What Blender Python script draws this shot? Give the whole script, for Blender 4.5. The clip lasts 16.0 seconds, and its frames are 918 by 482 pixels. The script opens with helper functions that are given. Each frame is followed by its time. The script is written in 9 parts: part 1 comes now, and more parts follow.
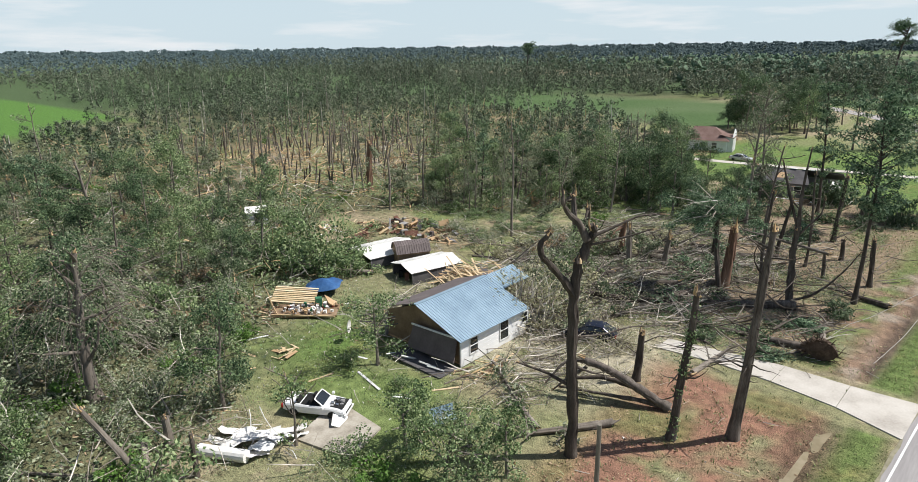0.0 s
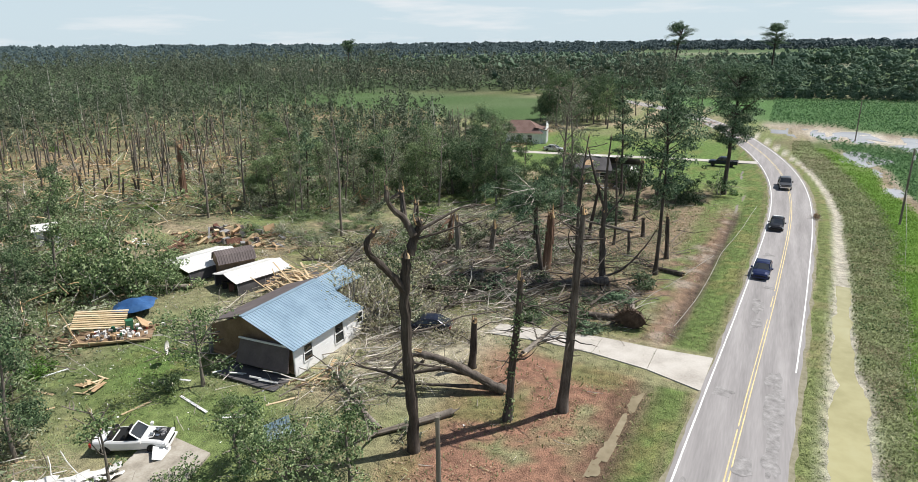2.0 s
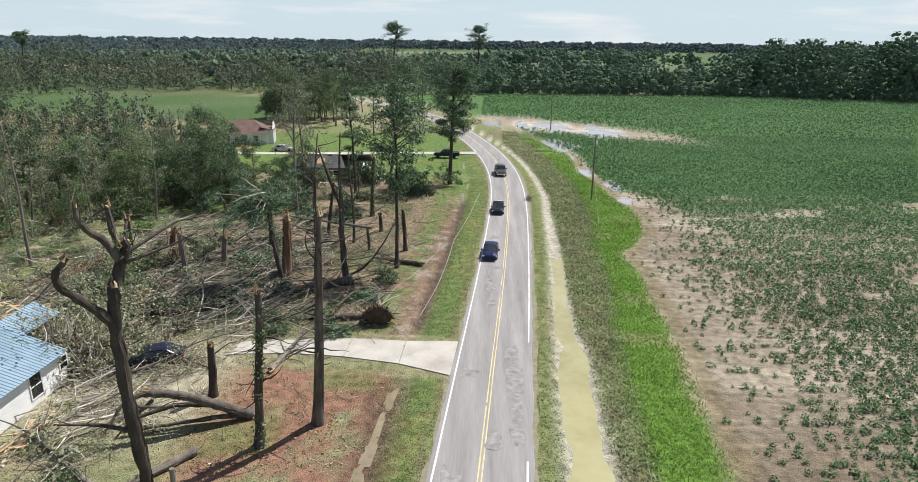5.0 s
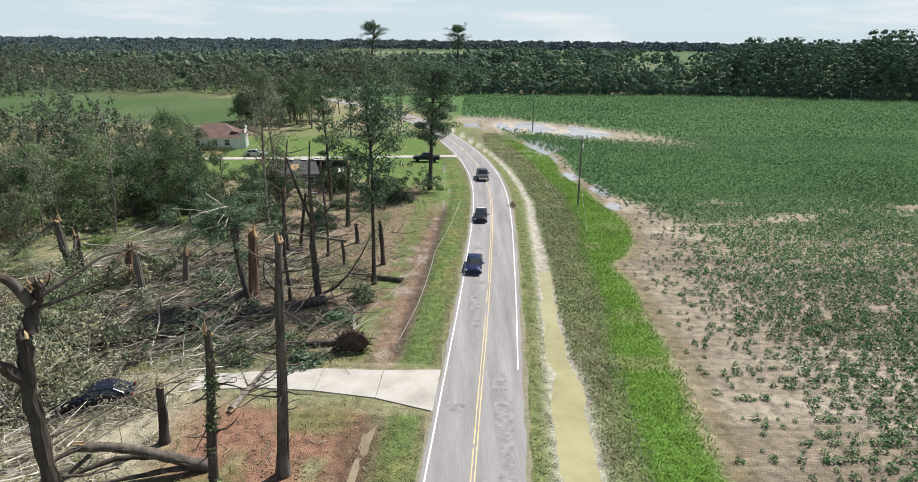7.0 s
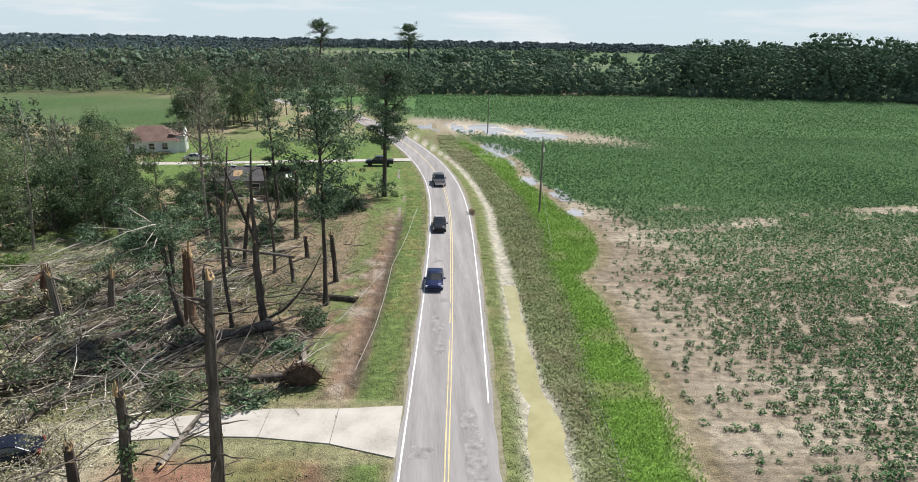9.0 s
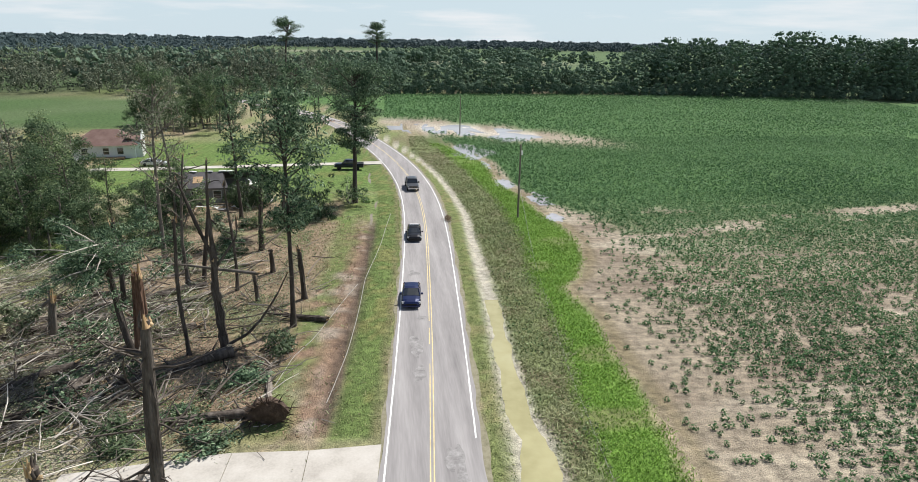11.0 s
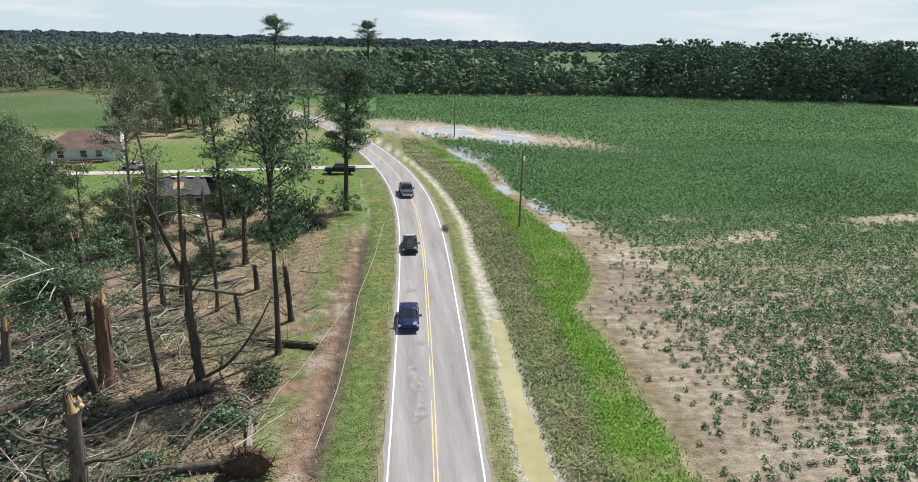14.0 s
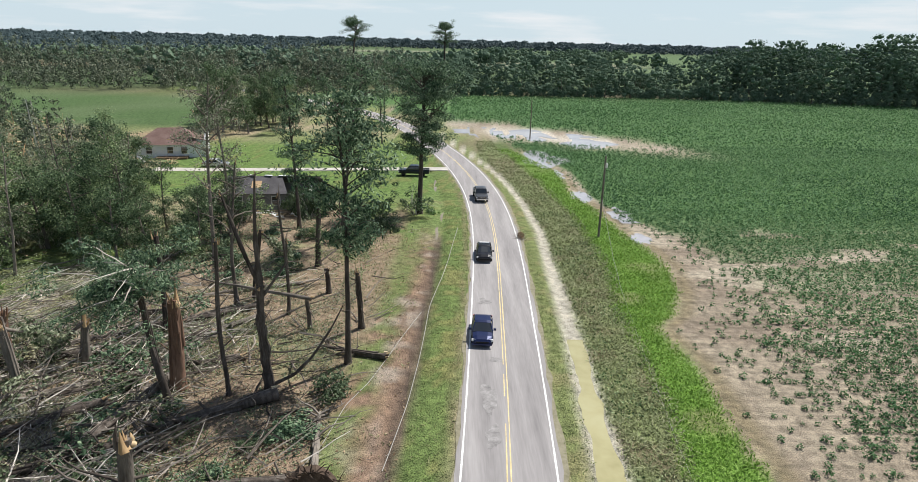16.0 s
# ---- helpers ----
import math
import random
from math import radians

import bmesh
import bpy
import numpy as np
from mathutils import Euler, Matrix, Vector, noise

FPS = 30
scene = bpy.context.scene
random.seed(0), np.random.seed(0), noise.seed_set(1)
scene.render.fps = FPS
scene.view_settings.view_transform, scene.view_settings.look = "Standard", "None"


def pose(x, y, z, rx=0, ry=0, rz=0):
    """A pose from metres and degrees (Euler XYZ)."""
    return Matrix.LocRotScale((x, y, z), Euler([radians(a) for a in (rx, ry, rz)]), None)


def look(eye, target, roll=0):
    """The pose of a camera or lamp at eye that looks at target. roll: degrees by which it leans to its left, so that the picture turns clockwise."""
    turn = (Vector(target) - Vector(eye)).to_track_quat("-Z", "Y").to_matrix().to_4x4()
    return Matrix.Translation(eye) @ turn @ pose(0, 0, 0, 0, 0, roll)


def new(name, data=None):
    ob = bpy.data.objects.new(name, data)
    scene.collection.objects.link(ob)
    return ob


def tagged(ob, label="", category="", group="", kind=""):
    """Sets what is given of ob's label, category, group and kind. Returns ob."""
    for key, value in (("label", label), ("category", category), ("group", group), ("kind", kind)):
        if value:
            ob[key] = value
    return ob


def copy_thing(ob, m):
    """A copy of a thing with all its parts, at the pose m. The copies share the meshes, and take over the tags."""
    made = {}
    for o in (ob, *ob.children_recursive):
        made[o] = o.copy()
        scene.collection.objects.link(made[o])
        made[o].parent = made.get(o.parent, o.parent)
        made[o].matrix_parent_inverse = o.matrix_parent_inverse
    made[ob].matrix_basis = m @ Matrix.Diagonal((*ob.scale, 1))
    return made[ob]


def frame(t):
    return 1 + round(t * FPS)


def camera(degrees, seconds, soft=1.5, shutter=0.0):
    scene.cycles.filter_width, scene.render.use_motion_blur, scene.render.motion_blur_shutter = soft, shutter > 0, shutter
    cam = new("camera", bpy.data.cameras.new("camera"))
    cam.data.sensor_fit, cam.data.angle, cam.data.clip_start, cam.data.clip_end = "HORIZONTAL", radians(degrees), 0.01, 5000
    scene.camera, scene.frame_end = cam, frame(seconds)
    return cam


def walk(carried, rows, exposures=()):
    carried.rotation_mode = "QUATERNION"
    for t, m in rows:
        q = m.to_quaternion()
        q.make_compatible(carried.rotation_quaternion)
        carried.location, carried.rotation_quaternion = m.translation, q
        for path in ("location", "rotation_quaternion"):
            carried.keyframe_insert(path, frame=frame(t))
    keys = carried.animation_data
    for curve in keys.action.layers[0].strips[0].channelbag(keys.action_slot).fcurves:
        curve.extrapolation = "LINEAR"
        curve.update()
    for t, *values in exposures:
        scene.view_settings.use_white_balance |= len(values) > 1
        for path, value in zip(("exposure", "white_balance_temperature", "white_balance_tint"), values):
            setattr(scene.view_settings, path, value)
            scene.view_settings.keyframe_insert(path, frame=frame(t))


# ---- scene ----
cam = camera(71.8, 16.0, soft=0.6)
PATH = [
    (0, (2.590, -9.059, 25.264), (1.304, -7.643, 24.681), -0.8),
    (0.5, (2.671, -8.790, 25.237), (1.463, -7.308, 24.653), -1.0),
    (1, (2.631, -8.598, 25.171), (1.516, -7.046, 24.586), -1.0),
    (1.5, (2.628, -8.435, 25.104), (1.628, -6.808, 24.513), -0.7),
    (2, (2.668, -8.304, 25.048), (1.809, -6.599, 24.454), -0.5),
    (2.5, (2.673, -8.233, 25.004), (1.971, -6.457, 24.409), -0.2),
    (3, (2.645, -8.154, 24.994), (2.122, -6.318, 24.398), -0.0),
    (3.5, (2.552, -8.062, 24.976), (2.210, -6.184, 24.378), 0.4),
    (4, (2.521, -7.927, 24.905), (2.336, -6.028, 24.307), 0.6),
    (6.5, (2.215, -2.797, 24.750), (2.162, -0.890, 24.151), 0.6),
    (7, (2.160, -1.486, 24.757), (2.132, 0.421, 24.158), 0.5),
    (7.5, (1.968, -0.131, 24.744), (1.988, 1.777, 24.144), 0.7),
    (8, (1.812, 1.222, 24.717), (1.838, 3.130, 24.117), 0.7),
    (8.5, (1.631, 2.534, 24.666), (1.705, 4.441, 24.067), 0.8),
    (9, (1.418, 3.770, 24.644), (1.539, 5.674, 24.046), 1.0),
    (11.5, (0.957, 9.397, 24.537), (1.186, 11.291, 23.936), 1.0),
    (12, (0.914, 10.367, 24.522), (1.160, 12.258, 23.921), 1.2),
    (12.5, (0.824, 11.323, 24.497), (1.080, 13.214, 23.898), 1.4),
    (13, (0.714, 12.294, 24.466), (0.967, 14.186, 23.868), 1.5),
    (13.5, (0.610, 13.214, 24.419), (0.858, 15.107, 23.821), 1.5),
    (14, (0.563, 14.055, 24.373), (0.806, 15.948, 23.773), 1.3),
    (14.5, (0.391, 14.835, 24.293), (0.635, 16.727, 23.695), 1.5),
    (15, (0.281, 15.571, 24.246), (0.540, 17.462, 23.650), 1.7),
    (15.5, (0.180, 16.317, 24.235), (0.439, 18.208, 23.639), 1.8),
    (15.6, (0.135, 16.460, 24.227), (0.389, 18.352, 23.631), 1.7),
    (15.7, (0.079, 16.640, 24.217), (0.297, 18.534, 23.620), 1.6),
    (15.8, (0.023, 16.819, 24.207), (0.180, 18.717, 23.609), 1.5),
    (15.9, (-0.018, 16.948, 24.200), (0.074, 18.851, 23.601), 1.4),
    (16, (-0.045, 17.034, 24.195), (-0.016, 18.942, 23.595), 1.4),
]
walk(cam, [(t, look(eye, target, roll)) for t, eye, target, roll in PATH])

# ---- light ----
SUN_AZIMUTH, SUN_HEIGHT = 42.6, 54.0          # degrees from +y towards +x, degrees above the horizon
world = bpy.data.worlds.new("daylight")
scene.world = world
world.use_nodes = True
wn, wl = world.node_tree.nodes, world.node_tree.links
wn.clear()
w_out, w_bg = wn.new("ShaderNodeOutputWorld"), wn.new("ShaderNodeBackground")
w_sky = wn.new("ShaderNodeTexSky")
w_sky.sky_type, w_sky.sun_disc = "NISHITA", False
w_sky.sun_elevation, w_sky.sun_rotation = radians(SUN_HEIGHT), radians(SUN_AZIMUTH)
w_sky.air_density, w_sky.dust_density, w_sky.ozone_density = 1.0, 0.4, 1.5
w_coord, w_map, w_noise, w_ramp, w_haze, w_mix, w_split, w_range = (wn.new("ShaderNode" + k) for k in ("TexCoord", "Mapping", "TexNoise", "ValToRGB", "MixRGB", "MixRGB", "SeparateXYZ", "MapRange"))
w_map.inputs["Scale"].default_value = (1.5, 1.5, 12.0)
w_map.inputs["Location"].default_value = (0.35, 0.1, 0.0)
w_noise.inputs["Scale"].default_value, w_noise.inputs["Detail"].default_value = 2.6, 6
w_noise.inputs["Roughness"].default_value = 0.55
w_ramp.color_ramp.elements[0].position, w_ramp.color_ramp.elements[1].position = 0.52, 0.69
w_ramp.color_ramp.elements[0].color, w_ramp.color_ramp.elements[1].color = (0, 0, 0, 1), (0.85, 0.85, 0.85, 1)
w_haze.inputs["Color2"].default_value = (7.9, 9.5, 10.5, 1)
w_mix.inputs["Color2"].default_value = (10.6, 10.9, 11.2, 1)
w_range.inputs["From Min"].default_value, w_range.inputs["From Max"].default_value = 0.08, 0.26
w_range.inputs["To Min"].default_value, w_range.inputs["To Max"].default_value = 0.92, 0.0
wl.new(w_coord.outputs["Generated"], w_split.inputs["Vector"])
wl.new(w_split.outputs["Z"], w_range.inputs["Value"])
wl.new(w_range.outputs["Result"], w_haze.inputs["Fac"])
wl.new(w_coord.outputs["Generated"], w_map.inputs["Vector"])
wl.new(w_map.outputs["Vector"], w_noise.inputs["Vector"])
wl.new(w_noise.outputs["Fac"], w_ramp.inputs["Fac"])
wl.new(w_ramp.outputs["Color"], w_mix.inputs["Fac"])
wl.new(w_sky.outputs["Color"], w_haze.inputs["Color1"])
wl.new(w_haze.outputs["Color"], w_mix.inputs["Color1"])
wl.new(w_mix.outputs["Color"], w_bg.inputs["Color"])
wl.new(w_bg.outputs["Background"], w_out.inputs["Surface"])
w_bg.inputs["Strength"].default_value = 0.068
scene.view_settings.exposure = 0.24

sun = new("sun", bpy.data.lights.new("sun", "SUN"))
sun.data.energy, sun.data.angle, sun.data.color = 5.0, radians(0.6), (1.0, 0.965, 0.91)
sun_way = Vector((math.sin(radians(SUN_AZIMUTH)) * math.cos(radians(SUN_HEIGHT)), math.cos(radians(SUN_AZIMUTH)) * math.cos(radians(SUN_HEIGHT)), math.sin(radians(SUN_HEIGHT))))
sun.matrix_world = look(sun_way * 300, (0, 0, 0))


# ---- materials ----
def rgb(c):
    return (c[0], c[1], c[2], 1.0)


def surface(name, cols, scale=2.0, fine=30.0, rough=0.85, bump=0.3, bump_size=0.03, metal=0.0, vary=0.25, random_by="", stretch=(1, 1, 1), through_light=0.0, spec=0.3, attribute="", grain=0.35):
    """A node material: a colour ramp over two noises, relief, and a shift of tone by object or by loose piece."""
    m = bpy.data.materials.new(name)
    m.use_nodes = True
    n, l = m.node_tree.nodes, m.node_tree.links
    b = n["Principled BSDF"]
    b.inputs["Roughness"].default_value, b.inputs["Metallic"].default_value = rough, metal
    b.inputs["Specular IOR Level"].default_value = spec * (0.5 if through_light else 1.0)
    coord, mp = n.new("ShaderNodeTexCoord"), n.new("ShaderNodeMapping")
    mp.inputs["Scale"].default_value = stretch
    l.new(coord.outputs["Object"], mp.inputs["Vector"])
    big, small = n.new("ShaderNodeTexNoise"), n.new("ShaderNodeTexNoise")
    big.inputs["Scale"].default_value, big.inputs["Detail"].default_value = scale, 4
    small.inputs["Scale"].default_value, small.inputs["Detail"].default_value = fine, 3
    l.new(mp.outputs["Vector"], big.inputs["Vector"])
    l.new(mp.outputs["Vector"], small.inputs["Vector"])
    value = n.new("ShaderNodeMath")
    value.operation = "MULTIPLY_ADD"
    value.inputs[1].default_value = grain
    l.new(small.outputs["Fac"], value.inputs[0])
    shift = n.new("ShaderNodeMath")
    shift.operation = "MULTIPLY_ADD"
    shift.inputs[1].default_value, shift.inputs[2].default_value = 0.9, 0.05 - grain / 2
    l.new(big.outputs["Fac"], shift.inputs[0])
    l.new(shift.outputs[0], value.inputs[2])
    fac = value.outputs[0]
    if random_by:
        source = n.new("ShaderNodeObjectInfo" if random_by == "object" else "ShaderNodeNewGeometry")
        out = source.outputs["Random" if random_by == "object" else "Random Per Island"]
        add = n.new("ShaderNodeMath")
        add.operation = "MULTIPLY_ADD"
        add.inputs[1].default_value = 2 * vary
        l.new(out, add.inputs[0])
        less = n.new("ShaderNodeMath")
        less.operation = "SUBTRACT"
        less.inputs[1].default_value = vary
        l.new(fac, less.inputs[0])
        l.new(less.outputs[0], add.inputs[2])
        fac = add.outputs[0]
    ramp = n.new("ShaderNodeValToRGB")
    ramp.color_ramp.elements[0].position, ramp.color_ramp.elements[1].position = 0.2, 0.8
    ramp.color_ramp.elements[0].color, ramp.color_ramp.elements[1].color = rgb(cols[0]), rgb(cols[-1])
    for i, c in enumerate(cols[1:-1]):
        ramp.color_ramp.elements.new(0.2 + 0.6 * (i + 1) / (len(cols) - 1)).color = rgb(c)
    l.new(fac, ramp.inputs["Fac"])
    colour = ramp.outputs["Color"]
    if attribute:
        at, mul = n.new("ShaderNodeAttribute"), n.new("ShaderNodeMixRGB")
        at.attribute_name, mul.blend_type = attribute, "MULTIPLY"
        mul.inputs["Fac"].default_value = 1.0
        l.new(at.outputs["Color"], mul.inputs["Color1"])
        l.new(colour, mul.inputs["Color2"])
        colour = mul.outputs["Color"]
    l.new(colour, b.inputs["Base Color"])
    if bump:
        bp = n.new("ShaderNodeBump")
        bp.inputs["Strength"].default_value, bp.inputs["Distance"].default_value = bump, bump_size
        l.new(value.outputs[0], bp.inputs["Height"])
        l.new(bp.outputs["Normal"], b.inputs["Normal"])
    if through_light:
        tr, mx = n.new("ShaderNodeBsdfTranslucent"), n.new("ShaderNodeMixShader")
        mx.inputs["Fac"].default_value = through_light
        l.new(colour, tr.inputs["Color"])
        l.new(b.outputs["BSDF"], mx.inputs[1])
        l.new(tr.outputs["BSDF"], mx.inputs[2])
        l.new(mx.outputs["Shader"], n["Material Output"].inputs["Surface"])
    return m


def glass(name, tint, rough=0.04):
    m = surface(name, [tint, tint], rough=rough, bump=0, spec=0.9)
    return m


M_GROUND = surface("ground_cover", [(0.46, 0.46, 0.45), (1.0, 1.0, 1.0), (1.60, 1.57, 1.50)], scale=1.3, fine=11.0, rough=0.95, bump=1.0, bump_size=0.12, spec=0.1, attribute="tone", grain=1.0)


def till(m):
    """Streaks of tilled rows, drawn out along x, where the ground's tone has its fourth channel set."""
    n, l = m.node_tree.nodes, m.node_tree.links
    b = n["Principled BSDF"]
    was = b.inputs["Base Color"].links[0].from_socket
    at = [q for q in n if q.bl_idname == "ShaderNodeAttribute"][0]
    coord, mp, noise, fit, mix, mul = (n.new("ShaderNode" + q) for q in ("TexCoord", "Mapping", "TexNoise", "MapRange", "MixRGB", "MixRGB"))
    mp.inputs["Rotation"].default_value = (0, 0, radians(-1.2))
    mp.inputs["Scale"].default_value = (0.10, 1.9, 1.0)
    noise.inputs["Scale"].default_value, noise.inputs["Detail"].default_value, noise.inputs["Roughness"].default_value = 1.0, 6, 0.68
    fit.inputs["From Min"].default_value, fit.inputs["From Max"].default_value = 0.36, 0.62
    fit.inputs["To Min"].default_value, fit.inputs["To Max"].default_value = 0.80, 1.12
    l.new(coord.outputs["Object"], mp.inputs["Vector"])
    l.new(mp.outputs["Vector"], noise.inputs["Vector"])
    l.new(noise.outputs["Fac"], fit.inputs["Value"])
    mix.inputs["Color1"].default_value = (1, 1, 1, 1)
    l.new(at.outputs["Alpha"], mix.inputs["Fac"])
    l.new(fit.outputs["Result"], mix.inputs["Color2"])
    mul.blend_type = "MULTIPLY"
    mul.inputs["Fac"].default_value = 1.0
    l.new(was, mul.inputs["Color1"])
    l.new(mix.outputs["Color"], mul.inputs["Color2"])
    l.new(mul.outputs["Color"], b.inputs["Base Color"])


till(M_GROUND)
M_ASPHALT = surface("worn_asphalt", [(0.200, 0.190, 0.188), (0.300, 0.284, 0.280), (0.400, 0.382, 0.374)], scale=0.9, fine=9.0, rough=0.9, bump=0.25, bump_size=0.01, spec=0.2, stretch=(1.0, 0.07, 1.0))
M_PATCH = surface("cracked_asphalt", [(0.160, 0.153, 0.150), (0.280, 0.268, 0.263), (0.410, 0.396, 0.388)], scale=1.8, fine=8.0, rough=0.95, bump=0.8, bump_size=0.03, spec=0.15)
M_WHITE_LINE = surface("worn_white_paint", [(0.45, 0.45, 0.44), (0.78, 0.78, 0.76), (0.84, 0.84, 0.82)], scale=1.5, fine=14.0, rough=0.7, bump=0.1)
M_YELLOW_LINE = surface("worn_yellow_paint", [(0.420, 0.340, 0.200), (0.660, 0.530, 0.270), (0.760, 0.640, 0.380)], scale=1.2, fine=12.0, rough=0.7, bump=0.1)
M_CONCRETE = surface("pale_concrete", [(0.330, 0.300, 0.265), (0.480, 0.448, 0.402), (0.575, 0.545, 0.500)], scale=0.5, fine=7.0, rough=0.9, bump=0.2, bump_size=0.01)
M_WATER = surface("muddy_water", [(0.300, 0.275, 0.135), (0.400, 0.370, 0.200), (0.450, 0.430, 0.260)], scale=0.16, fine=1.2, rough=0.22, bump=0.03, bump_size=0.01, spec=0.35)
M_WATER_PALE = surface("pale_standing_water", [(0.30, 0.29, 0.30), (0.42, 0.41, 0.42), (0.50, 0.48, 0.46)], scale=0.1, fine=0.8, rough=0.18, bump=0.03, bump_size=0.01, spec=0.5)
M_BARK_PINE = surface("pine_bark", [(0.038, 0.031, 0.026), (0.088, 0.072, 0.060), (0.195, 0.168, 0.144)], scale=3.0, fine=18.0, rough=0.95, bump=1.0, bump_size=0.06, stretch=(1, 1, 0.25), random_by="object", vary=0.12)
M_BARK_GREY = surface("grey_bark", [(0.098, 0.083, 0.069), (0.189, 0.163, 0.137), (0.305, 0.267, 0.227)], scale=1.4, fine=8.0, rough=0.95, bump=0.8, bump_size=0.04, stretch=(1, 1, 0.3), random_by="object", vary=0.15)
M_BARK_RED = surface("stripped_red_bark", [(0.085, 0.052, 0.038), (0.200, 0.118, 0.080), (0.360, 0.240, 0.165)], scale=1.4, fine=9.0, rough=0.95, bump=1.0, bump_size=0.05, stretch=(1, 1, 0.2))
M_SPLINTER = surface("raw_splintered_wood", [(0.34, 0.22, 0.11), (0.55, 0.39, 0.22), (0.72, 0.57, 0.37)], scale=2.5, fine=14.0, rough=0.8, bump=0.6, bump_size=0.03, stretch=(1, 1, 0.15), random_by="island", vary=0.2)
M_STICK_DARK = surface("dark_broken_branches", [(0.060, 0.048, 0.040), (0.145, 0.122, 0.102), (0.300, 0.262, 0.222)], scale=1.0, fine=6.0, rough=0.95, bump=0.3, random_by="island", vary=0.35)
M_STICK = surface("bare_broken_branches", [(0.125, 0.105, 0.085), (0.360, 0.320, 0.272), (0.700, 0.645, 0.565)], scale=1.0, fine=6.0, rough=0.95, bump=0.3, random_by="island", vary=0.4)
M_LEAF = surface("broadleaf_leaves", [(0.066, 0.112, 0.046), (0.175, 0.252, 0.108), (0.360, 0.440, 0.230)], scale=0.35, fine=3.0, rough=0.6, bump=0, random_by="island", vary=0.40, through_light=0.27)
M_LEAF_DARK = surface("dark_leaves", [(0.034, 0.066, 0.034), (0.094, 0.152, 0.074), (0.210, 0.285, 0.150)], scale=0.35, fine=3.0, rough=0.6, bump=0, random_by="island", vary=0.40, through_light=0.24)
M_LEAF_DRY = surface("battered_grey_green_leaves", [(0.088, 0.115, 0.062), (0.200, 0.236, 0.140), (0.390, 0.425, 0.295)], scale=0.35, fine=3.0, rough=0.7, bump=0, random_by="island", vary=0.40, through_light=0.26)
M_LEAF_BRIGHT = surface("bright_fresh_leaves", [(0.061, 0.128, 0.027), (0.115, 0.223, 0.047), (0.203, 0.331, 0.088)], scale=0.4, fine=3.0, rough=0.55, bump=0, random_by="island", vary=0.28, through_light=0.3)
M_LEAF_BROWN = surface("withered_brown_leaves", [(0.172, 0.115, 0.069), (0.322, 0.230, 0.144), (0.483, 0.368, 0.241)], scale=0.5, fine=3.0, rough=0.8, bump=0, random_by="island", vary=0.3, through_light=0.15)
M_NEEDLE = surface("pine_needles", [(0.034, 0.070, 0.040), (0.102, 0.172, 0.094), (0.262, 0.358, 0.212)], scale=0.35, fine=3.0, rough=0.55, bump=0, random_by="island", vary=0.40, through_light=0.2)
M_NEEDLE_GREY = surface("torn_pine_foliage", [(0.045, 0.075, 0.038), (0.095, 0.135, 0.070), (0.185, 0.225, 0.135)], scale=0.35, fine=3.0, rough=0.6, bump=0, random_by="island", vary=0.25, through_light=0.25)
M_WOODS_GREEN = surface("storm_torn_green_foliage", [(0.034, 0.055, 0.032), (0.104, 0.146, 0.085), (0.250, 0.302, 0.190)], scale=0.05, fine=0.4, rough=0.7, bump=0, random_by="island", vary=0.28, through_light=0.2)
M_LEAF_PALE = surface("pale_dying_leaves", [(0.230, 0.225, 0.125), (0.430, 0.415, 0.255), (0.620, 0.590, 0.420)], scale=0.35, fine=3.0, rough=0.7, bump=0, random_by="island", vary=0.40, through_light=0.45)
M_CROP = surface("crop_leaves", [(0.042, 0.108, 0.044), (0.092, 0.198, 0.076), (0.168, 0.300, 0.130)], scale=0.03, fine=0.6, rough=0.6, bump=0, random_by="island", vary=0.25, through_light=0.25)
M_GRASS = surface("lush_green_grass", [(0.120, 0.220, 0.035), (0.215, 0.370, 0.065), (0.340, 0.500, 0.130)], scale=0.3, fine=2.0, rough=0.6, bump=0, random_by="island", vary=0.25, through_light=0.3)
M_WEED = surface("trampled_weeds", [(0.150, 0.175, 0.080), (0.270, 0.300, 0.150), (0.440, 0.450, 0.270)], scale=0.4, fine=2.5, rough=0.8, bump=0, random_by="island", vary=0.2, through_light=0.2)
# Far foliage, paler and bluer: the haze before it is in the colour.
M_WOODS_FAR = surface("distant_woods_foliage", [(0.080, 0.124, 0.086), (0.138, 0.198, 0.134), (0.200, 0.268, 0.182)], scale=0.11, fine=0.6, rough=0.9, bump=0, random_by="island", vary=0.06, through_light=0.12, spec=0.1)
# Distance haze is put into this colour as a blue tint.
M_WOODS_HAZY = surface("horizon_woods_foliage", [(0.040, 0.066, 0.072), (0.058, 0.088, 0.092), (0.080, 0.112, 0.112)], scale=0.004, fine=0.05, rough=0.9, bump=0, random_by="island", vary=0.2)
M_WOODS_BROKEN = surface("storm_thinned_woods_foliage", [(0.042, 0.056, 0.038), (0.118, 0.144, 0.098), (0.290, 0.315, 0.228)], scale=0.02, fine=0.3, rough=0.8, bump=0, random_by="island", vary=0.28, through_light=0.18)
M_BLUE_ROOF = surface("blue_ribbed_sheet_metal", [(0.20, 0.29, 0.37), (0.27, 0.375, 0.46), (0.33, 0.44, 0.525)], scale=0.6, fine=6.0, rough=0.42, bump=0.05, metal=0.25, spec=0.4)
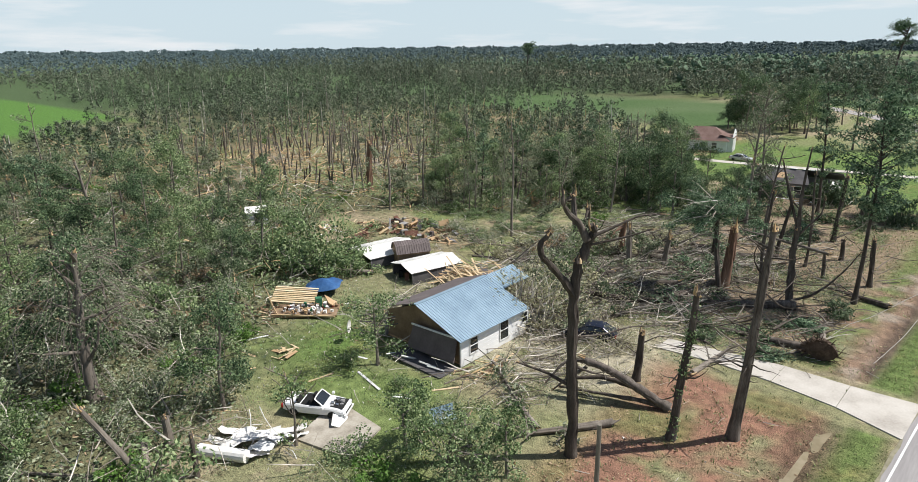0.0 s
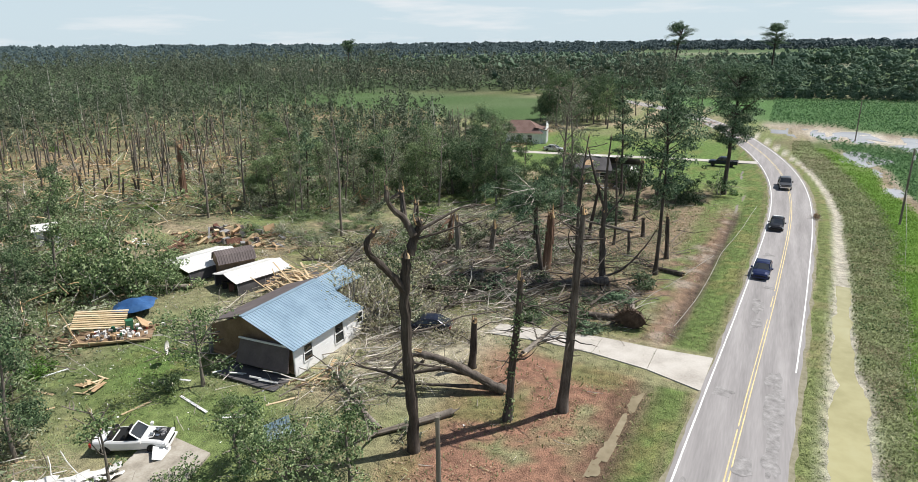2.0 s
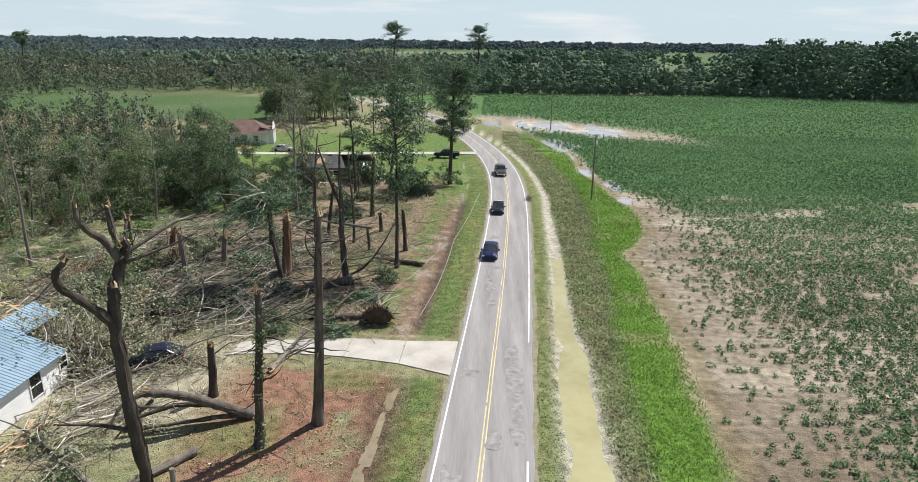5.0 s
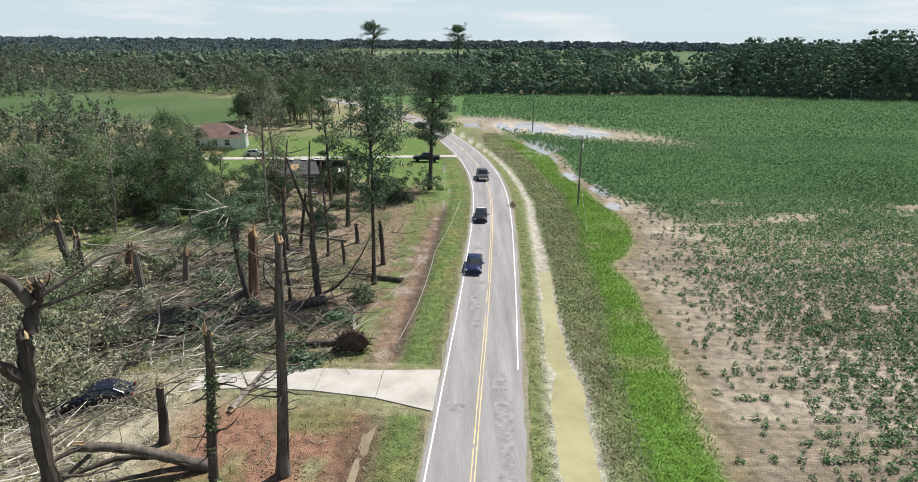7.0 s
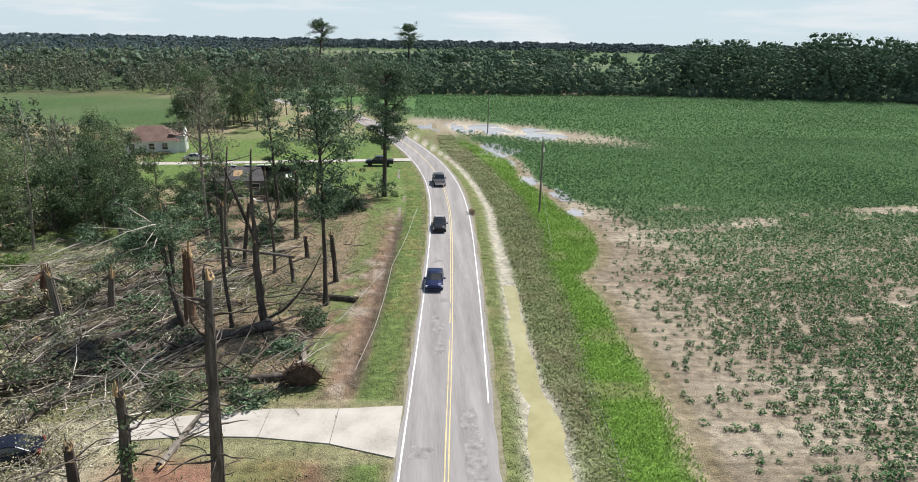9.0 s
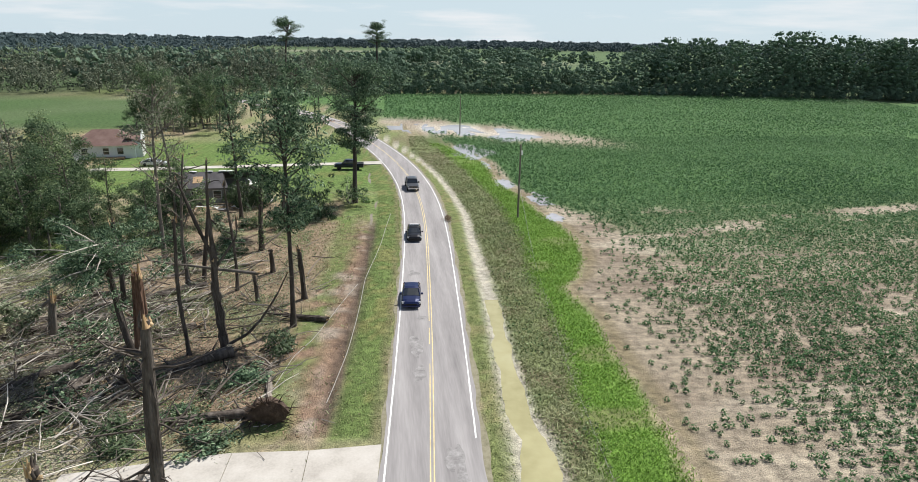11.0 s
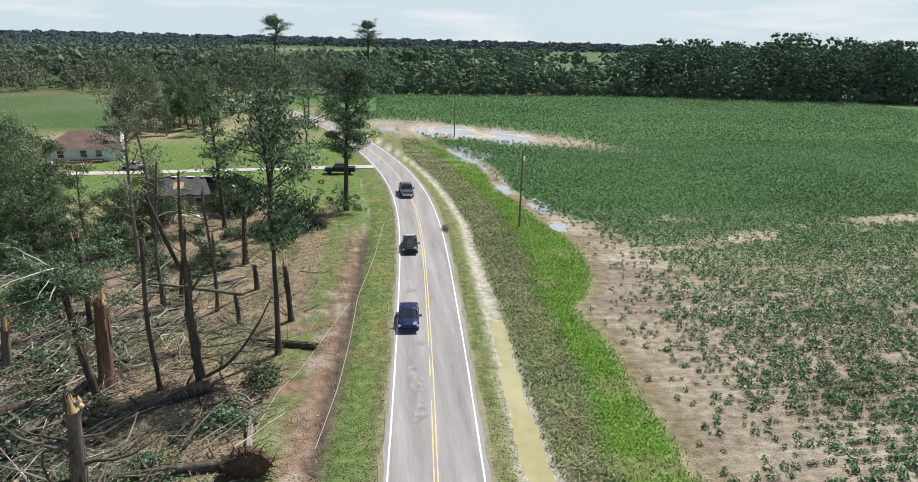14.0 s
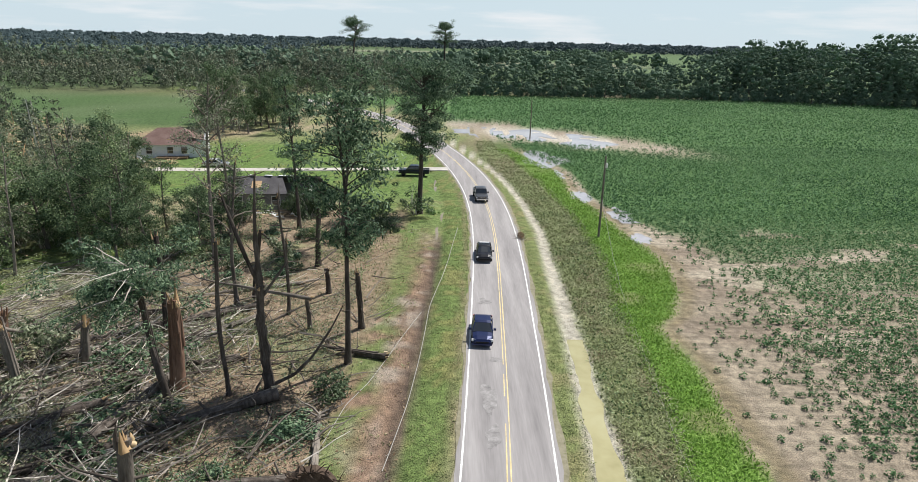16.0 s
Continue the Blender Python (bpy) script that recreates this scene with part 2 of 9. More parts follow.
M_WHITE_METAL = surface("white_sheet_metal", [(0.62, 0.60, 0.55), (0.78, 0.765, 0.73), (0.85, 0.84, 0.82)], scale=0.5, fine=5.0, rough=0.5, bump=0.08, spec=0.4)
M_SHINGLE = surface("dark_asphalt_shingles", [(0.055, 0.052, 0.055), (0.095, 0.090, 0.094), (0.15, 0.142, 0.145)], scale=0.7, fine=6.0, rough=0.95, bump=0.4, bump_size=0.02)
M_SHINGLE_BROWN = surface("brown_asphalt_shingles", [(0.12, 0.075, 0.062), (0.18, 0.115, 0.098), (0.24, 0.165, 0.145)], scale=0.5, fine=4.0, rough=0.95, bump=0.3, bump_size=0.02)
M_SIDING = surface("white_vinyl_siding", [(0.740, 0.740, 0.740), (0.820, 0.820, 0.820), (0.860, 0.860, 0.860)], scale=0.6, fine=6.0, rough=0.6, bump=0.1)
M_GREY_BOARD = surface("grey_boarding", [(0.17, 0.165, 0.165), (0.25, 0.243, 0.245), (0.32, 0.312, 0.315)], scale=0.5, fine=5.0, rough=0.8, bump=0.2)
M_BROWN_BOARD = surface("weathered_brown_boards", [(0.12, 0.075, 0.045), (0.21, 0.14, 0.085), (0.30, 0.21, 0.135)], scale=0.8, fine=8.0, rough=0.85, bump=0.3, random_by="object", vary=0.15)
M_LUMBER = surface("pale_raw_lumber", [(0.40, 0.29, 0.16), (0.56, 0.43, 0.26), (0.68, 0.55, 0.37)], scale=1.5, fine=9.0, rough=0.8, bump=0.25, random_by="object", vary=0.25)
M_PLYWOOD = surface("bare_plywood", [(0.34, 0.22, 0.12), (0.46, 0.31, 0.18), (0.56, 0.40, 0.25)], scale=0.9, fine=6.0, rough=0.85, bump=0.2)
M_TRIM = surface("white_trim_paint", [(0.70, 0.70, 0.69), (0.80, 0.80, 0.79)], scale=2.0, fine=12.0, rough=0.5, bump=0.05)
M_GLASS = glass("window_glass", (0.022, 0.026, 0.030))
M_TARP = surface("blue_tarpaulin", [(0.02, 0.06, 0.16), (0.035, 0.105, 0.26), (0.07, 0.17, 0.36)], scale=0.9, fine=4.0, rough=0.5, bump=0.5, bump_size=0.08)
M_BLACK = surface("black_rubber_and_plastic", [(0.010, 0.010, 0.010), (0.022, 0.022, 0.022)], rough=0.7, bump=0.05)
M_CHROME = surface("bare_bright_metal", [(0.55, 0.55, 0.56), (0.68, 0.68, 0.69)], rough=0.25, metal=0.9, bump=0)
M_LAMP = surface("clear_lamp_lens", [(0.62, 0.63, 0.65), (0.78, 0.79, 0.80)], rough=0.15, bump=0, spec=0.8)
M_RED_LAMP = surface("red_lamp_lens", [(0.30, 0.015, 0.012), (0.42, 0.03, 0.02)], rough=0.2, bump=0, spec=0.6)
M_POLE = surface("weathered_pole_wood", [(0.12, 0.105, 0.085), (0.20, 0.175, 0.145), (0.28, 0.25, 0.21)], scale=1.5, fine=10.0, rough=0.95, bump=0.5, stretch=(1, 1, 0.15))
M_WIRE = surface("weathered_cable", [(0.30, 0.29, 0.27), (0.46, 0.44, 0.40)], rough=0.7, bump=0)
M_RUST = surface("rusty_red_metal", [(0.100, 0.045, 0.032), (0.160, 0.075, 0.052), (0.230, 0.120, 0.085)], scale=1.5, fine=9.0, rough=0.8, bump=0.2)
M_CLOTH = surface("scattered_household_fabric", [(0.45, 0.43, 0.40), (0.68, 0.66, 0.63), (0.82, 0.81, 0.79)], scale=1.0, fine=5.0, rough=0.9, bump=0.5, random_by="island", vary=0.35)
M_GREEN_BIN = surface("green_plastic", [(0.03, 0.12, 0.06), (0.05, 0.19, 0.10)], rough=0.5, bump=0.05)
M_RED_CLOTH = surface("red_plastic", [(0.42, 0.03, 0.025), (0.56, 0.05, 0.04)], rough=0.5, bump=0.05)
M_ROOT = surface("clodded_root_soil", [(0.035, 0.024, 0.018), (0.075, 0.052, 0.038), (0.140, 0.100, 0.075)], scale=2.0, fine=9.0, rough=1.0, bump=1.0, bump_size=0.1)


def paint(name, col, flake=0.35):
    return surface(name, [tuple(c * 0.9 for c in col), col], scale=0.8, fine=6.0, rough=0.28, metal=flake, bump=0, spec=0.6)


P_BLUE = paint("dark_blue_car_paint", (0.012, 0.022, 0.085))
P_BLACK = paint("black_car_paint", (0.013, 0.013, 0.016))
P_GREY = paint("dark_grey_truck_paint", (0.105, 0.11, 0.12), 0.5)
P_WHITE = paint("white_car_paint", (0.74, 0.74, 0.73), 0.0)
P_NAVY = paint("navy_car_paint", (0.012, 0.016, 0.035))
P_SILVER = paint("silver_car_paint", (0.58, 0.59, 0.60), 0.4)


# ---- making meshes ----
class Geo:
    """Collects points and faces for one mesh."""

    def __init__(self):
        self.v, self.f, self.m, self.n = [], [], [], 0

    def add(self, verts, faces, slot=0):
        verts = np.asarray(verts, float).reshape(-1, 3)
        faces = np.asarray(faces, int)
        self.v.append(verts)
        self.f.append(faces + self.n)
        self.m.append(np.full(len(faces), slot))
        self.n += len(verts)

    def tube(self, pts, radii, sides=6, slot=0, ends=True):
        pts = np.asarray(pts, float)
        radii = np.broadcast_to(np.asarray(radii, float), (len(pts),))
        way = np.gradient(pts, axis=0)
        way /= np.linalg.norm(way, axis=1, keepdims=True) + 1e-9
        ref = np.array([0, 0, 1.0]) if abs(way[:, 2]).mean() < 0.8 else np.array([1.0, 0, 0])
        a = np.cross(way, ref)
        a /= np.linalg.norm(a, axis=1, keepdims=True) + 1e-9
        b = np.cross(way, a)
        ang = np.arange(sides) * 2 * np.pi / sides
        ring = pts[:, None] + radii[:, None, None] * (np.cos(ang)[None, :, None] * a[:, None] + np.sin(ang)[None, :, None] * b[:, None])
        k = len(pts)
        i, j = np.meshgrid(np.arange(k - 1), np.arange(sides), indexing="ij")
        j2 = (j + 1) % sides
        faces = np.stack([i * sides + j, i * sides + j2, (i + 1) * sides + j2, (i + 1) * sides + j], -1).reshape(-1, 4)
        self.add(ring.reshape(-1, 3), faces, slot)
        if ends:
            for row, flip in ((0, True), (k - 1, False)):
                c = np.vstack([ring[row], pts[row][None]])
                t = np.array([(q, (q + 1) % sides, sides, sides) for q in range(sides)])
                self.add(c, t[:, ::-1] if flip else t, slot)

    def box(self, m, sx, sy, sz, slot=0):
        """A box with its base's centre at the origin of the matrix m."""
        p = np.array([(x, y, z) for z in (0, sz) for y in (-sy / 2, sy / 2) for x in (-sx / 2, sx / 2)])
        r = np.array(m)
        p = p @ r[:3, :3].T + r[:3, 3]
        self.add(p, [(0, 2, 3, 1), (4, 5, 7, 6), (0, 1, 5, 4), (2, 6, 7, 3), (0, 4, 6, 2), (1, 3, 7, 5)], slot)

    def cards(self, centres, long, wide, rng, up=0.0, slot=0, level=0.0, facing=None, loose=0.45):
        """Leaf-shaped pieces, each a folded kite, turned at random."""
        c = np.asarray(centres, float)
        k = len(c)
        u = rng.normal(size=(k, 3))
        u[:, 2] = u[:, 2] * (1 - abs(up)) + up
        u[:, 2] *= 1 - level
        u /= np.linalg.norm(u, axis=1, keepdims=True) + 1e-9
        w = np.cross(u, rng.normal(size=(k, 3)) * (1 - level) + np.array([0, 0, 1.5 * level]))
        w /= np.linalg.norm(w, axis=1, keepdims=True) + 1e-9
        if facing is not None:
            nrm = facing / (np.linalg.norm(facing, axis=1, keepdims=True) + 1e-9) + rng.normal(size=(k, 3)) * loose
            nrm /= np.linalg.norm(nrm, axis=1, keepdims=True) + 1e-9
            u = np.cross(nrm, u)
            u /= np.linalg.norm(u, axis=1, keepdims=True) + 1e-9
            w = np.cross(u, nrm)
        nrm = np.cross(u, w)
        lo, wi = (np.broadcast_to(np.asarray(s, float), (k,))[:, None] for s in (long, wide))
        v = np.stack([c - u * lo * 0.5, c + w * wi * 0.5 + nrm * wi * 0.12, c + u * lo * 0.5, c - w * wi * 0.5 + nrm * wi * 0.12], 1)
        self.add(v.reshape(-1, 3), np.arange(4 * k).reshape(-1, 4), slot)

    def lump(self, centre, radius, count, long, wide, rng, flat=0.7, rise=0.35, loose=0.45):
        """An uneven lump of leaves that face outwards and up."""
        d = rng.normal(size=(count, 3))
        d /= np.linalg.norm(d, axis=1, keepdims=True)
        r = radius * rng.uniform(0.3, 1.0, (count, 1)) ** 0.5
        at = np.asarray(centre) + d * r * np.array([1, 1, flat])
        at[:, 2] = np.maximum(at[:, 2], 0.06)
        self.cards(at, long, wide, rng, facing=d + np.array([0, 0, rise]), loose=loose)

    def clump(self, centre, rx, rz, rng):
        """A small uneven lump of foliage: a dented ball of twenty faces."""
        p = (1 + 5 ** 0.5) / 2
        v = np.array([(-1, p, 0), (1, p, 0), (-1, -p, 0), (1, -p, 0), (0, -1, p), (0, 1, p), (0, -1, -p), (0, 1, -p), (p, 0, -1), (p, 0, 1), (-p, 0, -1), (-p, 0, 1)]) / 1.9
        v = v * rng.uniform(0.65, 1.3, (12, 1)) * (rx, rx, rz) + np.asarray(centre)
        f = [(0, 11, 5), (0, 5, 1), (0, 1, 7), (0, 7, 10), (0, 10, 11), (1, 5, 9), (5, 11, 4), (11, 10, 2), (10, 7, 6), (7, 1, 8), (3, 9, 4), (3, 4, 2), (3, 2, 6), (3, 6, 8), (3, 8, 9), (4, 9, 5), (2, 4, 11), (6, 2, 10), (8, 6, 7), (9, 8, 1)]
        self.add(v, [(a, b, c, c) for a, b, c in f])

    def blades(self, roots, height, width, rng, lean=0.5, slot=0):
        """Upright pointed blades of grass."""
        c = np.asarray(roots, float)
        k = len(c)
        ang = rng.uniform(0, 2 * np.pi, k)
        side = np.stack([np.cos(ang), np.sin(ang), np.zeros(k)], 1)
        h, wd = (np.broadcast_to(np.asarray(s, float), (k,))[:, None] for s in (height, width))
        tip = rng.normal(size=(k, 3)) * lean
        tip[:, 2] = 1
        mid = c + tip * h * np.array([0.35, 0.35, 0.6])
        v = np.stack([c - side * wd * 0.5, c + side * wd * 0.5, mid + side * wd * 0.45, mid - side * wd * 0.45, c + tip * h], 1)
        base = np.arange(k)[:, None] * 5
        self.add(v.reshape(-1, 3), np.vstack([base + [0, 1, 2, 3], base + [3, 2, 4, 4]]), slot)

    def mesh(self, name, mats, smooth=False):
        me = bpy.data.meshes.new(name)
        v = np.vstack(self.v)
        f = np.vstack(self.f)
        slots = np.concatenate(self.m)
        tri = f[:, 3] == f[:, 2]
        loops = np.where(tri, 3, 4)
        flat = f.reshape(-1)[np.stack([np.ones(len(f), bool)] * 3 + [~tri], 1).reshape(-1)]
        me.vertices.add(len(v))
        me.vertices.foreach_set("co", v.reshape(-1))
        me.loops.add(len(flat))
        me.loops.foreach_set("vertex_index", flat)
        me.polygons.add(len(f))
        me.polygons.foreach_set("loop_start", np.concatenate([[0], np.cumsum(loops)[:-1]]))
        me.polygons.foreach_set("loop_total", loops)
        for m in mats if isinstance(mats, (list, tuple)) else [mats]:
            me.materials.append(m)
        me.polygons.foreach_set("material_index", slots)
        me.polygons.foreach_set("use_smooth", np.full(len(f), bool(smooth)))
        me.update(calc_edges=True)
        me.validate()
        return me


def part(name, geo, material, parent=None, label="", smooth=False):
    """One mesh object, under a thing or a part if one is given."""
    ob = new(name, geo.mesh(name, material, smooth) if isinstance(geo, Geo) else geo)
    if parent is not None:
        ob.parent = parent
    return tagged(ob, label) if label else ob


def thing(name, m, label, category, group="", kind=""):
    ob = new(name)
    ob.empty_display_size = 0.2
    ob.matrix_basis = m
    return tagged(ob, label, category, group, kind)


def hashed(ix, iy, seed):
    h = (ix * 374761393 + iy * 668265263 + seed * 982451653) & 0x7FFFFFFF
    h = ((h ^ (h >> 13)) * 1274126177) & 0x7FFFFFFF
    return ((h ^ (h >> 16)) & 0xFFFF) / 65535.0


def vnoise(x, y, size, seed=0):
    """Smooth noise from 0 to 1 with lumps of the given size."""
    x, y = np.asarray(x, float) / size, np.asarray(y, float) / size
    ix, iy = np.floor(x).astype(np.int64), np.floor(y).astype(np.int64)
    fx, fy = x - ix, y - iy
    fx, fy = fx * fx * (3 - 2 * fx), fy * fy * (3 - 2 * fy)
    a, b = hashed(ix, iy, seed), hashed(ix + 1, iy, seed)
    c, d = hashed(ix, iy + 1, seed), hashed(ix + 1, iy + 1, seed)
    return (a * (1 - fx) + b * fx) * (1 - fy) + (c * (1 - fx) + d * fx) * fy


def step01(v, lo, hi):
    t = np.clip((np.asarray(v, float) - lo) / (hi - lo), 0, 1)
    return t * t * (3 - 2 * t)


# ---- the lie of the land ----
ROAD_Y = [-400, -60, 0, 25, 33, 42, 50, 62, 75, 84, 96, 107, 120, 131, 144, 156, 168, 180, 196, 212, 235, 260, 290, 320, 345]
ROAD_X = [-26, -2.8, 0.9, 2.35, 2.78, 3.3, 3.85, 4.5, 5.1, 5.55, 5.9, 5.9, 5.3, 4.1, 2.15, -0.3, -3.2, -6.2, -10.8, -16.5, -27, -42, -66, -94, -122]
_fy = np.arange(-400, 346, 1.0)
_fx = np.interp(_fy, ROAD_Y, ROAD_X)
for _ in range(3):
    _fx = np.convolve(np.pad(_fx, 6, mode="reflect", reflect_type="odd"), np.ones(13) / 13, mode="valid")
_slope = np.gradient(_fx, _fy)


def road_x(y):
    return np.interp(y, _fy, _fx)


def across(x, y):
    """The distance to the right of the road's middle line."""
    s = np.interp(y, _fy, _slope)
    return (x - road_x(y)) / np.sqrt(1 + s * s)


def ditch_mid(y):
    return np.interp(y, [-60, 27, 34, 43, 46, 56, 67, 89, 99, 110, 122, 138, 152, 170, 200], [6.6, 6.7, 6.5, 6.5, 6.1, 6.0, 6.1, 5.95, 6.25, 5.95, 5.8, 5.75, 5.3, 4.9, 4.8])


def ditch_half(y):
    return np.interp(y, [-60, 27, 43, 46, 56, 67, 89, 110, 200], [1.55, 1.5, 1.35, 0.95, 0.8, 0.7, 0.5, 0.4, 0.5])


def grass_left(y):
    return np.interp(y, [0, 30, 46, 51, 57, 66, 73, 86, 108, 121, 133, 155, 170], [11.2, 13.0, 13.9, 14.7, 15.5, 16.0, 15.9, 18.0, 18.0, 16.7, 15.8, 13.2, 10])


def grass_right(y):
    return np.interp(y, [0, 30, 44, 51, 55.6, 62.5, 66, 69, 72.3, 78, 86.5, 93, 101, 110, 121, 131, 142, 155, 170, 200, 235, 290, 335], [14.5, 17.8, 19.3, 19.3, 19.5, 19.8, 19.3, 18.8, 21.6, 23.8, 25.3, 24.6, 23.2, 22.6, 20.6, 20.8, 20.8, 17, 13.5, 4, -12, -52, -94])


def field_far(x):
    return np.interp(x, [-5, 72, 161, 260, 330, 430], [318, 325, 320, 300, 278, 235])


def woods_line(y):
    """The woods stand to the left of this x."""
    return np.interp(y, [-30, 0, 6, 10, 14, 20, 26, 33, 40, 48, 58, 66, 76, 88, 100, 108, 125, 140, 168, 190], [-30, -33, -36, -40, -44, -49, -54, -62, -74, -80, -72, -60, -50, -46, -48, -53, -54, -60, -86, -110])


def height(x, y):
    """The ground's height: flat land with a ditch on either side of the road and low lumps."""
    x, y = np.asarray(x, float), np.asarray(y, float)
    u = across(x, y)
    near = step01(-np.abs(y - 60), -260, -150)
    dr = np.exp(-(((u - ditch_mid(y)) / (ditch_half(y) + 0.25)) ** 2) * 1.2) * 0.26
    drive = step01(y, 35.5, 36.8) * (1 - step01(y, 44, 45.2))
    dl = np.exp(-(((u + 7.2) / 0.75) ** 2)) * 0.28 * (1 - drive)
    lumps = (vnoise(x, y, 3.1, 5) - 0.5) * 0.16 + (vnoise(x, y, 0.9, 6) - 0.5) * 0.05
    lumps = lumps * (1 - 0.85 * np.exp(-(((x + 4.4) / 1.9) ** 4 + ((y - 28) / 8.0) ** 4)))
    off_road = step01(np.abs(u), 3.5, 5.0)
    return -(dr + dl) * near + lumps * off_road * (1 - 0.85 * drive * step01(x, -21, -17) * step01(-x, -1, 1)) - 0.03


def ground_z(x, y):
    return float(height(np.array([x]), np.array([y]))[0])


def crop_cover(x, y):
    """How thickly the crop stands, from 0 to 1."""
    e = x - grass_right(y)
    near = 0.10 * step01(e, 0.6, 1.6) + 0.20 * step01(e, 2.0, 4.4) + 0.34 * step01(e, 4.4, 9.0) + 0.36 * step01(e, 8.0, 15.0) + 0.2 * step01(e, 16, 32)
    near = near + (1 - near) * step01(y, 66, 98) * step01(e, 3.0, 14)
    c = np.where(y > 104, step01(e, 0.5, 4), np.maximum(near, step01(e, 1.5, 7) * step01(y, 88, 104)))
    patch = vnoise(x, y, 6, 21) * 0.5 + vnoise(x, y, 2.2, 22) * 0.5
    thin = (1 - step01(y, 66, 100)) * 0.22
    c = c * (1 - thin * step01(0.52 - patch, 0, 0.3))
    c = c * (1 - 0.5 * step01(vnoise(x * 0.35, y, 3.0, 27), 0.72, 0.86) * step01(-y, -112, -92))
    band = np.exp(-(((y - 97 - (x - 69) * 0.18) / 2.0) ** 2)) * step01(x, 62, 72) * (0.2 + vnoise(x, y, 2.5, 23))
    flood = np.exp(-((x - 21 + (y - 195) * 0.55) ** 2 / 330 + ((y - 196 + (x - 21) * 0.55) / 13) ** 2)) * 2.2
    return np.clip(c - band - flood, 0, 1) * (across(x, y) > 8) * (y < field_far(x))


# ---- ground, road, water ----
def spread(lo, hi, fine, far, growth=1.18):
    """Even steps between lo and hi, growing ones out to -far and far."""
    mid = list(np.arange(lo, hi + fine / 2, fine))
    up, s = [], fine
    while (up[-1] if up else mid[-1]) < far:
        s *= growth
        up.append((up[-1] if up else mid[-1]) + s)
    down, s = [], fine
    while (down[-1] if down else mid[0]) > -far:
        s *= growth
        down.append((down[-1] if down else mid[0]) - s)
    return np.array(down[::-1] + mid + up)


def blend(a, b, t):
    return a * (1 - t[..., None]) + np.array(b, float) * t[..., None]


def ground_tone(x, y):
    """The base colour of the ground: which earth or growth covers each place; the woods' shade is in it too."""
    u = across(x, y)
    n1, n2, n3 = vnoise(x, y, 9, 1), vnoise(x, y, 2.4, 2), vnoise(x, y, 0.8, 3)
    mix = n1 * 0.45 + n2 * 0.35 + n3 * 0.2
    t = np.zeros(x.shape + (3,)) + (0.235, 0.230, 0.130)                              # trampled litter and growth
    t = blend(t, (0.330, 0.275, 0.190), step01(mix, 0.5, 0.66))
    t = blend(t, (0.170, 0.215, 0.080), step01(vnoise(x, y, 6, 9), 0.55, 0.8) * 0.8)
    # Woods floor: litter, darkened so the shade under the trees is in its colour.
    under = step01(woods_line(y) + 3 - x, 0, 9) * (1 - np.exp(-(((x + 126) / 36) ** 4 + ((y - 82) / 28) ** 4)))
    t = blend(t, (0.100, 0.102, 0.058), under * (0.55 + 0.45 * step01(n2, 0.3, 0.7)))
    # far lands: fields and woodland floor
    far = step01(np.hypot(x, y - 60), 260, 340)
    t = blend(t, (0.075, 0.112, 0.052), far)
    az, dist = np.degrees(np.arctan2(x, y)), np.hypot(x, y)
    open_land = step01(dist, 560, 700) * step01(-dist, -2050, -1950) * step01(az, -14, -9) * step01(-az, -34, -28)
    strips = vnoise(x * 0.25, y, 150, 31)
    t = blend(t, (0.112, 0.172, 0.078), open_land * 0.8 * (0.75 + 0.25 * n1))
    t = blend(t, (0.21, 0.22, 0.15), open_land * step01(strips, 0.62, 0.68))
    t = blend(t, (0.10, 0.15, 0.07), open_land * step01(-strips, -0.34, -0.28))
    # green field behind the woods, and the one far to its left
    fl = step01(y, 190 - (x + 108) * 0.15 * (x < -108), 197 - (x + 108) * 0.15 * (x < -108)) * step01(-y, -304, -298) * step01(-x, 62, 70) * step01(x, -235, -215)
    t = blend(t, (0.080, 0.132, 0.052), fl)
    t = blend(t, (0.105, 0.150, 0.070), fl * step01(vnoise(x * 0.3, y, 6, 53), 0.5, 0.75))
    t = blend(t, (0.30, 0.23, 0.14), fl * np.exp(-(((x + 122) / 9) ** 2 + ((y - 288) / 2.5) ** 2)) * 1.0)
    sandy = step01(y, 164, 170) * step01(-y, -199, -190) * step01(-x, 48, 60) * step01(x, -170, -150) * step01(n1, 0.25, 0.5)
    t = blend(t, (0.34, 0.26, 0.17), sandy * 0.75)
    t = blend(t, (0.095, 0.190, 0.045), step01(-x - (y - 36), 212, 222) * step01(y, 32 - (x + 210) * 0.12, 38 - (x + 210) * 0.12) * step01(-y, -98, -90) * step01(x, -460, -440))
    # pale bare ground far beyond the woods
    t = blend(t, (0.30, 0.22, 0.15), step01(y, 505, 520) * step01(-y, -640, -600) * step01(-x, 190, 230) * step01(x, -520, -480))
    # lawns
    lawn = step01(y, 112, 117) * step01(-y, -176, -172) * step01(x, -60, -55) * step01(u, -60, -59) * (u < -3.2)
    lawn = np.maximum(lawn, step01(y, 62, 74) * step01(-y, -118, -112) * step01(x, -17 + n1 * 5, -12 + n1 * 5) * (u < -3.2) * 0.85)
    lawn = np.maximum(lawn, np.exp(-(((x + 41) / 5.5) ** 2 + ((y - 25) / 7.5) ** 2) * 0.8) * 1.2)
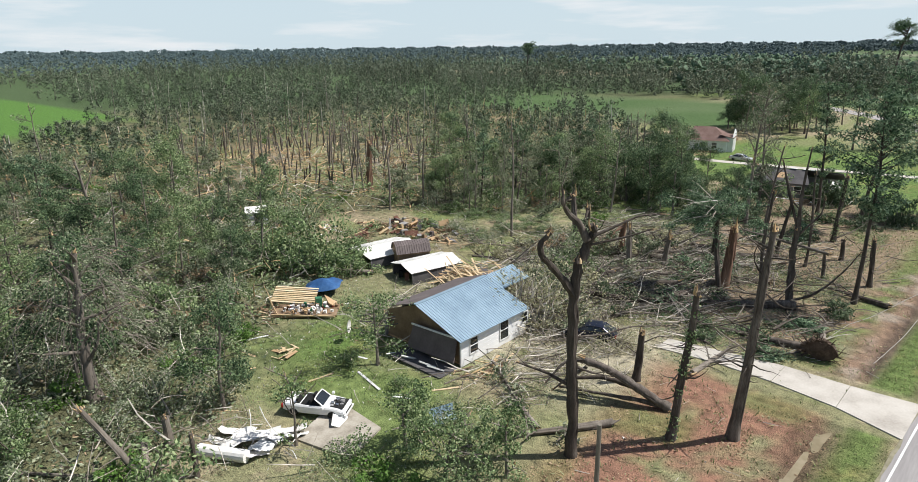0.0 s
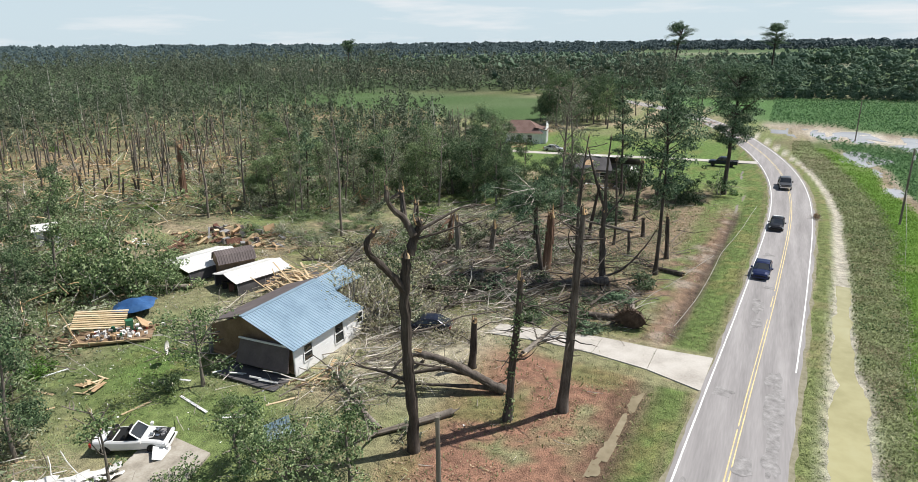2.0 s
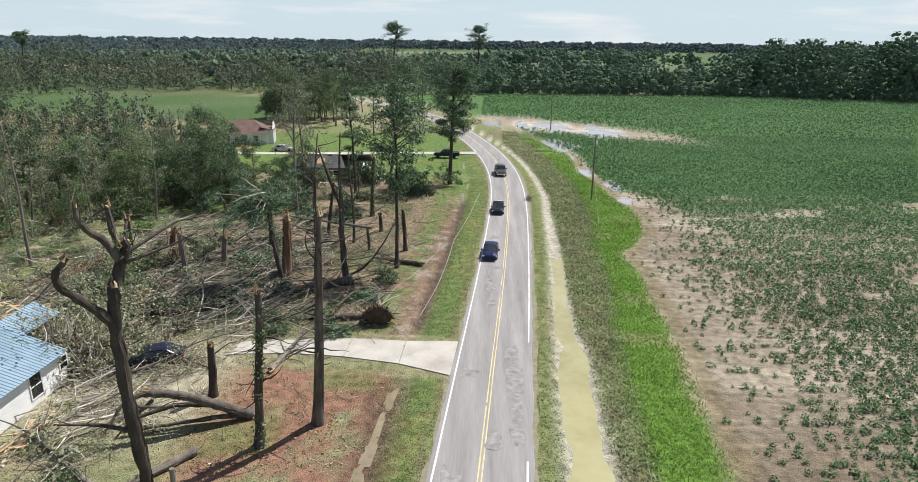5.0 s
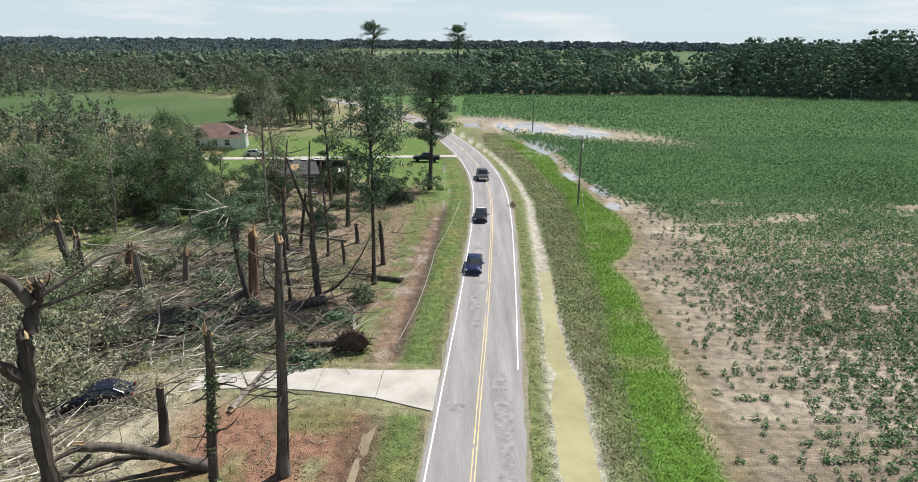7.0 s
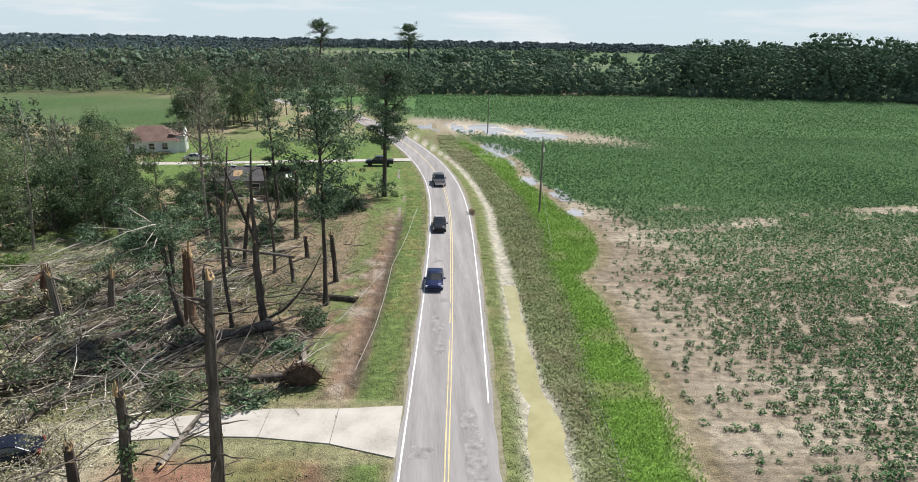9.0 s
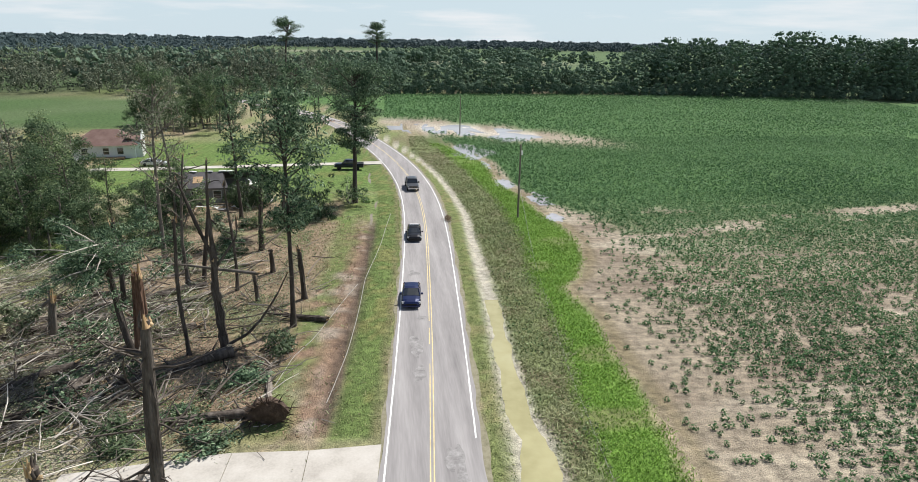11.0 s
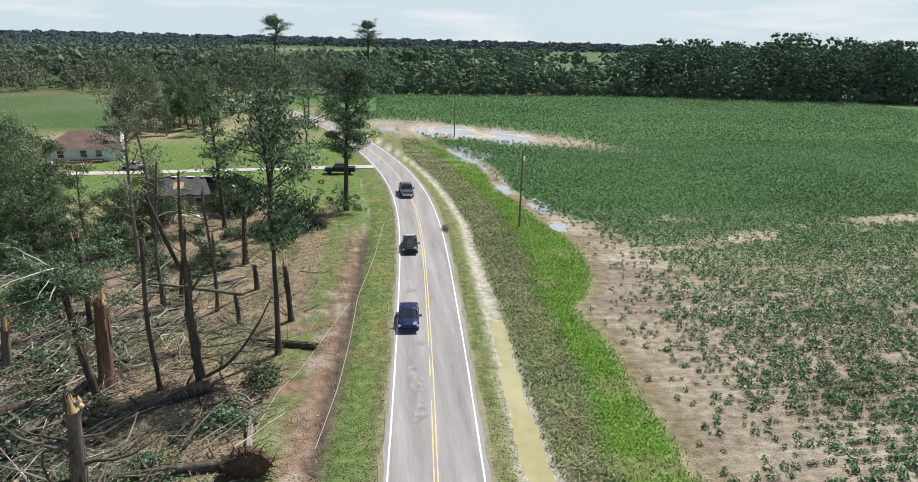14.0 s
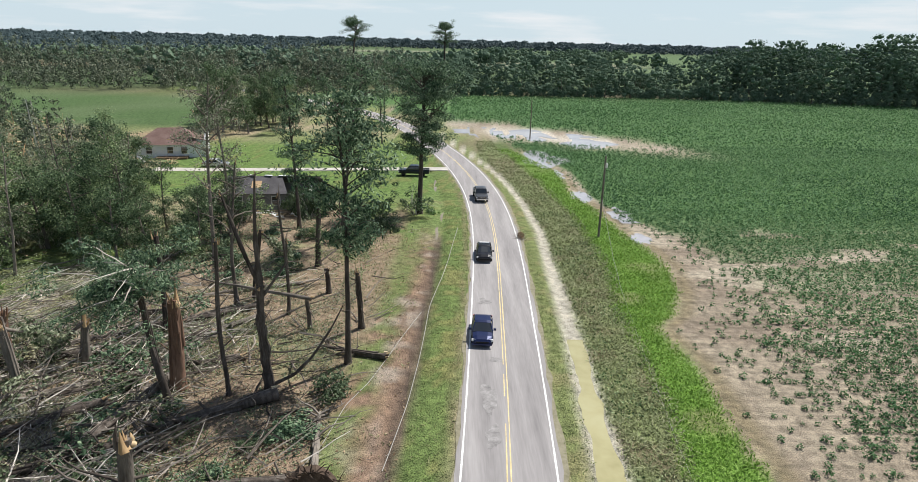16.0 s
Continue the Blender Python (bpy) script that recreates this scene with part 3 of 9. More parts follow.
    lawn = np.maximum(lawn, np.exp(-(((x + 40) / 7) ** 2 + ((y - 84) / 9) ** 2)) * 1.1)
    lawn = np.maximum(lawn, np.exp(-(((x + 37) / 6) ** 2 + ((y - 15) / 5) ** 2)) * 0.6)
    lawn = np.maximum(lawn, step01(x, -46, -42) * step01(-x, 19, 24) * step01(y, 9, 14) * step01(-y, -26, -22) * 0.45)
    lawn = np.clip(lawn, 0, 1)
    t = blend(t, (0.112, 0.190, 0.050), lawn * (0.75 + 0.25 * n2))
    t = blend(t, (0.185, 0.185, 0.075), lawn * step01(n2 * 0.6 + n3 * 0.4, 0.58, 0.75) * 0.6)
    t = blend(t, (0.085, 0.100, 0.045), np.exp(-(((x + 44.5) / 3.2) ** 2 + ((y - 16.2) / 2.2) ** 2)) * step01(n2, 0.25, 0.6) * 0.9)
    t = blend(t, (0.105, 0.120, 0.062), np.exp(-(((x + 46) / 4.5) ** 2 + ((y - 17.5) / 4.0) ** 2)) * step01(n2, 0.2, 0.5) * 0.8)
    # clearing round the sheds: pale dirt
    t = blend(t, (0.27, 0.225, 0.145), np.exp(-(((x + 56) / 12) ** 2 + ((y - 49) / 7) ** 2)) * step01(mix, 0.35, 0.55))
    # soil strip along the ditch to the left of the road
    reach = np.interp(y, [44, 58, 70, 90], [0.0, 0.4, 2.6, 3.0])
    soil = step01(-u, 6.7, 7.3) * step01(u, -15.6 - n1 * 3 - n2 * 1.5 + reach * 1.8, -12.6 - n1 * 2 - n2 * 1.2 + reach * 1.6) * step01(y, 43, 46) * step01(-y, -104, -82 - 14 * n1)
    t = blend(t, (0.245, 0.168, 0.120), soil * step01(mix, 0.22, 0.40))
    t = blend(t, (0.150, 0.105, 0.078), soil * step01(vnoise(x, y, 1.6, 18), 0.5, 0.75) * 0.7)
    t = blend(t, (0.36, 0.31, 0.255), soil * step01(n2 * 0.6 + n3 * 0.4, 0.52, 0.72) * 0.75)
    t = blend(t, (0.135, 0.185, 0.062), soil * step01(vnoise(x, y, 3.3, 17) * 0.7 + n3 * 0.3 + 0.22 * step01(y, 52, 70), 0.42, 0.62) * step01(-u, 7.8 + 1.6 * n2, 9.5 + 2 * n2) * 0.9)
    straw = step01(-x, 15, 20) * step01(x, -48, -42) * step01(y, 24, 32) * step01(-y, -86, -74)
    t = blend(t, (0.215, 0.215, 0.110), straw * 0.85)
    t = blend(t, (0.420, 0.380, 0.290), straw * step01(n2 * 0.6 + n3 * 0.4 + 0.18 * step01(-y, -46, -42), 0.46, 0.66) * 0.85)
    # reddish earth by the drive
    red = step01(x, -18.0 - 2 * n1, -14.0) * step01(-x, 4.0, 5.2) * step01(y, 15, 20) * step01(-y, -38.8, -36.5)
    t = blend(t, (0.265, 0.150, 0.105), red * step01(mix, 0.24, 0.40))
    t = blend(t, (0.165, 0.165, 0.070), red * step01(vnoise(x, y, 4, 14), 0.55, 0.75) * 0.8)
    # floor of the roadside grove
    grove = step01(x, -34, -30) * step01(-u, 11, 13) * step01(y, 44, 48) * step01(-y, -112, -106)
    t = blend(t, (0.275, 0.206, 0.148), grove * step01(mix, 0.28, 0.45) * 0.9)
    # bare earth in the snapped stand
    stand = np.exp(-(((x + 118) / 34) ** 2 + ((y - 75) / 30) ** 2))
    t = blend(t, (0.26, 0.19, 0.115), stand * step01(mix, 0.40, 0.58) * 0.8)
    # verges
    verge_l = step01(-u, 3.3, 3.7) * step01(u, -7.0, -6.4) * (1 - step01(y, 36.2, 36.8) * (1 - step01(y, 43.4, 44.6)))
    verge_l = np.where(y < 37, step01(-u, 3.3, 3.7) * step01(u, -6.6, -5.6), verge_l)
    t = blend(t, (0.128, 0.180, 0.060), verge_l)
    t = blend(t, (0.215, 0.205, 0.085), verge_l * step01(n2 * 0.5 + n3 * 0.5, 0.52, 0.72) * 0.7)
    t = blend(t, (0.21, 0.165, 0.11), verge_l * np.exp(-(((u + 3.7) / 0.35) ** 2)) * 0.6)
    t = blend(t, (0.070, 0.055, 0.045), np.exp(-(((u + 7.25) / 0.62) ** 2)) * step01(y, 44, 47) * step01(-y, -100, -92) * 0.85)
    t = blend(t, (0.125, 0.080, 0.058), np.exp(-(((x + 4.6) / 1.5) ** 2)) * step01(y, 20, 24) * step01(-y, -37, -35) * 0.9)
    wr = step01(u, 3.3, 3.6) * step01(-u, -ditch_mid(y) + ditch_half(y) - 0.4, -ditch_mid(y) + ditch_half(y) + 0.1) * step01(-y, -210, -190)
    t = blend(t, (0.165, 0.195, 0.078), wr)
    t = blend(t, (0.225, 0.200, 0.105), wr * step01(n3 * 0.5 + n2 * 0.5, 0.5, 0.7) * 0.6)
    # ditch bed, weeds, lush grass
    weeds = step01(u, ditch_mid(y), ditch_mid(y) + 0.4) * step01(grass_left(y) - x, -0.6, 0.6) * step01(-y, -190, -170)
    t = blend(t, (0.200, 0.235, 0.108), weeds)
    t = blend(t, (0.165, 0.128, 0.088), weeds * step01(vnoise(x, y, 2.2, 41), 0.5, 0.7) * 0.7)
    bed = np.exp(-(((u - ditch_mid(y)) / (ditch_half(y) + 0.25)) ** 4)) * step01(-y, -215, -205)
    t = blend(t, (0.46, 0.43, 0.36), bed)
    lush = step01(x - grass_left(y), -0.7, 0.7) * step01(grass_right(y) - x, -0.5 + n2, 0.6 + n2) * step01(-y, -175, -165)
    t = blend(t, (0.125, 0.225, 0.042), lush)
    t = blend(t, (0.20, 0.18, 0.10), lush * step01(vnoise(x, y, 4.5, 44), 0.7, 0.9) * 0.6)
    # the crop field's soil
    fld = step01(x - grass_right(y), -0.8 + n2, 0.6 + n2) * step01(field_far(x) - y, -3, 3) * (y > -60) * (u > 6)
    t = blend(t, (0.310, 0.264, 0.202), fld)
    t = blend(t, (0.41, 0.36, 0.285), fld * step01(vnoise(x * 0.4, y, 3.5, 51), 0.5, 0.75) * 0.7)
    t = blend(t, (0.24, 0.195, 0.15), fld * step01(vnoise(x * 0.3, y, 2.6, 52), 0.55, 0.8) * 0.7)
    t = blend(t, (0.19, 0.15, 0.108), fld * np.exp(-(((x - 21 - (34 - y) * 0.3) / 11) ** 2 + ((y - 24) / 12) ** 2)) * 0.95)
    t = blend(t, (0.095, 0.178, 0.064), fld * step01(crop_cover(x, y), 0.45, 0.95) * step01(y, 60, 115))
    edge = step01(x - grass_right(y), -0.9, 0.2) * step01(grass_right(y) + 2.4 - x, 0, 1.6) * fld
    t = blend(t, (0.20, 0.165, 0.09), edge * 0.7)
    flood = np.exp(-((x - 21 + (y - 195) * 0.55) ** 2 / 330 + ((y - 196 + (x - 21) * 0.55) / 9) ** 2)) * (y > 150)
    t = blend(t, (0.50, 0.45, 0.38), step01(flood + (n1 - 0.5) * 0.35, 0.38, 0.52))
    t = blend(t, (0.095, 0.135, 0.050), step01(u, 12, 14) * step01(-u, -24, -20) * step01(y, 150, 158) * step01(-y, -186, -180) * step01(n1, 0.3, 0.5) * 0.8)
    return t, np.maximum(fld * (1 - step01(flood, 0.3, 0.5)), fl)


gx, gy = spread(-58, 42, 0.55, 4200), spread(8, 118, 0.55, 4200)
GX, GY = np.meshgrid(gx, gy)
GZ = height(GX, GY)
geo = Geo()
gi, gj = np.meshgrid(np.arange(len(gy) - 1), np.arange(len(gx) - 1), indexing="ij")
k = len(gx)
geo.add(np.stack([GX, GY, GZ], -1).reshape(-1, 3), np.stack([gi * k + gj, gi * k + gj + 1, (gi + 1) * k + gj + 1, (gi + 1) * k + gj], -1).reshape(-1, 4))
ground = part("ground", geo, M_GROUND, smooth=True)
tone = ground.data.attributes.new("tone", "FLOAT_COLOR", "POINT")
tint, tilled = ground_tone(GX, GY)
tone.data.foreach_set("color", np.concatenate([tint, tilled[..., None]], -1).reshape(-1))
tagged(ground, "flat rural land of grass, red soil, litter and sandy field", "ground", kind="structure")


def ribbon(u0, u1, y0, y1, z, step=1.0, ragged=0.0, seed=0):
    """A strip that follows the road, between two distances from its middle, as a slab."""
    ys = np.arange(y0, y1 + step / 2, step)
    s = np.interp(ys, _fy, _slope)
    c = np.stack([road_x(ys), ys], 1)
    side = np.stack([1 / np.sqrt(1 + s * s), -s / np.sqrt(1 + s * s)], 1)
    a0 = np.broadcast_to(u0, ys.shape) + (vnoise(ys, ys * 0 + seed, 1.4, 61) - 0.5) * ragged
    a1 = np.broadcast_to(u1, ys.shape) + (vnoise(ys, ys * 0 + seed, 1.4, 62) - 0.5) * ragged
    l, r = c + side * a0[:, None], c + side * a1[:, None]
    g = Geo()
    n = len(ys)
    top = np.concatenate([np.c_[l, np.full(n, z)], np.c_[r, np.full(n, z)], np.c_[l, np.full(n, z - 0.12)], np.c_[r, np.full(n, z - 0.12)]])
    i = np.arange(n - 1)
    g.add(top, np.concatenate([np.stack([i, n + i, n + i + 1, i + 1], 1), np.stack([2 * n + i, i, i + 1, 2 * n + i + 1], 1), np.stack([n + i, 3 * n + i, 3 * n + i + 1, n + i + 1], 1)]))
    return g


def flat_strip(u0, u1, y0, y1, z, step=0.8, ragged=0.0, seed=0):
    g = ribbon(u0, u1, y0, y1, z, step, ragged, seed)
    n = len(g.v[0]) // 4
    g.v[0], g.f[0], g.m[0] = g.v[0][: 2 * n], g.f[0][: n - 1], g.m[0][: n - 1]
    g.n = 2 * n
    return g


road = part("road", ribbon(-3.15, 3.2, -400, 344, 0.03, ragged=0.22), M_ASPHALT)
tagged(road, "two-lane worn grey asphalt road with painted lines", "road", kind="structure")
shoulder = part("road_shoulder", flat_strip(-3.38, -3.05, -60, 240, 0.014, ragged=0.35, seed=3), surface("gravelly_road_edge", [(0.15, 0.145, 0.09), (0.24, 0.22, 0.15), (0.32, 0.30, 0.22)], scale=2.0, fine=12.0, rough=1.0, bump=0.6), road)
part("road_shoulder", flat_strip(3.05, 3.52, -60, 240, 0.014, ragged=0.4, seed=8), shoulder.data.materials[0], road)
part("edge_line", flat_strip(-2.90, -2.78, -100, 330, 0.034, ragged=0.02), M_WHITE_LINE, road, "worn white edge line")
part("edge_line", flat_strip(2.78, 2.90, 43.6, 330, 0.034, ragged=0.02), M_WHITE_LINE, road, "worn white edge line")
part("edge_line", flat_strip(2.78, 2.90, -100, 27, 0.034, ragged=0.02), M_WHITE_LINE, road, "worn white edge line")
part("centre_line", flat_strip(0.075, 0.155, -100, 330, 0.034, ragged=0.02), M_YELLOW_LINE, road, "solid yellow centre line")
for y0, y1 in ((-60, -20), (-18, 33), (33.6, 53.9), (57.0, 59.9), (61.7, 120), (120.6, 330)):
    part("centre_line", flat_strip(-0.155, -0.075, y0, y1, 0.034, ragged=0.02), M_YELLOW_LINE, road, "broken yellow centre line")


def blotch(cx, cy, rx, ry, z, seed, sides=26, rough=0.5):
    """A flat irregular patch."""
    a = np.arange(sides) * 2 * np.pi / sides
    r = 1 - rough / 2 + rough * vnoise(np.cos(a) * 2.2 + seed * 7.3, np.sin(a) * 2.2 + seed * 3.1, 1.0, seed)
    v = np.c_[cx + rx * r * np.cos(a), cy + ry * r * np.sin(a), np.full(sides, z)]
    v = np.vstack([v, [[cx, cy, z]]])
    g = Geo()
    g.add(v, [(i, (i + 1) % sides, sides, sides) for i in range(sides)])
    return g


for i, (u0, yy, rx, ry) in enumerate(((-1.8, 37.7, 0.75, 0.75), (1.9, 36.0, 0.6, 4.6), (2.2, 30.5, 0.55, 2.4), (1.4, 41.5, 0.5, 1.2), (-1.2, 57.0, 0.5, 2.0), (-1.0, 52.0, 0.45, 1.4),
                                      (-1.6, 67.4, 0.42, 0.8), (-1.65, 74.4, 0.55, 0.7), (-0.7, 62.5, 0.5, 0.35), (0.7, 29.0, 0.5, 1.0), (-1.8, 24.0, 0.7, 2.2), (1.3, 120.0, 0.5, 0.8))):
    part("worn_patch", blotch(float(road_x(yy)) + u0, yy, rx, ry, 0.0355 + 0.0012 * i, 70 + i, 40, 1.0), M_PATCH, road, "crumbling cracked patch of asphalt")

# driveway slabs
def slab(name, pts, z0, z1, material, parent=None, label=""):
    bm = bmesh.new()
    f = bm.faces.new([bm.verts.new((x, y, z0)) for x, y in pts])
    top = bmesh.ops.extrude_face_region(bm, geom=[f])
    bmesh.ops.translate(bm, verts=[v for v in top["geom"] if isinstance(v, bmesh.types.BMVert)], vec=(0, 0, z1 - z0))
    bmesh.ops.recalc_face_normals(bm, faces=bm.faces)
    me = bpy.data.meshes.new(name)
    bm.to_mesh(me)
    bm.free()
    me.materials.append(material)
    return part(name, me, None, parent, label)


drive = tagged(thing("driveway", pose(0, 0, 0), "pale concrete driveway with joints and cracks", "driveway"), kind="structure")
for pts in (((-0.18, 37.35), (0.16, 43.25), (-4.30, 43.0), (-4.40, 38.95)), ((-4.44, 38.97), (-4.34, 43.0), (-9.0, 43.15), (-9.1, 39.82)),
            ((-9.14, 39.84), (-9.04, 43.16), (-13.4, 42.6), (-13.5, 40.1)), ((-13.54, 40.1), (-13.44, 42.6), (-18.4, 41.9), (-18.5, 39.6))):
    slab("concrete_slab", pts, -0.1, 0.045, M_CONCRETE, drive)
patio = slab("concrete_pad", ((-32.6, 15.9), (-27.4, 15.6), (-26.2, 12.0), (-30.9, 10.9)), -0.1, 0.10, surface("stained_concrete", [(0.20, 0.175, 0.14), (0.37, 0.335, 0.28), (0.50, 0.465, 0.405)], scale=1.1, fine=7.0, rough=0.9, bump=0.2))
tagged(patio, "stained pale concrete pad in the grass beside a wrecked car", "concrete pad", kind="structure")
far_drive = slab("far_driveway", ((-0.9, 143.2), (-0.5, 140.0), (-18.5, 138.1), (-47, 134.2), (-56, 133.6), (-56, 136.8), (-47, 137.0), (-18.5, 140.7)), -0.1, 0.04, M_CONCRETE)
tagged(far_drive, "pale driveway across a lawn to a far house", "driveway", kind="structure")

# water
water_y = np.arange(-60, 67.5, 1.0)
water = part("ditch_water", flat_strip(np.interp(water_y, [-60, 27, 43, 56, 67], [5.0, 5.1, 5.1, 5.2, 5.5]), np.interp(water_y, [-60, 27, 34, 43, 45, 49, 56, 67], [8.2, 8.3, 7.9, 7.9, 7.3, 6.9, 6.8, 6.7]), -60, 67, -0.165, step=1.0, ragged=0.5), M_WATER)
tagged(water, "muddy yellow flood water standing in the roadside ditch", "water", kind="structure")
M_PUDDLE = surface("brown_puddle_water", [(0.19, 0.155, 0.095), (0.27, 0.225, 0.145), (0.34, 0.29, 0.20)], scale=0.5, fine=2.0, rough=0.2, bump=0.02, spec=0.45)
for cx, cy, rx, ry, s in ((-4.2, 34.0, 0.6, 1.5, 1), (-4.6, 30.4, 0.55, 1.9, 2), (-4.5, 27.4, 0.8, 1.4, 3), (-5.2, 25.2, 0.7, 1.3, 7), (-1.85, 97.0, 0.3, 3.4, 4), (-1.15, 106.5, 0.3, 2.8, 5), (-2.8, 125.0, 0.4, 5.5, 6)):
    zs = height(cx + rx * np.array([0, 0.5, -0.5, 0, 0]), cy + ry * np.array([0, 0, 0, 0.6, -0.6]))
    p = part("puddle", blotch(cx, cy, rx, ry, float(np.mean(zs)) + (0.035 if cy < 40 else 0.02), s, 30, 0.9), M_PUDDLE)
    tagged(p, "shallow brown puddle in muddy soil", "puddle", "puddles beside the road", "structure")
for cx, cy, rx, ry, s in ((17.0, 193, 11, 9, 11), (30, 192, 8, 6, 12), (34.5, 178, 6, 7, 18), (7.5, 197, 6, 11, 13), (19.5, 156, 5.2, 9, 14), (21.0, 138, 0.7, 5, 19), (21.6, 121, 1.6, 5.6, 15), (25.4, 107.5, 2.0, 4.6, 16), (25.0, 96, 1.2, 2.6, 17)):
    zs = height(cx + rx * np.array([0, 0.5, -0.5, 0, 0]), cy + ry * np.array([0, 0, 0, 0.6, -0.6]))
    p = part("flooded_patch", blotch(cx, cy, rx, ry, float(np.mean(zs)) + 0.025, s, 44, 1.0), M_WATER_PALE)
    tagged(p, "shallow flood water lying at the field's edge", "flood water", "flooded patches of the field", "structure")


# ---- trees ----
def wander(p0, way, length, segs, wob, rng, sag=0.0):
    """A crooked line of points."""
    way = np.asarray(way, float) / np.linalg.norm(way)
    pts, p = [np.asarray(p0, float)], np.asarray(p0, float)
    for i in range(segs):
        way = way + rng.normal(size=3) * wob + np.array([0, 0, -sag])
        way /= np.linalg.norm(way)
        p = p + way * length / segs
        pts.append(p)
    return np.array(pts)


def along(pts, t):
    i = np.clip(t, 0, 1) * (len(pts) - 1)
    a = int(min(np.floor(i), len(pts) - 2))
    return pts[a] + (pts[a + 1] - pts[a]) * (i - a)


def outwards(ang, rise):
    return np.array([math.cos(ang) * math.cos(rise), math.sin(ang) * math.cos(rise), math.sin(rise)])


def puff(c, radius, count, rng, flat=0.7):
    """Points scattered in an uneven lump."""
    d = rng.normal(size=(count, 3))
    d /= np.linalg.norm(d, axis=1, keepdims=True)
    r = radius * rng.uniform(0.25, 1.0, (count, 1)) ** 0.6
    return np.asarray(c) + d * r * np.array([1, 1, flat])


def spikes(geo, top, way, r, rng, count=7, tall=1.0):
    """Torn splinters standing out of a broken trunk, tallest on one side."""
    way = np.asarray(way, float) / np.linalg.norm(way)
    ref = rng.normal(size=3)
    ref -= way * (ref @ way)
    ref /= np.linalg.norm(ref) + 1e-9
    for k in range(count + 3):
        off = rng.normal(size=3) * r * 0.45
        off -= way * (off @ way)
        high = 0.5 + 0.5 * (off @ ref) / (r + 1e-9)
        p = np.asarray(top) + off - way * 0.25
        q = p + way * (0.2 + tall * max(0.0, high) ** 1.5 * rng.uniform(0.2, 1.0)) + rng.normal(size=3) * 0.08 * tall
        geo.tube([p, p * 0.5 + q * 0.5 + rng.normal(size=3) * 0.03, q], [r * rng.uniform(0.22, 0.5), r * rng.uniform(0.12, 0.3), 0.012], 4, 1 if k % 3 else 0, False)


def flare(h, r, top, segs):
    """Radii of a trunk that swells at its foot."""
    t = np.linspace(0, 1, segs + 1)
    return r * (1 - t) + top * t + r * 0.45 * np.exp(-t * h / 0.5)


def tree_parts(root, trunk, bark, crown=None, leaves=None):
    part("trunk", trunk, [bark, M_SPLINTER], root, smooth=True)
    if crown is not None and crown.n:
        part("crown", crown, leaves, root)
    return root


def pine_tree(name, label, seed, h, r, crown_from, reach, tufts=36, needles=52, lean=(0, 0), bare=0.25, category="pine tree"):
    rng = np.random.default_rng(seed)
    root = thing(name, pose(0, 0, 0), label, category)
    trunk, crown = Geo(), Geo()
    pts = wander((0, 0, -0.15), (lean[0], lean[1], 1), h, 12, 0.026, rng)
    trunk.tube(pts, flare(h, r, r * 0.28, 12), 9)
    for i in range(tufts):
        t = crown_from + (1 - crown_from) * (i + rng.uniform()) / tufts
        size = reach * (0.30 + 0.85 * math.sin(math.pi * (0.10 + 0.78 * (t - crown_from) / (1 - crown_from)))) * rng.uniform(0.40, 1.2)
        b = wander(along(pts, t), outwards(rng.uniform(0, 6.28), rng.uniform(0.1, 0.85)), size, 5, 0.14, rng, 0.03)
        trunk.tube(b, np.linspace(0.055, 0.014, 6) * (r / 0.22), 4, ends=False)
        for s in (0.5, 0.76, 1.0):
            if rng.uniform() < 0.12 + bare * (1.2 - t):
                continue
            c = along(b, s) + rng.normal(size=3) * 0.15
            crown.lump(c, size * 0.19 + 0.50, needles * 4 // 5, rng.uniform(0.26, 0.55, needles * 4 // 5), 0.13, rng, 0.5)
    crown.lump(pts[-1], reach * 0.35, needles, 0.55, 0.16, rng)
    for _ in range(int(10 * bare) + 3):
        b = wander(along(pts, rng.uniform(0.25, crown_from + 0.1)), outwards(rng.uniform(0, 6.28), rng.uniform(-0.2, 0.5)), rng.uniform(0.5, 2.0), 4, 0.15, rng)
        trunk.tube(b, np.linspace(0.04, 0.012, 5), 4, ends=False)
    return tree_parts(root, trunk, M_BARK_PINE, crown, M_NEEDLE)


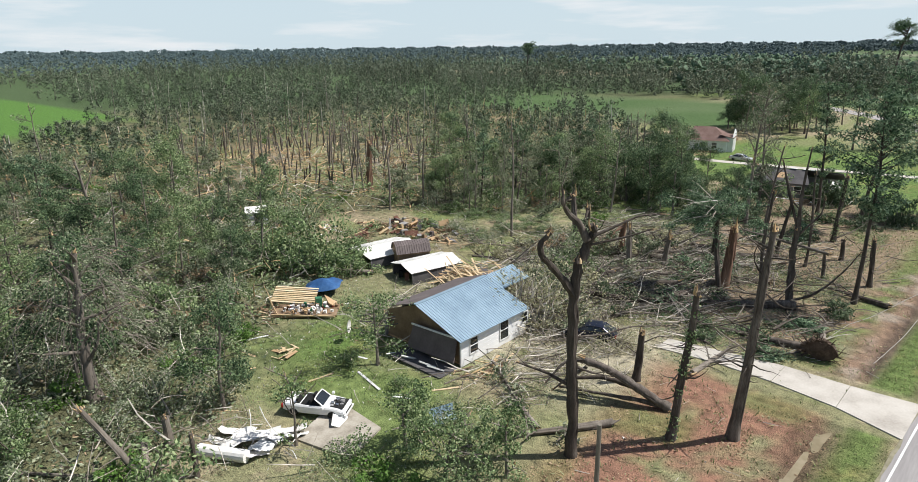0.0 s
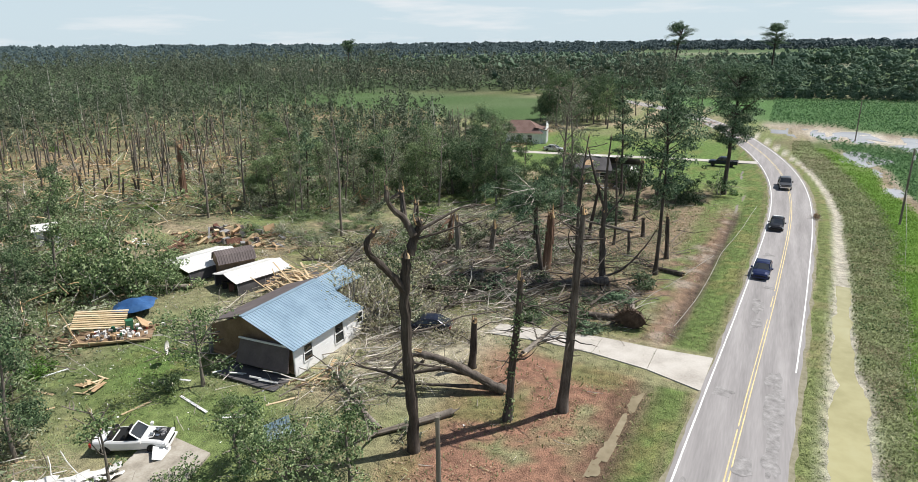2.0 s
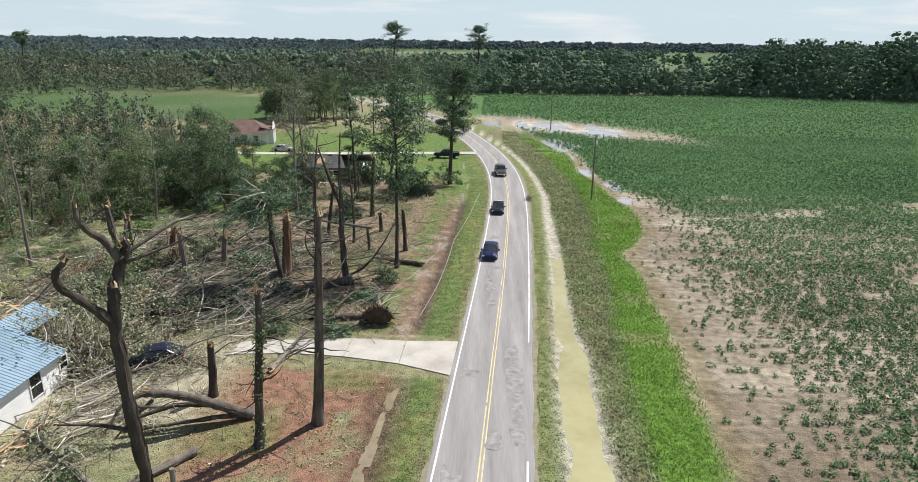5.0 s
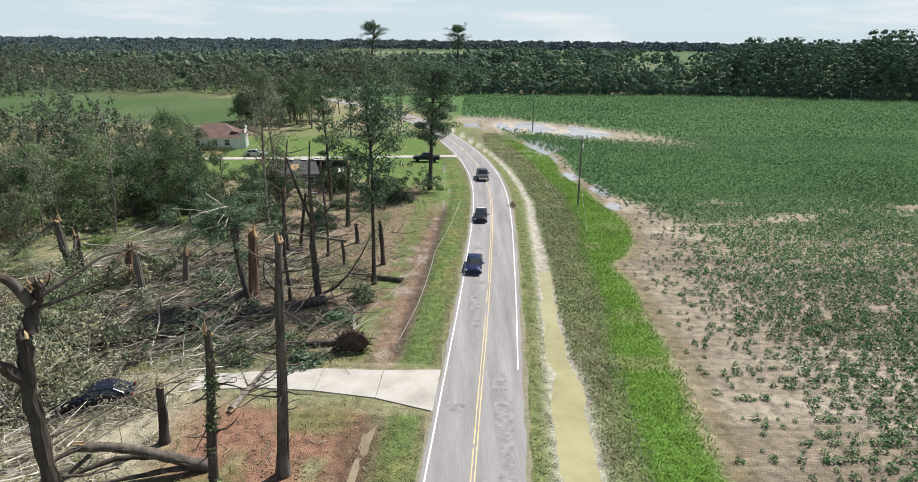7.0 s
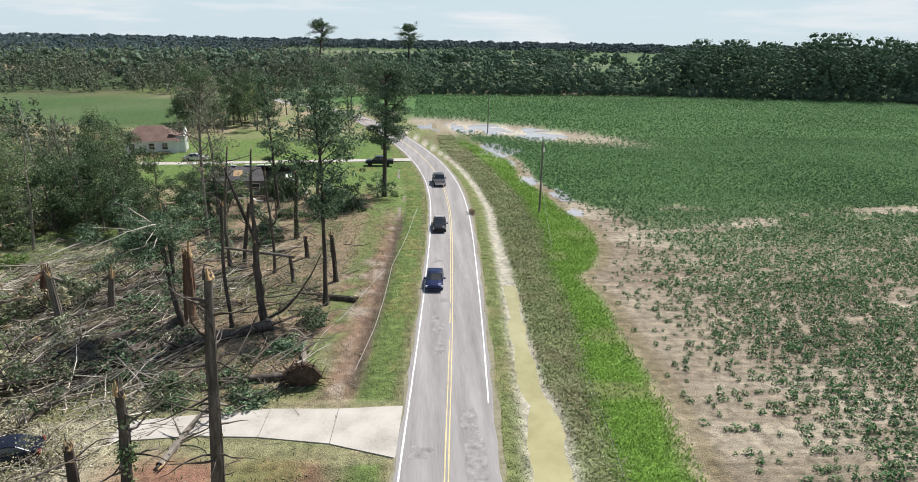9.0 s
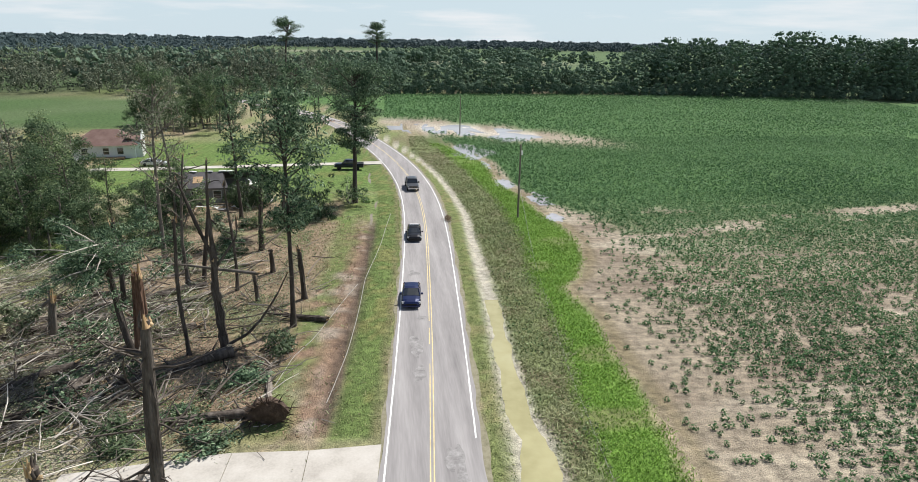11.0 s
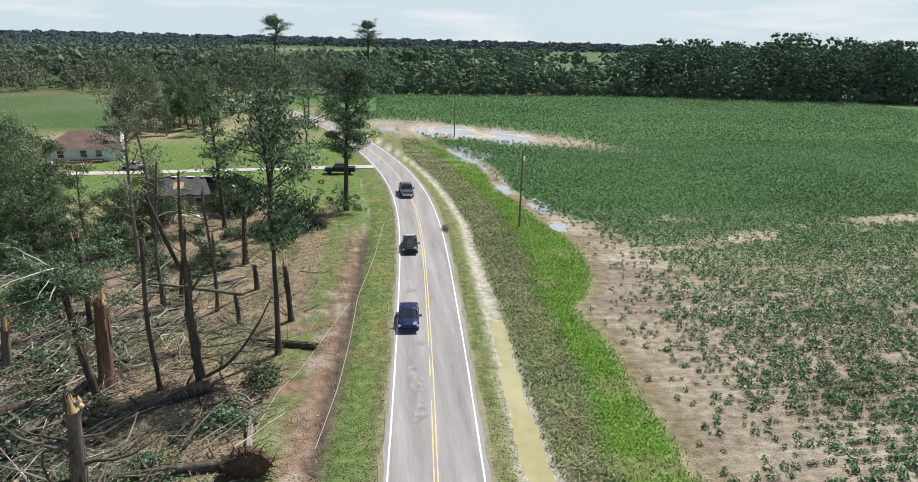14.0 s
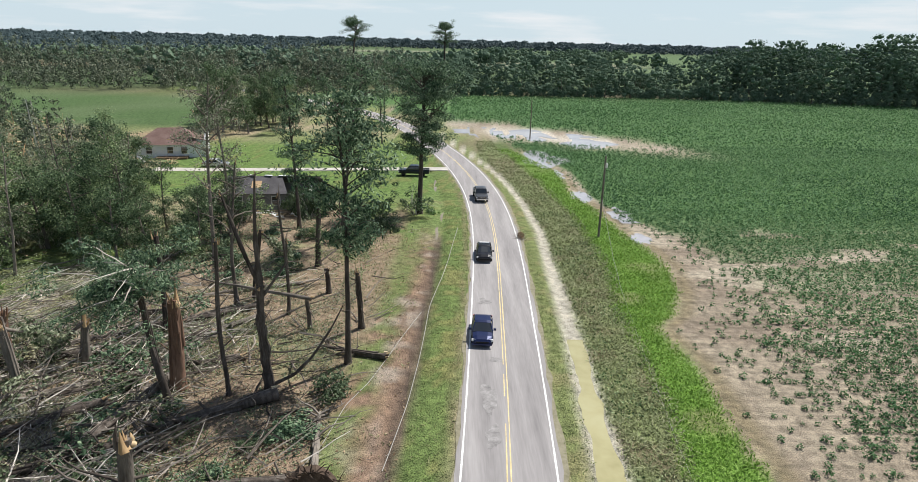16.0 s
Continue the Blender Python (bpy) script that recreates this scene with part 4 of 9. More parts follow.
def broad_tree(name, label, seed, h, r, reach, clumps, leaves_each, leaf, size, bark=None, limbs=7, bare=0.0, broken=0.0, low=0.35, lean=(0, 0), category="tree"):
    """A broadleaf: limbs, branches and leaf clumps at their ends; bare: the share of clumps that the wind has stripped."""
    rng = np.random.default_rng(seed)
    root = thing(name, pose(0, 0, 0), label, category)
    trunk, crown = Geo(), Geo()
    pts = wander((0, 0, -0.15), (lean[0], lean[1], 1), h * 0.86, 9, 0.045, rng)
    trunk.tube(pts, flare(h, r, r * 0.32, 9), 8)
    if broken:
        spikes(trunk, pts[-1], pts[-1] - pts[-2], r * 0.4, rng, 5, 0.8)
    ends = [pts[-1]]
    for i in range(limbs):
        t = low + (0.97 - low) * (i + rng.uniform(0, 0.8)) / limbs
        ln = reach * (1.15 - 0.55 * t) * rng.uniform(0.7, 1.2)
        b = wander(along(pts, t), outwards(i * 2.4 + rng.uniform(-0.5, 0.5), rng.uniform(0.25, 0.9)), ln, 6, 0.13, rng)
        trunk.tube(b, np.linspace(r * 0.34, 0.03, 7), 5, ends=False)
        if rng.uniform() < broken:
            spikes(trunk, b[-1], b[-1] - b[-2], 0.09, rng, 3, 0.7)
        ends.append(b[-1])
        for _ in range(3 if clumps < 1 else 2):
            s = along(b, rng.uniform(0.35, 0.95))
            q = wander(s, outwards(rng.uniform(0, 6.28), rng.uniform(-0.1, 0.9)), ln * rng.uniform(0.3, 0.6), 4, 0.2, rng)
            trunk.tube(q, np.linspace(0.05, 0.012, 5), 3, ends=False)
            ends += [q[-1], q[2]]
    ends = np.array(ends)
    for i in rng.integers(0, len(ends), clumps):
        if rng.uniform() < bare:
            continue
        c = ends[i] + rng.normal(size=3) * reach * 0.12
        n = int(leaves_each * rng.uniform(0.5, 1.4))
        crown.lump(c, reach * rng.uniform(0.2, 0.36), n, size * rng.uniform(0.7, 1.35, n), size * 0.58, rng)
    return tree_parts(root, trunk, bark or M_BARK_GREY, crown, leaf)


def snapped_tree(name, label, seed, h, r, stubs=4, lean=(0, 0), bark=None, tall=1.6, ivy=0, hang=0.0, category="broken tree", taper=0.72, arm=1.0):
    rng = np.random.default_rng(seed)
    root = thing(name, pose(0, 0, 0), label, category)
    trunk, crown = Geo(), Geo()
    pts = wander((0, 0, -0.15), (lean[0], lean[1], 1), h, 8, 0.03, rng)
    trunk.tube(pts, flare(h, r, r * taper, 8), 9)
    spikes(trunk, pts[-1], pts[-1] - pts[-2], r * 0.95, rng, 8, tall)
    for k in range(9):
        a = k * 0.7 + rng.uniform(0, 0.5)
        off = np.array([math.cos(a), math.sin(a), 0.0])
        lo_t, hi_t = rng.uniform(0.0, 0.7), rng.uniform(0.8, 1.0)
        line = np.array([along(pts, q) + off * r * (1.0 - (1 - taper) * q) * rng.uniform(0.80, 0.98) for q in np.linspace(lo_t, hi_t, 6)])
        line[-1] += (pts[-1] - pts[-2]) / np.linalg.norm(pts[-1] - pts[-2]) * rng.uniform(0.0, 0.5) * tall
        trunk.tube(line, np.linspace(r * 0.30, r * 0.12, 6) * rng.uniform(0.7, 1.3), 5)
    for _ in range(stubs):
        b = wander(along(pts, rng.uniform(0.3, 0.97)), outwards(rng.uniform(0, 6.28), rng.uniform(-0.4, 0.6)), rng.uniform(0.4, 2.6) * arm, 5, 0.2, rng)
        limb = Geo() if arm > 1 else trunk
        limb.tube(b, np.linspace(0.07, 0.012, 6), 4, ends=False)
        if arm > 1:
            part("branch", limb, [bark or M_BARK_PINE, M_SPLINTER], root, smooth=True)
    if hang:
        b = wander(along(pts, 0.97), outwards(rng.uniform(0, 6.28), -0.5), hang, 7, 0.08, rng, 0.05)
        trunk.tube(b, np.linspace(r * 0.5, 0.05, 8), 6)
        for s in np.linspace(0.35, 1, 6):
            crown.lump(along(b, s), 0.7, 60, 0.34, 0.17, rng)
    if ivy:
        for s in rng.uniform(0.0, 0.95, ivy):
            crown.lump(along(pts, s), r + 0.22, 26, 0.2, 0.14, rng, 1.3)
    return tree_parts(root, trunk, bark or M_BARK_PINE, crown, M_LEAF if ivy else M_LEAF_DRY)


def shrub(name, label, seed, h, reach, clumps, each, leaf, size=0.3, sticks=8):
    rng = np.random.default_rng(seed)
    root = thing(name, pose(0, 0, 0), label, "shrub")
    stems, crown = Geo(), Geo()
    for i in range(sticks):
        b = wander((rng.normal() * 0.2, rng.normal() * 0.2, -0.1), outwards(rng.uniform(0, 6.28), rng.uniform(0.5, 1.4)), h * rng.uniform(0.7, 1.25), 5, 0.18, rng)
        stems.tube(b, np.linspace(0.06, 0.012, 6), 4, ends=False)
        for _ in range(max(1, clumps // sticks)):
            c = along(b, rng.uniform(0.3, 1.0)) + rng.normal(size=3) * reach * 0.3
            c[2] = max(c[2], 0.25)
            crown.lump(c, reach * rng.uniform(0.25, 0.45), each, size * rng.uniform(0.7, 1.3, each), size * 0.58, rng)
    tagged(part("framework", stems, M_STICK, root), kind="stuff")
    part("foliage", crown, leaf, root)
    return root


def fallen_tree(name, label, seed, length, r, leafy, leaf, bark=None, spread=2.2, roots=False, limbs=12):
    """A felled trunk that lies along +x from its broken butt, with its limbs and what foliage is left."""
    rng = np.random.default_rng(seed)
    root = thing(name, pose(0, 0, 0), label, "fallen tree")
    trunk, crown = Geo(), Geo()
    pts = wander((0, 0, r * 0.9), (1, 0, 0.004), length, 10, 0.022, rng)
    pts[:, 2] = np.maximum(pts[:, 2], r * 0.55)
    trunk.tube(pts, np.linspace(r, r * 0.32, 11), 9)
    for k in range(7):
        a = k * 0.9 + rng.uniform(0, 0.5)
        ridge = np.array([along(pts, w) + np.array([0, math.cos(a), math.sin(a)]) * r * (1 - 0.68 * w) * rng.uniform(0.78, 0.95) for w in np.linspace(rng.uniform(0, 0.4), rng.uniform(0.6, 1.0), 7)])
        trunk.tube(ridge, np.linspace(r * 0.32, r * 0.10, 7) * rng.uniform(0.7, 1.3), 5)
    spikes(trunk, pts[0], (-1, 0, 0.15), r, rng, 9, 0.9)
    for i in range(limbs):
        t = rng.uniform(0.3, 1.0)
        way = outwards(rng.choice([-1, 1]) * rng.uniform(0.4, 1.3), rng.uniform(-0.05, 0.9))
        b = wander(along(pts, t), way, spread * rng.uniform(0.5, 1.5), 6, 0.14, rng, 0.02)
        b[:, 2] = np.maximum(b[:, 2], 0.05)
        trunk.tube(b, np.linspace(r * 0.38, 0.02, 7), 5, ends=False)
        for _ in range(3):
            q = wander(along(b, rng.uniform(0.3, 0.95)), outwards(rng.uniform(0, 6.28), rng.uniform(-0.1, 0.8)), spread * 0.55 * rng.uniform(0.5, 1.4), 4, 0.2, rng, 0.03)
            q[:, 2] = np.maximum(q[:, 2], 0.04)
            trunk.tube(q, np.linspace(0.04, 0.01, 5), 3, ends=False)
            if leafy and rng.uniform() < leafy:
                n = 24
                crown.lump(q[-1], 0.75, n, 0.38 * rng.uniform(0.7, 1.3, n), 0.18, rng, 0.6)
    part("trunk", trunk, [bark or M_BARK_GREY, M_SPLINTER], root, smooth=True)
    if crown.n:
        part("foliage", crown, leaf, root)
    return root


def drawn_tree(name, label, x, y, right, bark, seed, limbs, twigs, category="broken tree"):
    """A leafless tree with limbs of given shapes; each limb: radii and points of sideways reach and height."""
    rng = np.random.default_rng(seed)
    root = thing(name, pose(x, y, ground_z(x, y)), label, category)
    trunk = Geo()
    side, deep = np.array([right[0], right[1], 0.0]), np.array([-right[1], right[0], 0.0])
    for i, (r0, r1, pts) in enumerate(limbs):
        drift = np.cumsum(rng.normal(size=len(pts)) * (0.0 if i == 0 else 0.35))
        drift -= drift[0]
        p = np.array([side * a + deep * d + np.array([0, 0, h]) for (a, h), d in zip(pts, drift)])
        t = np.linspace(0, len(p) - 1, 4 * len(p))
        q = np.stack([np.interp(t, np.arange(len(p)), p[:, c]) for c in range(3)], 1)
        q[1:-1] = (q[:-2] + 2 * q[1:-1] + q[2:]) / 4 + rng.normal(size=(len(q) - 2, 3)) * r1 * 0.12
        rad = np.linspace(r0, r1, len(q)) * rng.uniform(0.86, 1.14, len(q))
        if i == 0 and pts[0][1] < 0:
            rad = rad + r0 * 0.5 * np.exp(-np.linspace(0, 6, len(q)) * 2)
        if i:
            trunk = Geo()
        trunk.tube(q, rad, 9)
        for k in range(7):
            a = k * 0.9 + rng.uniform(0, 0.5)
            off = (side * math.cos(a) + deep * math.sin(a)) * 0.86
            span = slice(int(len(q) * rng.uniform(0, 0.5)), int(len(q) * rng.uniform(0.6, 1)) + 1)
            if span.stop - span.start > 2:
                trunk.tube(q[span] + off * rad[span, None] + rng.normal(size=q[span].shape) * r1 * 0.08, rad[span] * rng.uniform(0.18, 0.34, span.stop - span.start)[: len(q[span])] if len(q[span]) == span.stop - span.start else rad[span] * 0.25, 5)
        spikes(trunk, q[-1], q[-1] - q[-2], r1 * 1.3, rng, 5, 0.5 + r1)
        for _ in range(max(1, twigs // len(limbs) + (i > 0))):
            s = along(q, rng.uniform(0.4, 1.0))
            b = wander(s, side * rng.normal() + deep * rng.normal() + np.array([0, 0, rng.uniform(-0.1, 0.6)]), rng.uniform(0.6, 2.2), 5, 0.25, rng)
            trunk.tube(b, np.linspace(0.04, 0.01, 6), 4, 0, False)
        part("limb" if i else "trunk", trunk, [bark, M_SPLINTER], root, smooth=True)
    return root


def open_view(y):
    """Trees of the woods stay left of this x, clear of the far houses."""
    return 2 - (y + 2) * 0.434 - 1.8


KEEP = []          # first copies of the kinds, moved to their own places below


CLEAR = ((-83, 39.6, 2.5), (-79.5, 38, 3.5), (-76, 36, 3.0), (-41.5, 25, 5.5), (-44, 17, 3.5))          # open spots: x, y, radius


def put(kind, x, y, turn=0.0, size=1.0, tall=1.0, z=None, tilt=0.0):
    """Another tree or bush of a kind, standing on the ground outside the clearings."""
    if any(math.hypot(x - a, y - b) < r for a, b, r in CLEAR):
        return None
    m = pose(x, y, ground_z(x, y) if z is None else z, tilt, 0, turn) @ Matrix.Diagonal((size, size, size * tall, 1))
    if kind not in KEEP:
        KEEP.append(kind)
        kind.matrix_basis = m
        return kind
    return copy_thing_clean(kind, m)


def copy_thing_clean(kind, m):
    was = kind.matrix_basis.copy()
    kind.matrix_basis = Matrix.Identity(4)
    ob = copy_thing(kind, m)
    kind.matrix_basis = was
    return ob


def own(ob, x, y, turn=0.0, z=None):
    ob.matrix_basis = pose(x, y, ground_z(x, y) if z is None else z, 0, 0, turn)
    return ob


# roadside grove: the trees that stand singly
own(pine_tree("pine_tree", "slender green pine with an airy drooping crown by the road", 11, 20.2, 0.24, 0.45, 4.0, 54, 60, (0.03, 0), 0.2), -7.84, 61.58)
own(pine_tree("pine_tree", "large dense dark pine beside the road", 12, 20.6, 0.40, 0.38, 5.4, 74, 120, (0.02, 0), 0.15), -4.6, 107.2)
own(shrub("shrub", "dark ivy and bushes round the foot of a pine", 121, 5.0, 2.0, 26, 60, M_LEAF_DARK, 0.26), -5.2, 106.4)
own(pine_tree("pine_tree", "tall pine with a thin green crown", 13, 21.5, 0.27, 0.42, 3.6, 46, 56, (0.02, 0), 0.3), -13.7, 94.4)
own(pine_tree("pine_tree", "tall dark pine with a narrow ragged crown", 14, 19.5, 0.25, 0.30, 2.6, 46, 52, (0.02, 0), 0.35), -20.2, 98.6)
own(snapped_tree("broken_tree", "thin tall trunk stripped bare but for short stubs", 17, 11.5, 0.17, 12, (0.03, 0), M_BARK_PINE, 0.9, taper=0.4), -14.7, 70.7)
own(broad_tree("bare_tree", "slender leaning trunk with thin bare limbs", 18, 16.0, 0.22, 4.2, 10, 26, M_LEAF_DRY, 0.24, M_BARK_GREY, 10, 0.3, 0.3, 0.45, (0.02, 0)), -20.1, 72.8)
own(broad_tree("bare_tree", "tall grey tree stripped of most leaves", 19, 23.0, 0.26, 4.6, 76, 42, M_LEAF_DRY, 0.21, M_BARK_GREY, 16, 0.25, 0.3, 0.4, (0.02, 0)), -25.4, 82.0)
own(broad_tree("bare_tree", "tall grey tree with a thin tattered crown", 20, 20.0, 0.25, 3.4, 52, 40, M_LEAF_DRY, 0.21, M_BARK_GREY, 12, 0.2, 0.3, 0.4), -27.0, 92.0)
drawn_tree("forked_tree", "dark forked trunk with snapped bare limbs", -12.75, 57.6, (1, 0), M_BARK_PINE, 21, (
    (0.34, 0.26, ((0, -0.15), (-0.25, 3), (-0.35, 5.5), (-0.2, 8.0))), (0.20, 0.06, ((-0.2, 7.8), (-0.3, 10.5), (-0.2, 13), (0.05, 15.8))), (0.17, 0.06, ((-0.25, 7.9), (-1.1, 10.5), (-1.9, 12.8), (-2.5, 14.4))),
    (0.12, 0.05, ((-0.1, 7.2), (0.9, 8.6), (1.6, 9.6), (1.7, 11.2))), (0.15, 0.04, ((0.2, 0.4), (1.8, 1.3), (3.2, 2.8), (4.4, 4.6), (5.4, 6.6)))), 9)
own(snapped_tree("broken_pine", "leaning broken pine with a mass of torn branches on top", 22, 9.6, 0.26, 6, (-0.10, -0.02), M_BARK_PINE, 1.6, 0, 3.0), -18.9, 55.2)
crown_extra = Geo()
rng = np.random.default_rng(230)
for _ in range(22):
    c = np.array([-0.9, -0.6, 10.0]) + rng.normal(size=3) * (2.2, 1.9, 1.0)
    crown_extra.lump(c, 1.0, 150, rng.uniform(0.20, 0.46, 150), 0.075, rng, 0.55)
torn = [o for o in scene.objects if o.name.startswith("broken_pine")][0]
bare_sticks = Geo()
for k in range(56):
    at = np.array([-0.8, -0.4, 9.4]) + rng.normal(size=3) * (0.7, 0.6, 0.5)
    way = np.array([rng.normal() - 0.5, rng.normal() * 0.8, rng.uniform(-0.5, 0.6)])
    b = wander(at, way, rng.uniform(1.6, 4.4), 6, 0.13, rng, 0.07)
    bare_sticks.tube(b, np.linspace(0.055, 0.012, 7), 4, 0, False)
    for q in (0.5, 0.75, 1.0):
        if k % 3:
            crown_extra.lump(along(b, q), 0.72, 74, rng.uniform(0.20, 0.46, 74), 0.075, rng, 0.5)
part("crown", crown_extra, M_NEEDLE, torn)
tagged(part("hanging_brush", bare_sticks, M_STICK, torn, "pale torn branches hanging from the crown"), kind="stuff")
own(snapped_tree("broken_tree", "thick reddish trunk stripped of bark and snapped off", 24, 7.0, 0.52, 5, (0.03, 0.02), M_BARK_RED, 1.6), -19.3, 57.4)
own(snapped_tree("broken_tree", "thin bare trunk snapped high up", 25, 11.6, 0.15, 8, (-0.03, 0), M_BARK_PINE, 0.8), -15.4, 56.6)
own(snapped_tree("broken_stump", "dark snapped pine trunk with jagged side splinters", 28, 5.4, 0.26, 5, (0, 0), M_BARK_PINE, 1.0), -7.65, 68.1)
own(snapped_tree("broken_stump", "low dark stump in the grass", 29, 2.8, 0.26, 1, (0, 0), M_BARK_PINE, 0.4), -12.0, 75.9)
own(snapped_tree("broken_tree", "ivy-clad dark trunk snapped at mid height", 30, 9.0, 0.3, 4, (0, 0), M_BARK_PINE, 0.8, 26), -14.7, 83.9)
own(snapped_tree("broken_tree", "dark trunk snapped above a broken fork", 31, 8.5, 0.24, 6, (0.04, 0), M_BARK_PINE, 1.2), -24.0, 66.5)
own(snapped_tree("broken_tree", "dark trunk with a hanging broken limb", 32, 7.2, 0.22, 6, (0.05, 0), M_BARK_PINE, 1.4, 0, 3.5), -18.8, 74.0)
own(snapped_tree("broken_tree", "splintered trunk with its torn top hanging down", 33, 5.5, 0.34, 4, (-0.05, 0.03), M_BARK_GREY, 2.4, 0, 5.0), -30.0, 56.5)
own(snapped_tree("broken_tree", "dark splintered trunk among tangled branches", 34, 6.5, 0.36, 5, (0.04, 0), M_BARK_PINE, 2.0, 0, 5.5), -36.5, 57.5)

# trees round the wrecked house
drawn_tree("gnarled_snag", "thick twisted trunk with torn-off limbs and no leaves", -16.0, 21.7, (0.73, 0.68), M_BARK_PINE, 41, (
    (0.33, 0.26, ((0.15, -0.15), (0.15, 3), (-0.05, 6), (-0.1, 9), (-0.1, 11.5), (0.1, 13.5))), (0.29, 0.21, ((0.35, 13.3), (0.6, 14.2), (0.95, 14.9), (0.8, 15.5))), (0.24, 0.08, ((0.6, 14.5), (0.1, 15.5), (-0.55, 16.1), (-0.95, 16.8), (-0.95, 17.6))),
    (0.25, 0.13, ((0.0, 11.0), (-0.8, 12.2), (-1.6, 13.2), (-2.25, 13.9), (-2.3, 14.6), (-1.7, 15.3))), (0.10, 0.03, ((0.9, 14.8), (2.2, 15.4), (3.5, 16.0), (4.9, 16.1))), (0.09, 0.03, ((0.8, 14.3), (2.0, 14.6), (3.1, 14.9), (4.3, 15.3))),
    (0.07, 0.03, ((0.1, 8.4), (1.8, 8.5), (3.6, 8.9), (5.6, 9.0))), (0.13, 0.05, ((0.0, 5.0), (-1.6, 5.9), (-3.4, 6.3))), (0.10, 0.04, ((0.0, 6.5), (1.2, 6.0), (2.6, 5.6)))), 12)
drawn_tree("bent_tree", "thick trunk torn and bent to the ground with a pale split", -13.6, 30.7, (-0.93, -0.36), M_BARK_PINE, 441, (
    (0.36, 0.26, ((-0.3, 0.2), (1.2, 0.9), (2.8, 1.9), (4.6, 2.7), (6.2, 3.0))), (0.26, 0.12, ((0.6, 0.5), (2.4, 1.2), (4.6, 1.5), (7.4, 1.0))), (0.22, 0.08, ((0.2, 0.3), (2.0, 0.4), (4.4, 0.5), (7.8, 0.4))), (0.2, 0.07, ((4.4, 2.4), (5.6, 3.0), (7.4, 2.7), (8.6, 1.2))), (0.14, 0.05, ((5.8, 2.4), (7.0, 1.6), (8.2, 0.3)))), 6)
own(snapped_tree("broken_pine", "tall straight dark pine trunk with bare side branches", 42, 15.0, 0.35, 30, (0.04, 0.05), M_BARK_PINE, 1.0, taper=0.5, arm=1.4), -8.7, 30.3)
own(snapped_tree("broken_tree", "shaggy vine-covered trunk with a splintered top", 43, 11.0, 0.29, 26, (0.08, 0.03), M_BARK_PINE, 1.3, 16, taper=0.62, arm=1.1), -11.8, 27.6)
own(snapped_tree("broken_stump", "snapped stump with a long splinter at its side", 44, 4.4, 0.30, 2, (0, 0), M_BARK_PINE, 0.9), -17.2, 33.3)
own(broad_tree("slim_tree", "bare slender grey trunk with a broken top", 45, 18.6, 0.19, 2.6, 6, 22, M_LEAF_DRY, 0.28, M_BARK_GREY, 6, 0.4, 0.6, 0.6), -49.2, 59.0)
own(broad_tree("leafy_tree", "half-toppled leafy tree in front of the house", 46, 7.4, 0.14, 3.0, 44, 50, M_LEAF, 0.21, M_BARK_GREY, 8, 0.12, 0.3, 0.2, (-0.06, 0.02)), -34.6, 21.6)
own(broad_tree("leafy_tree", "young leafy tree with a bent trunk", 47, 4.6, 0.13, 2.3, 36, 56, M_LEAF, 0.20, M_BARK_GREY, 7, 0.1, 0.2, 0.2, (0.1, 0.03)), -24.5, 15.2)
own(broad_tree("leafy_tree", "green leafy tree near the fallen trunks", 48, 4.8, 0.15, 2.7, 50, 64, M_LEAF, 0.19, M_BARK_GREY, 9, 0.05, 0.2, 0.15), -20.3, 14.6)
own(broad_tree("leafy_tree", "low green tree crowding the gnarled snag", 49, 4.4, 0.14, 2.5, 44, 64, M_LEAF, 0.19, M_BARK_GREY, 8, 0.05, 0.2, 0.15), -17.6, 17.2)
own(broad_tree("leafy_tree", "thin young tree with scattered leaves over a wrecked car", 50, 6.4, 0.10, 2.4, 20, 30, M_LEAF, 0.24, M_BARK_GREY, 8, 0.25, 0.4, 0.25), -30.2, 10.6)
weeper = own(broad_tree("weeping_tree", "grey weeping tree draped with stripped branches", 51, 13.5, 0.5, 4.4, 60, 60, M_LEAF_DRY, 0.18, M_BARK_GREY, 14, 0.2, 0.7, 0.25, (-0.04, 0), "broken tree"), -46.8, 3.9)
g = Geo()
q = np.random.default_rng(511)
for _ in range(240):
    a, rr, top = q.uniform(0, 2 * np.pi), 4.6 * q.uniform(0, 1) ** 0.6, q.uniform(3.5, 12.5)
    line = wander((rr * math.cos(a) - 0.3, rr * math.sin(a), top), (math.cos(a) * 0.5, math.sin(a) * 0.5, 0.1), q.uniform(1.2, 3.6), 5, 0.12, q, 0.38)
    line[:, 2] = np.maximum(line[:, 2], 0.1)
    g.tube(line, np.linspace(0.028, 0.008, 6), 3, 0, False)
tagged(part("hanging_brush", g, M_BARK_GREY, weeper, "grey bare hanging twigs"), kind="stuff")
own(snapped_tree("broken_stump", "orange splintered stump in dry brush", 52, 2.4, 0.3, 3, (0, 0), M_BARK_GREY, 1.6), -36.3, 4.9)
own(snapped_tree("broken_tree", "pale forked broken trunk leaning over brush", 53, 6.2, 0.22, 6, (-0.5, -0.42), M_BARK_GREY, 0.9), -34.4, 2.5)
own(snapped_tree("broken_tree", "short dark trunk beside torn metal sheets", 54, 3.2, 0.16, 1, (0, 0), M_BARK_PINE, 0.4), -32.2, 4.7)
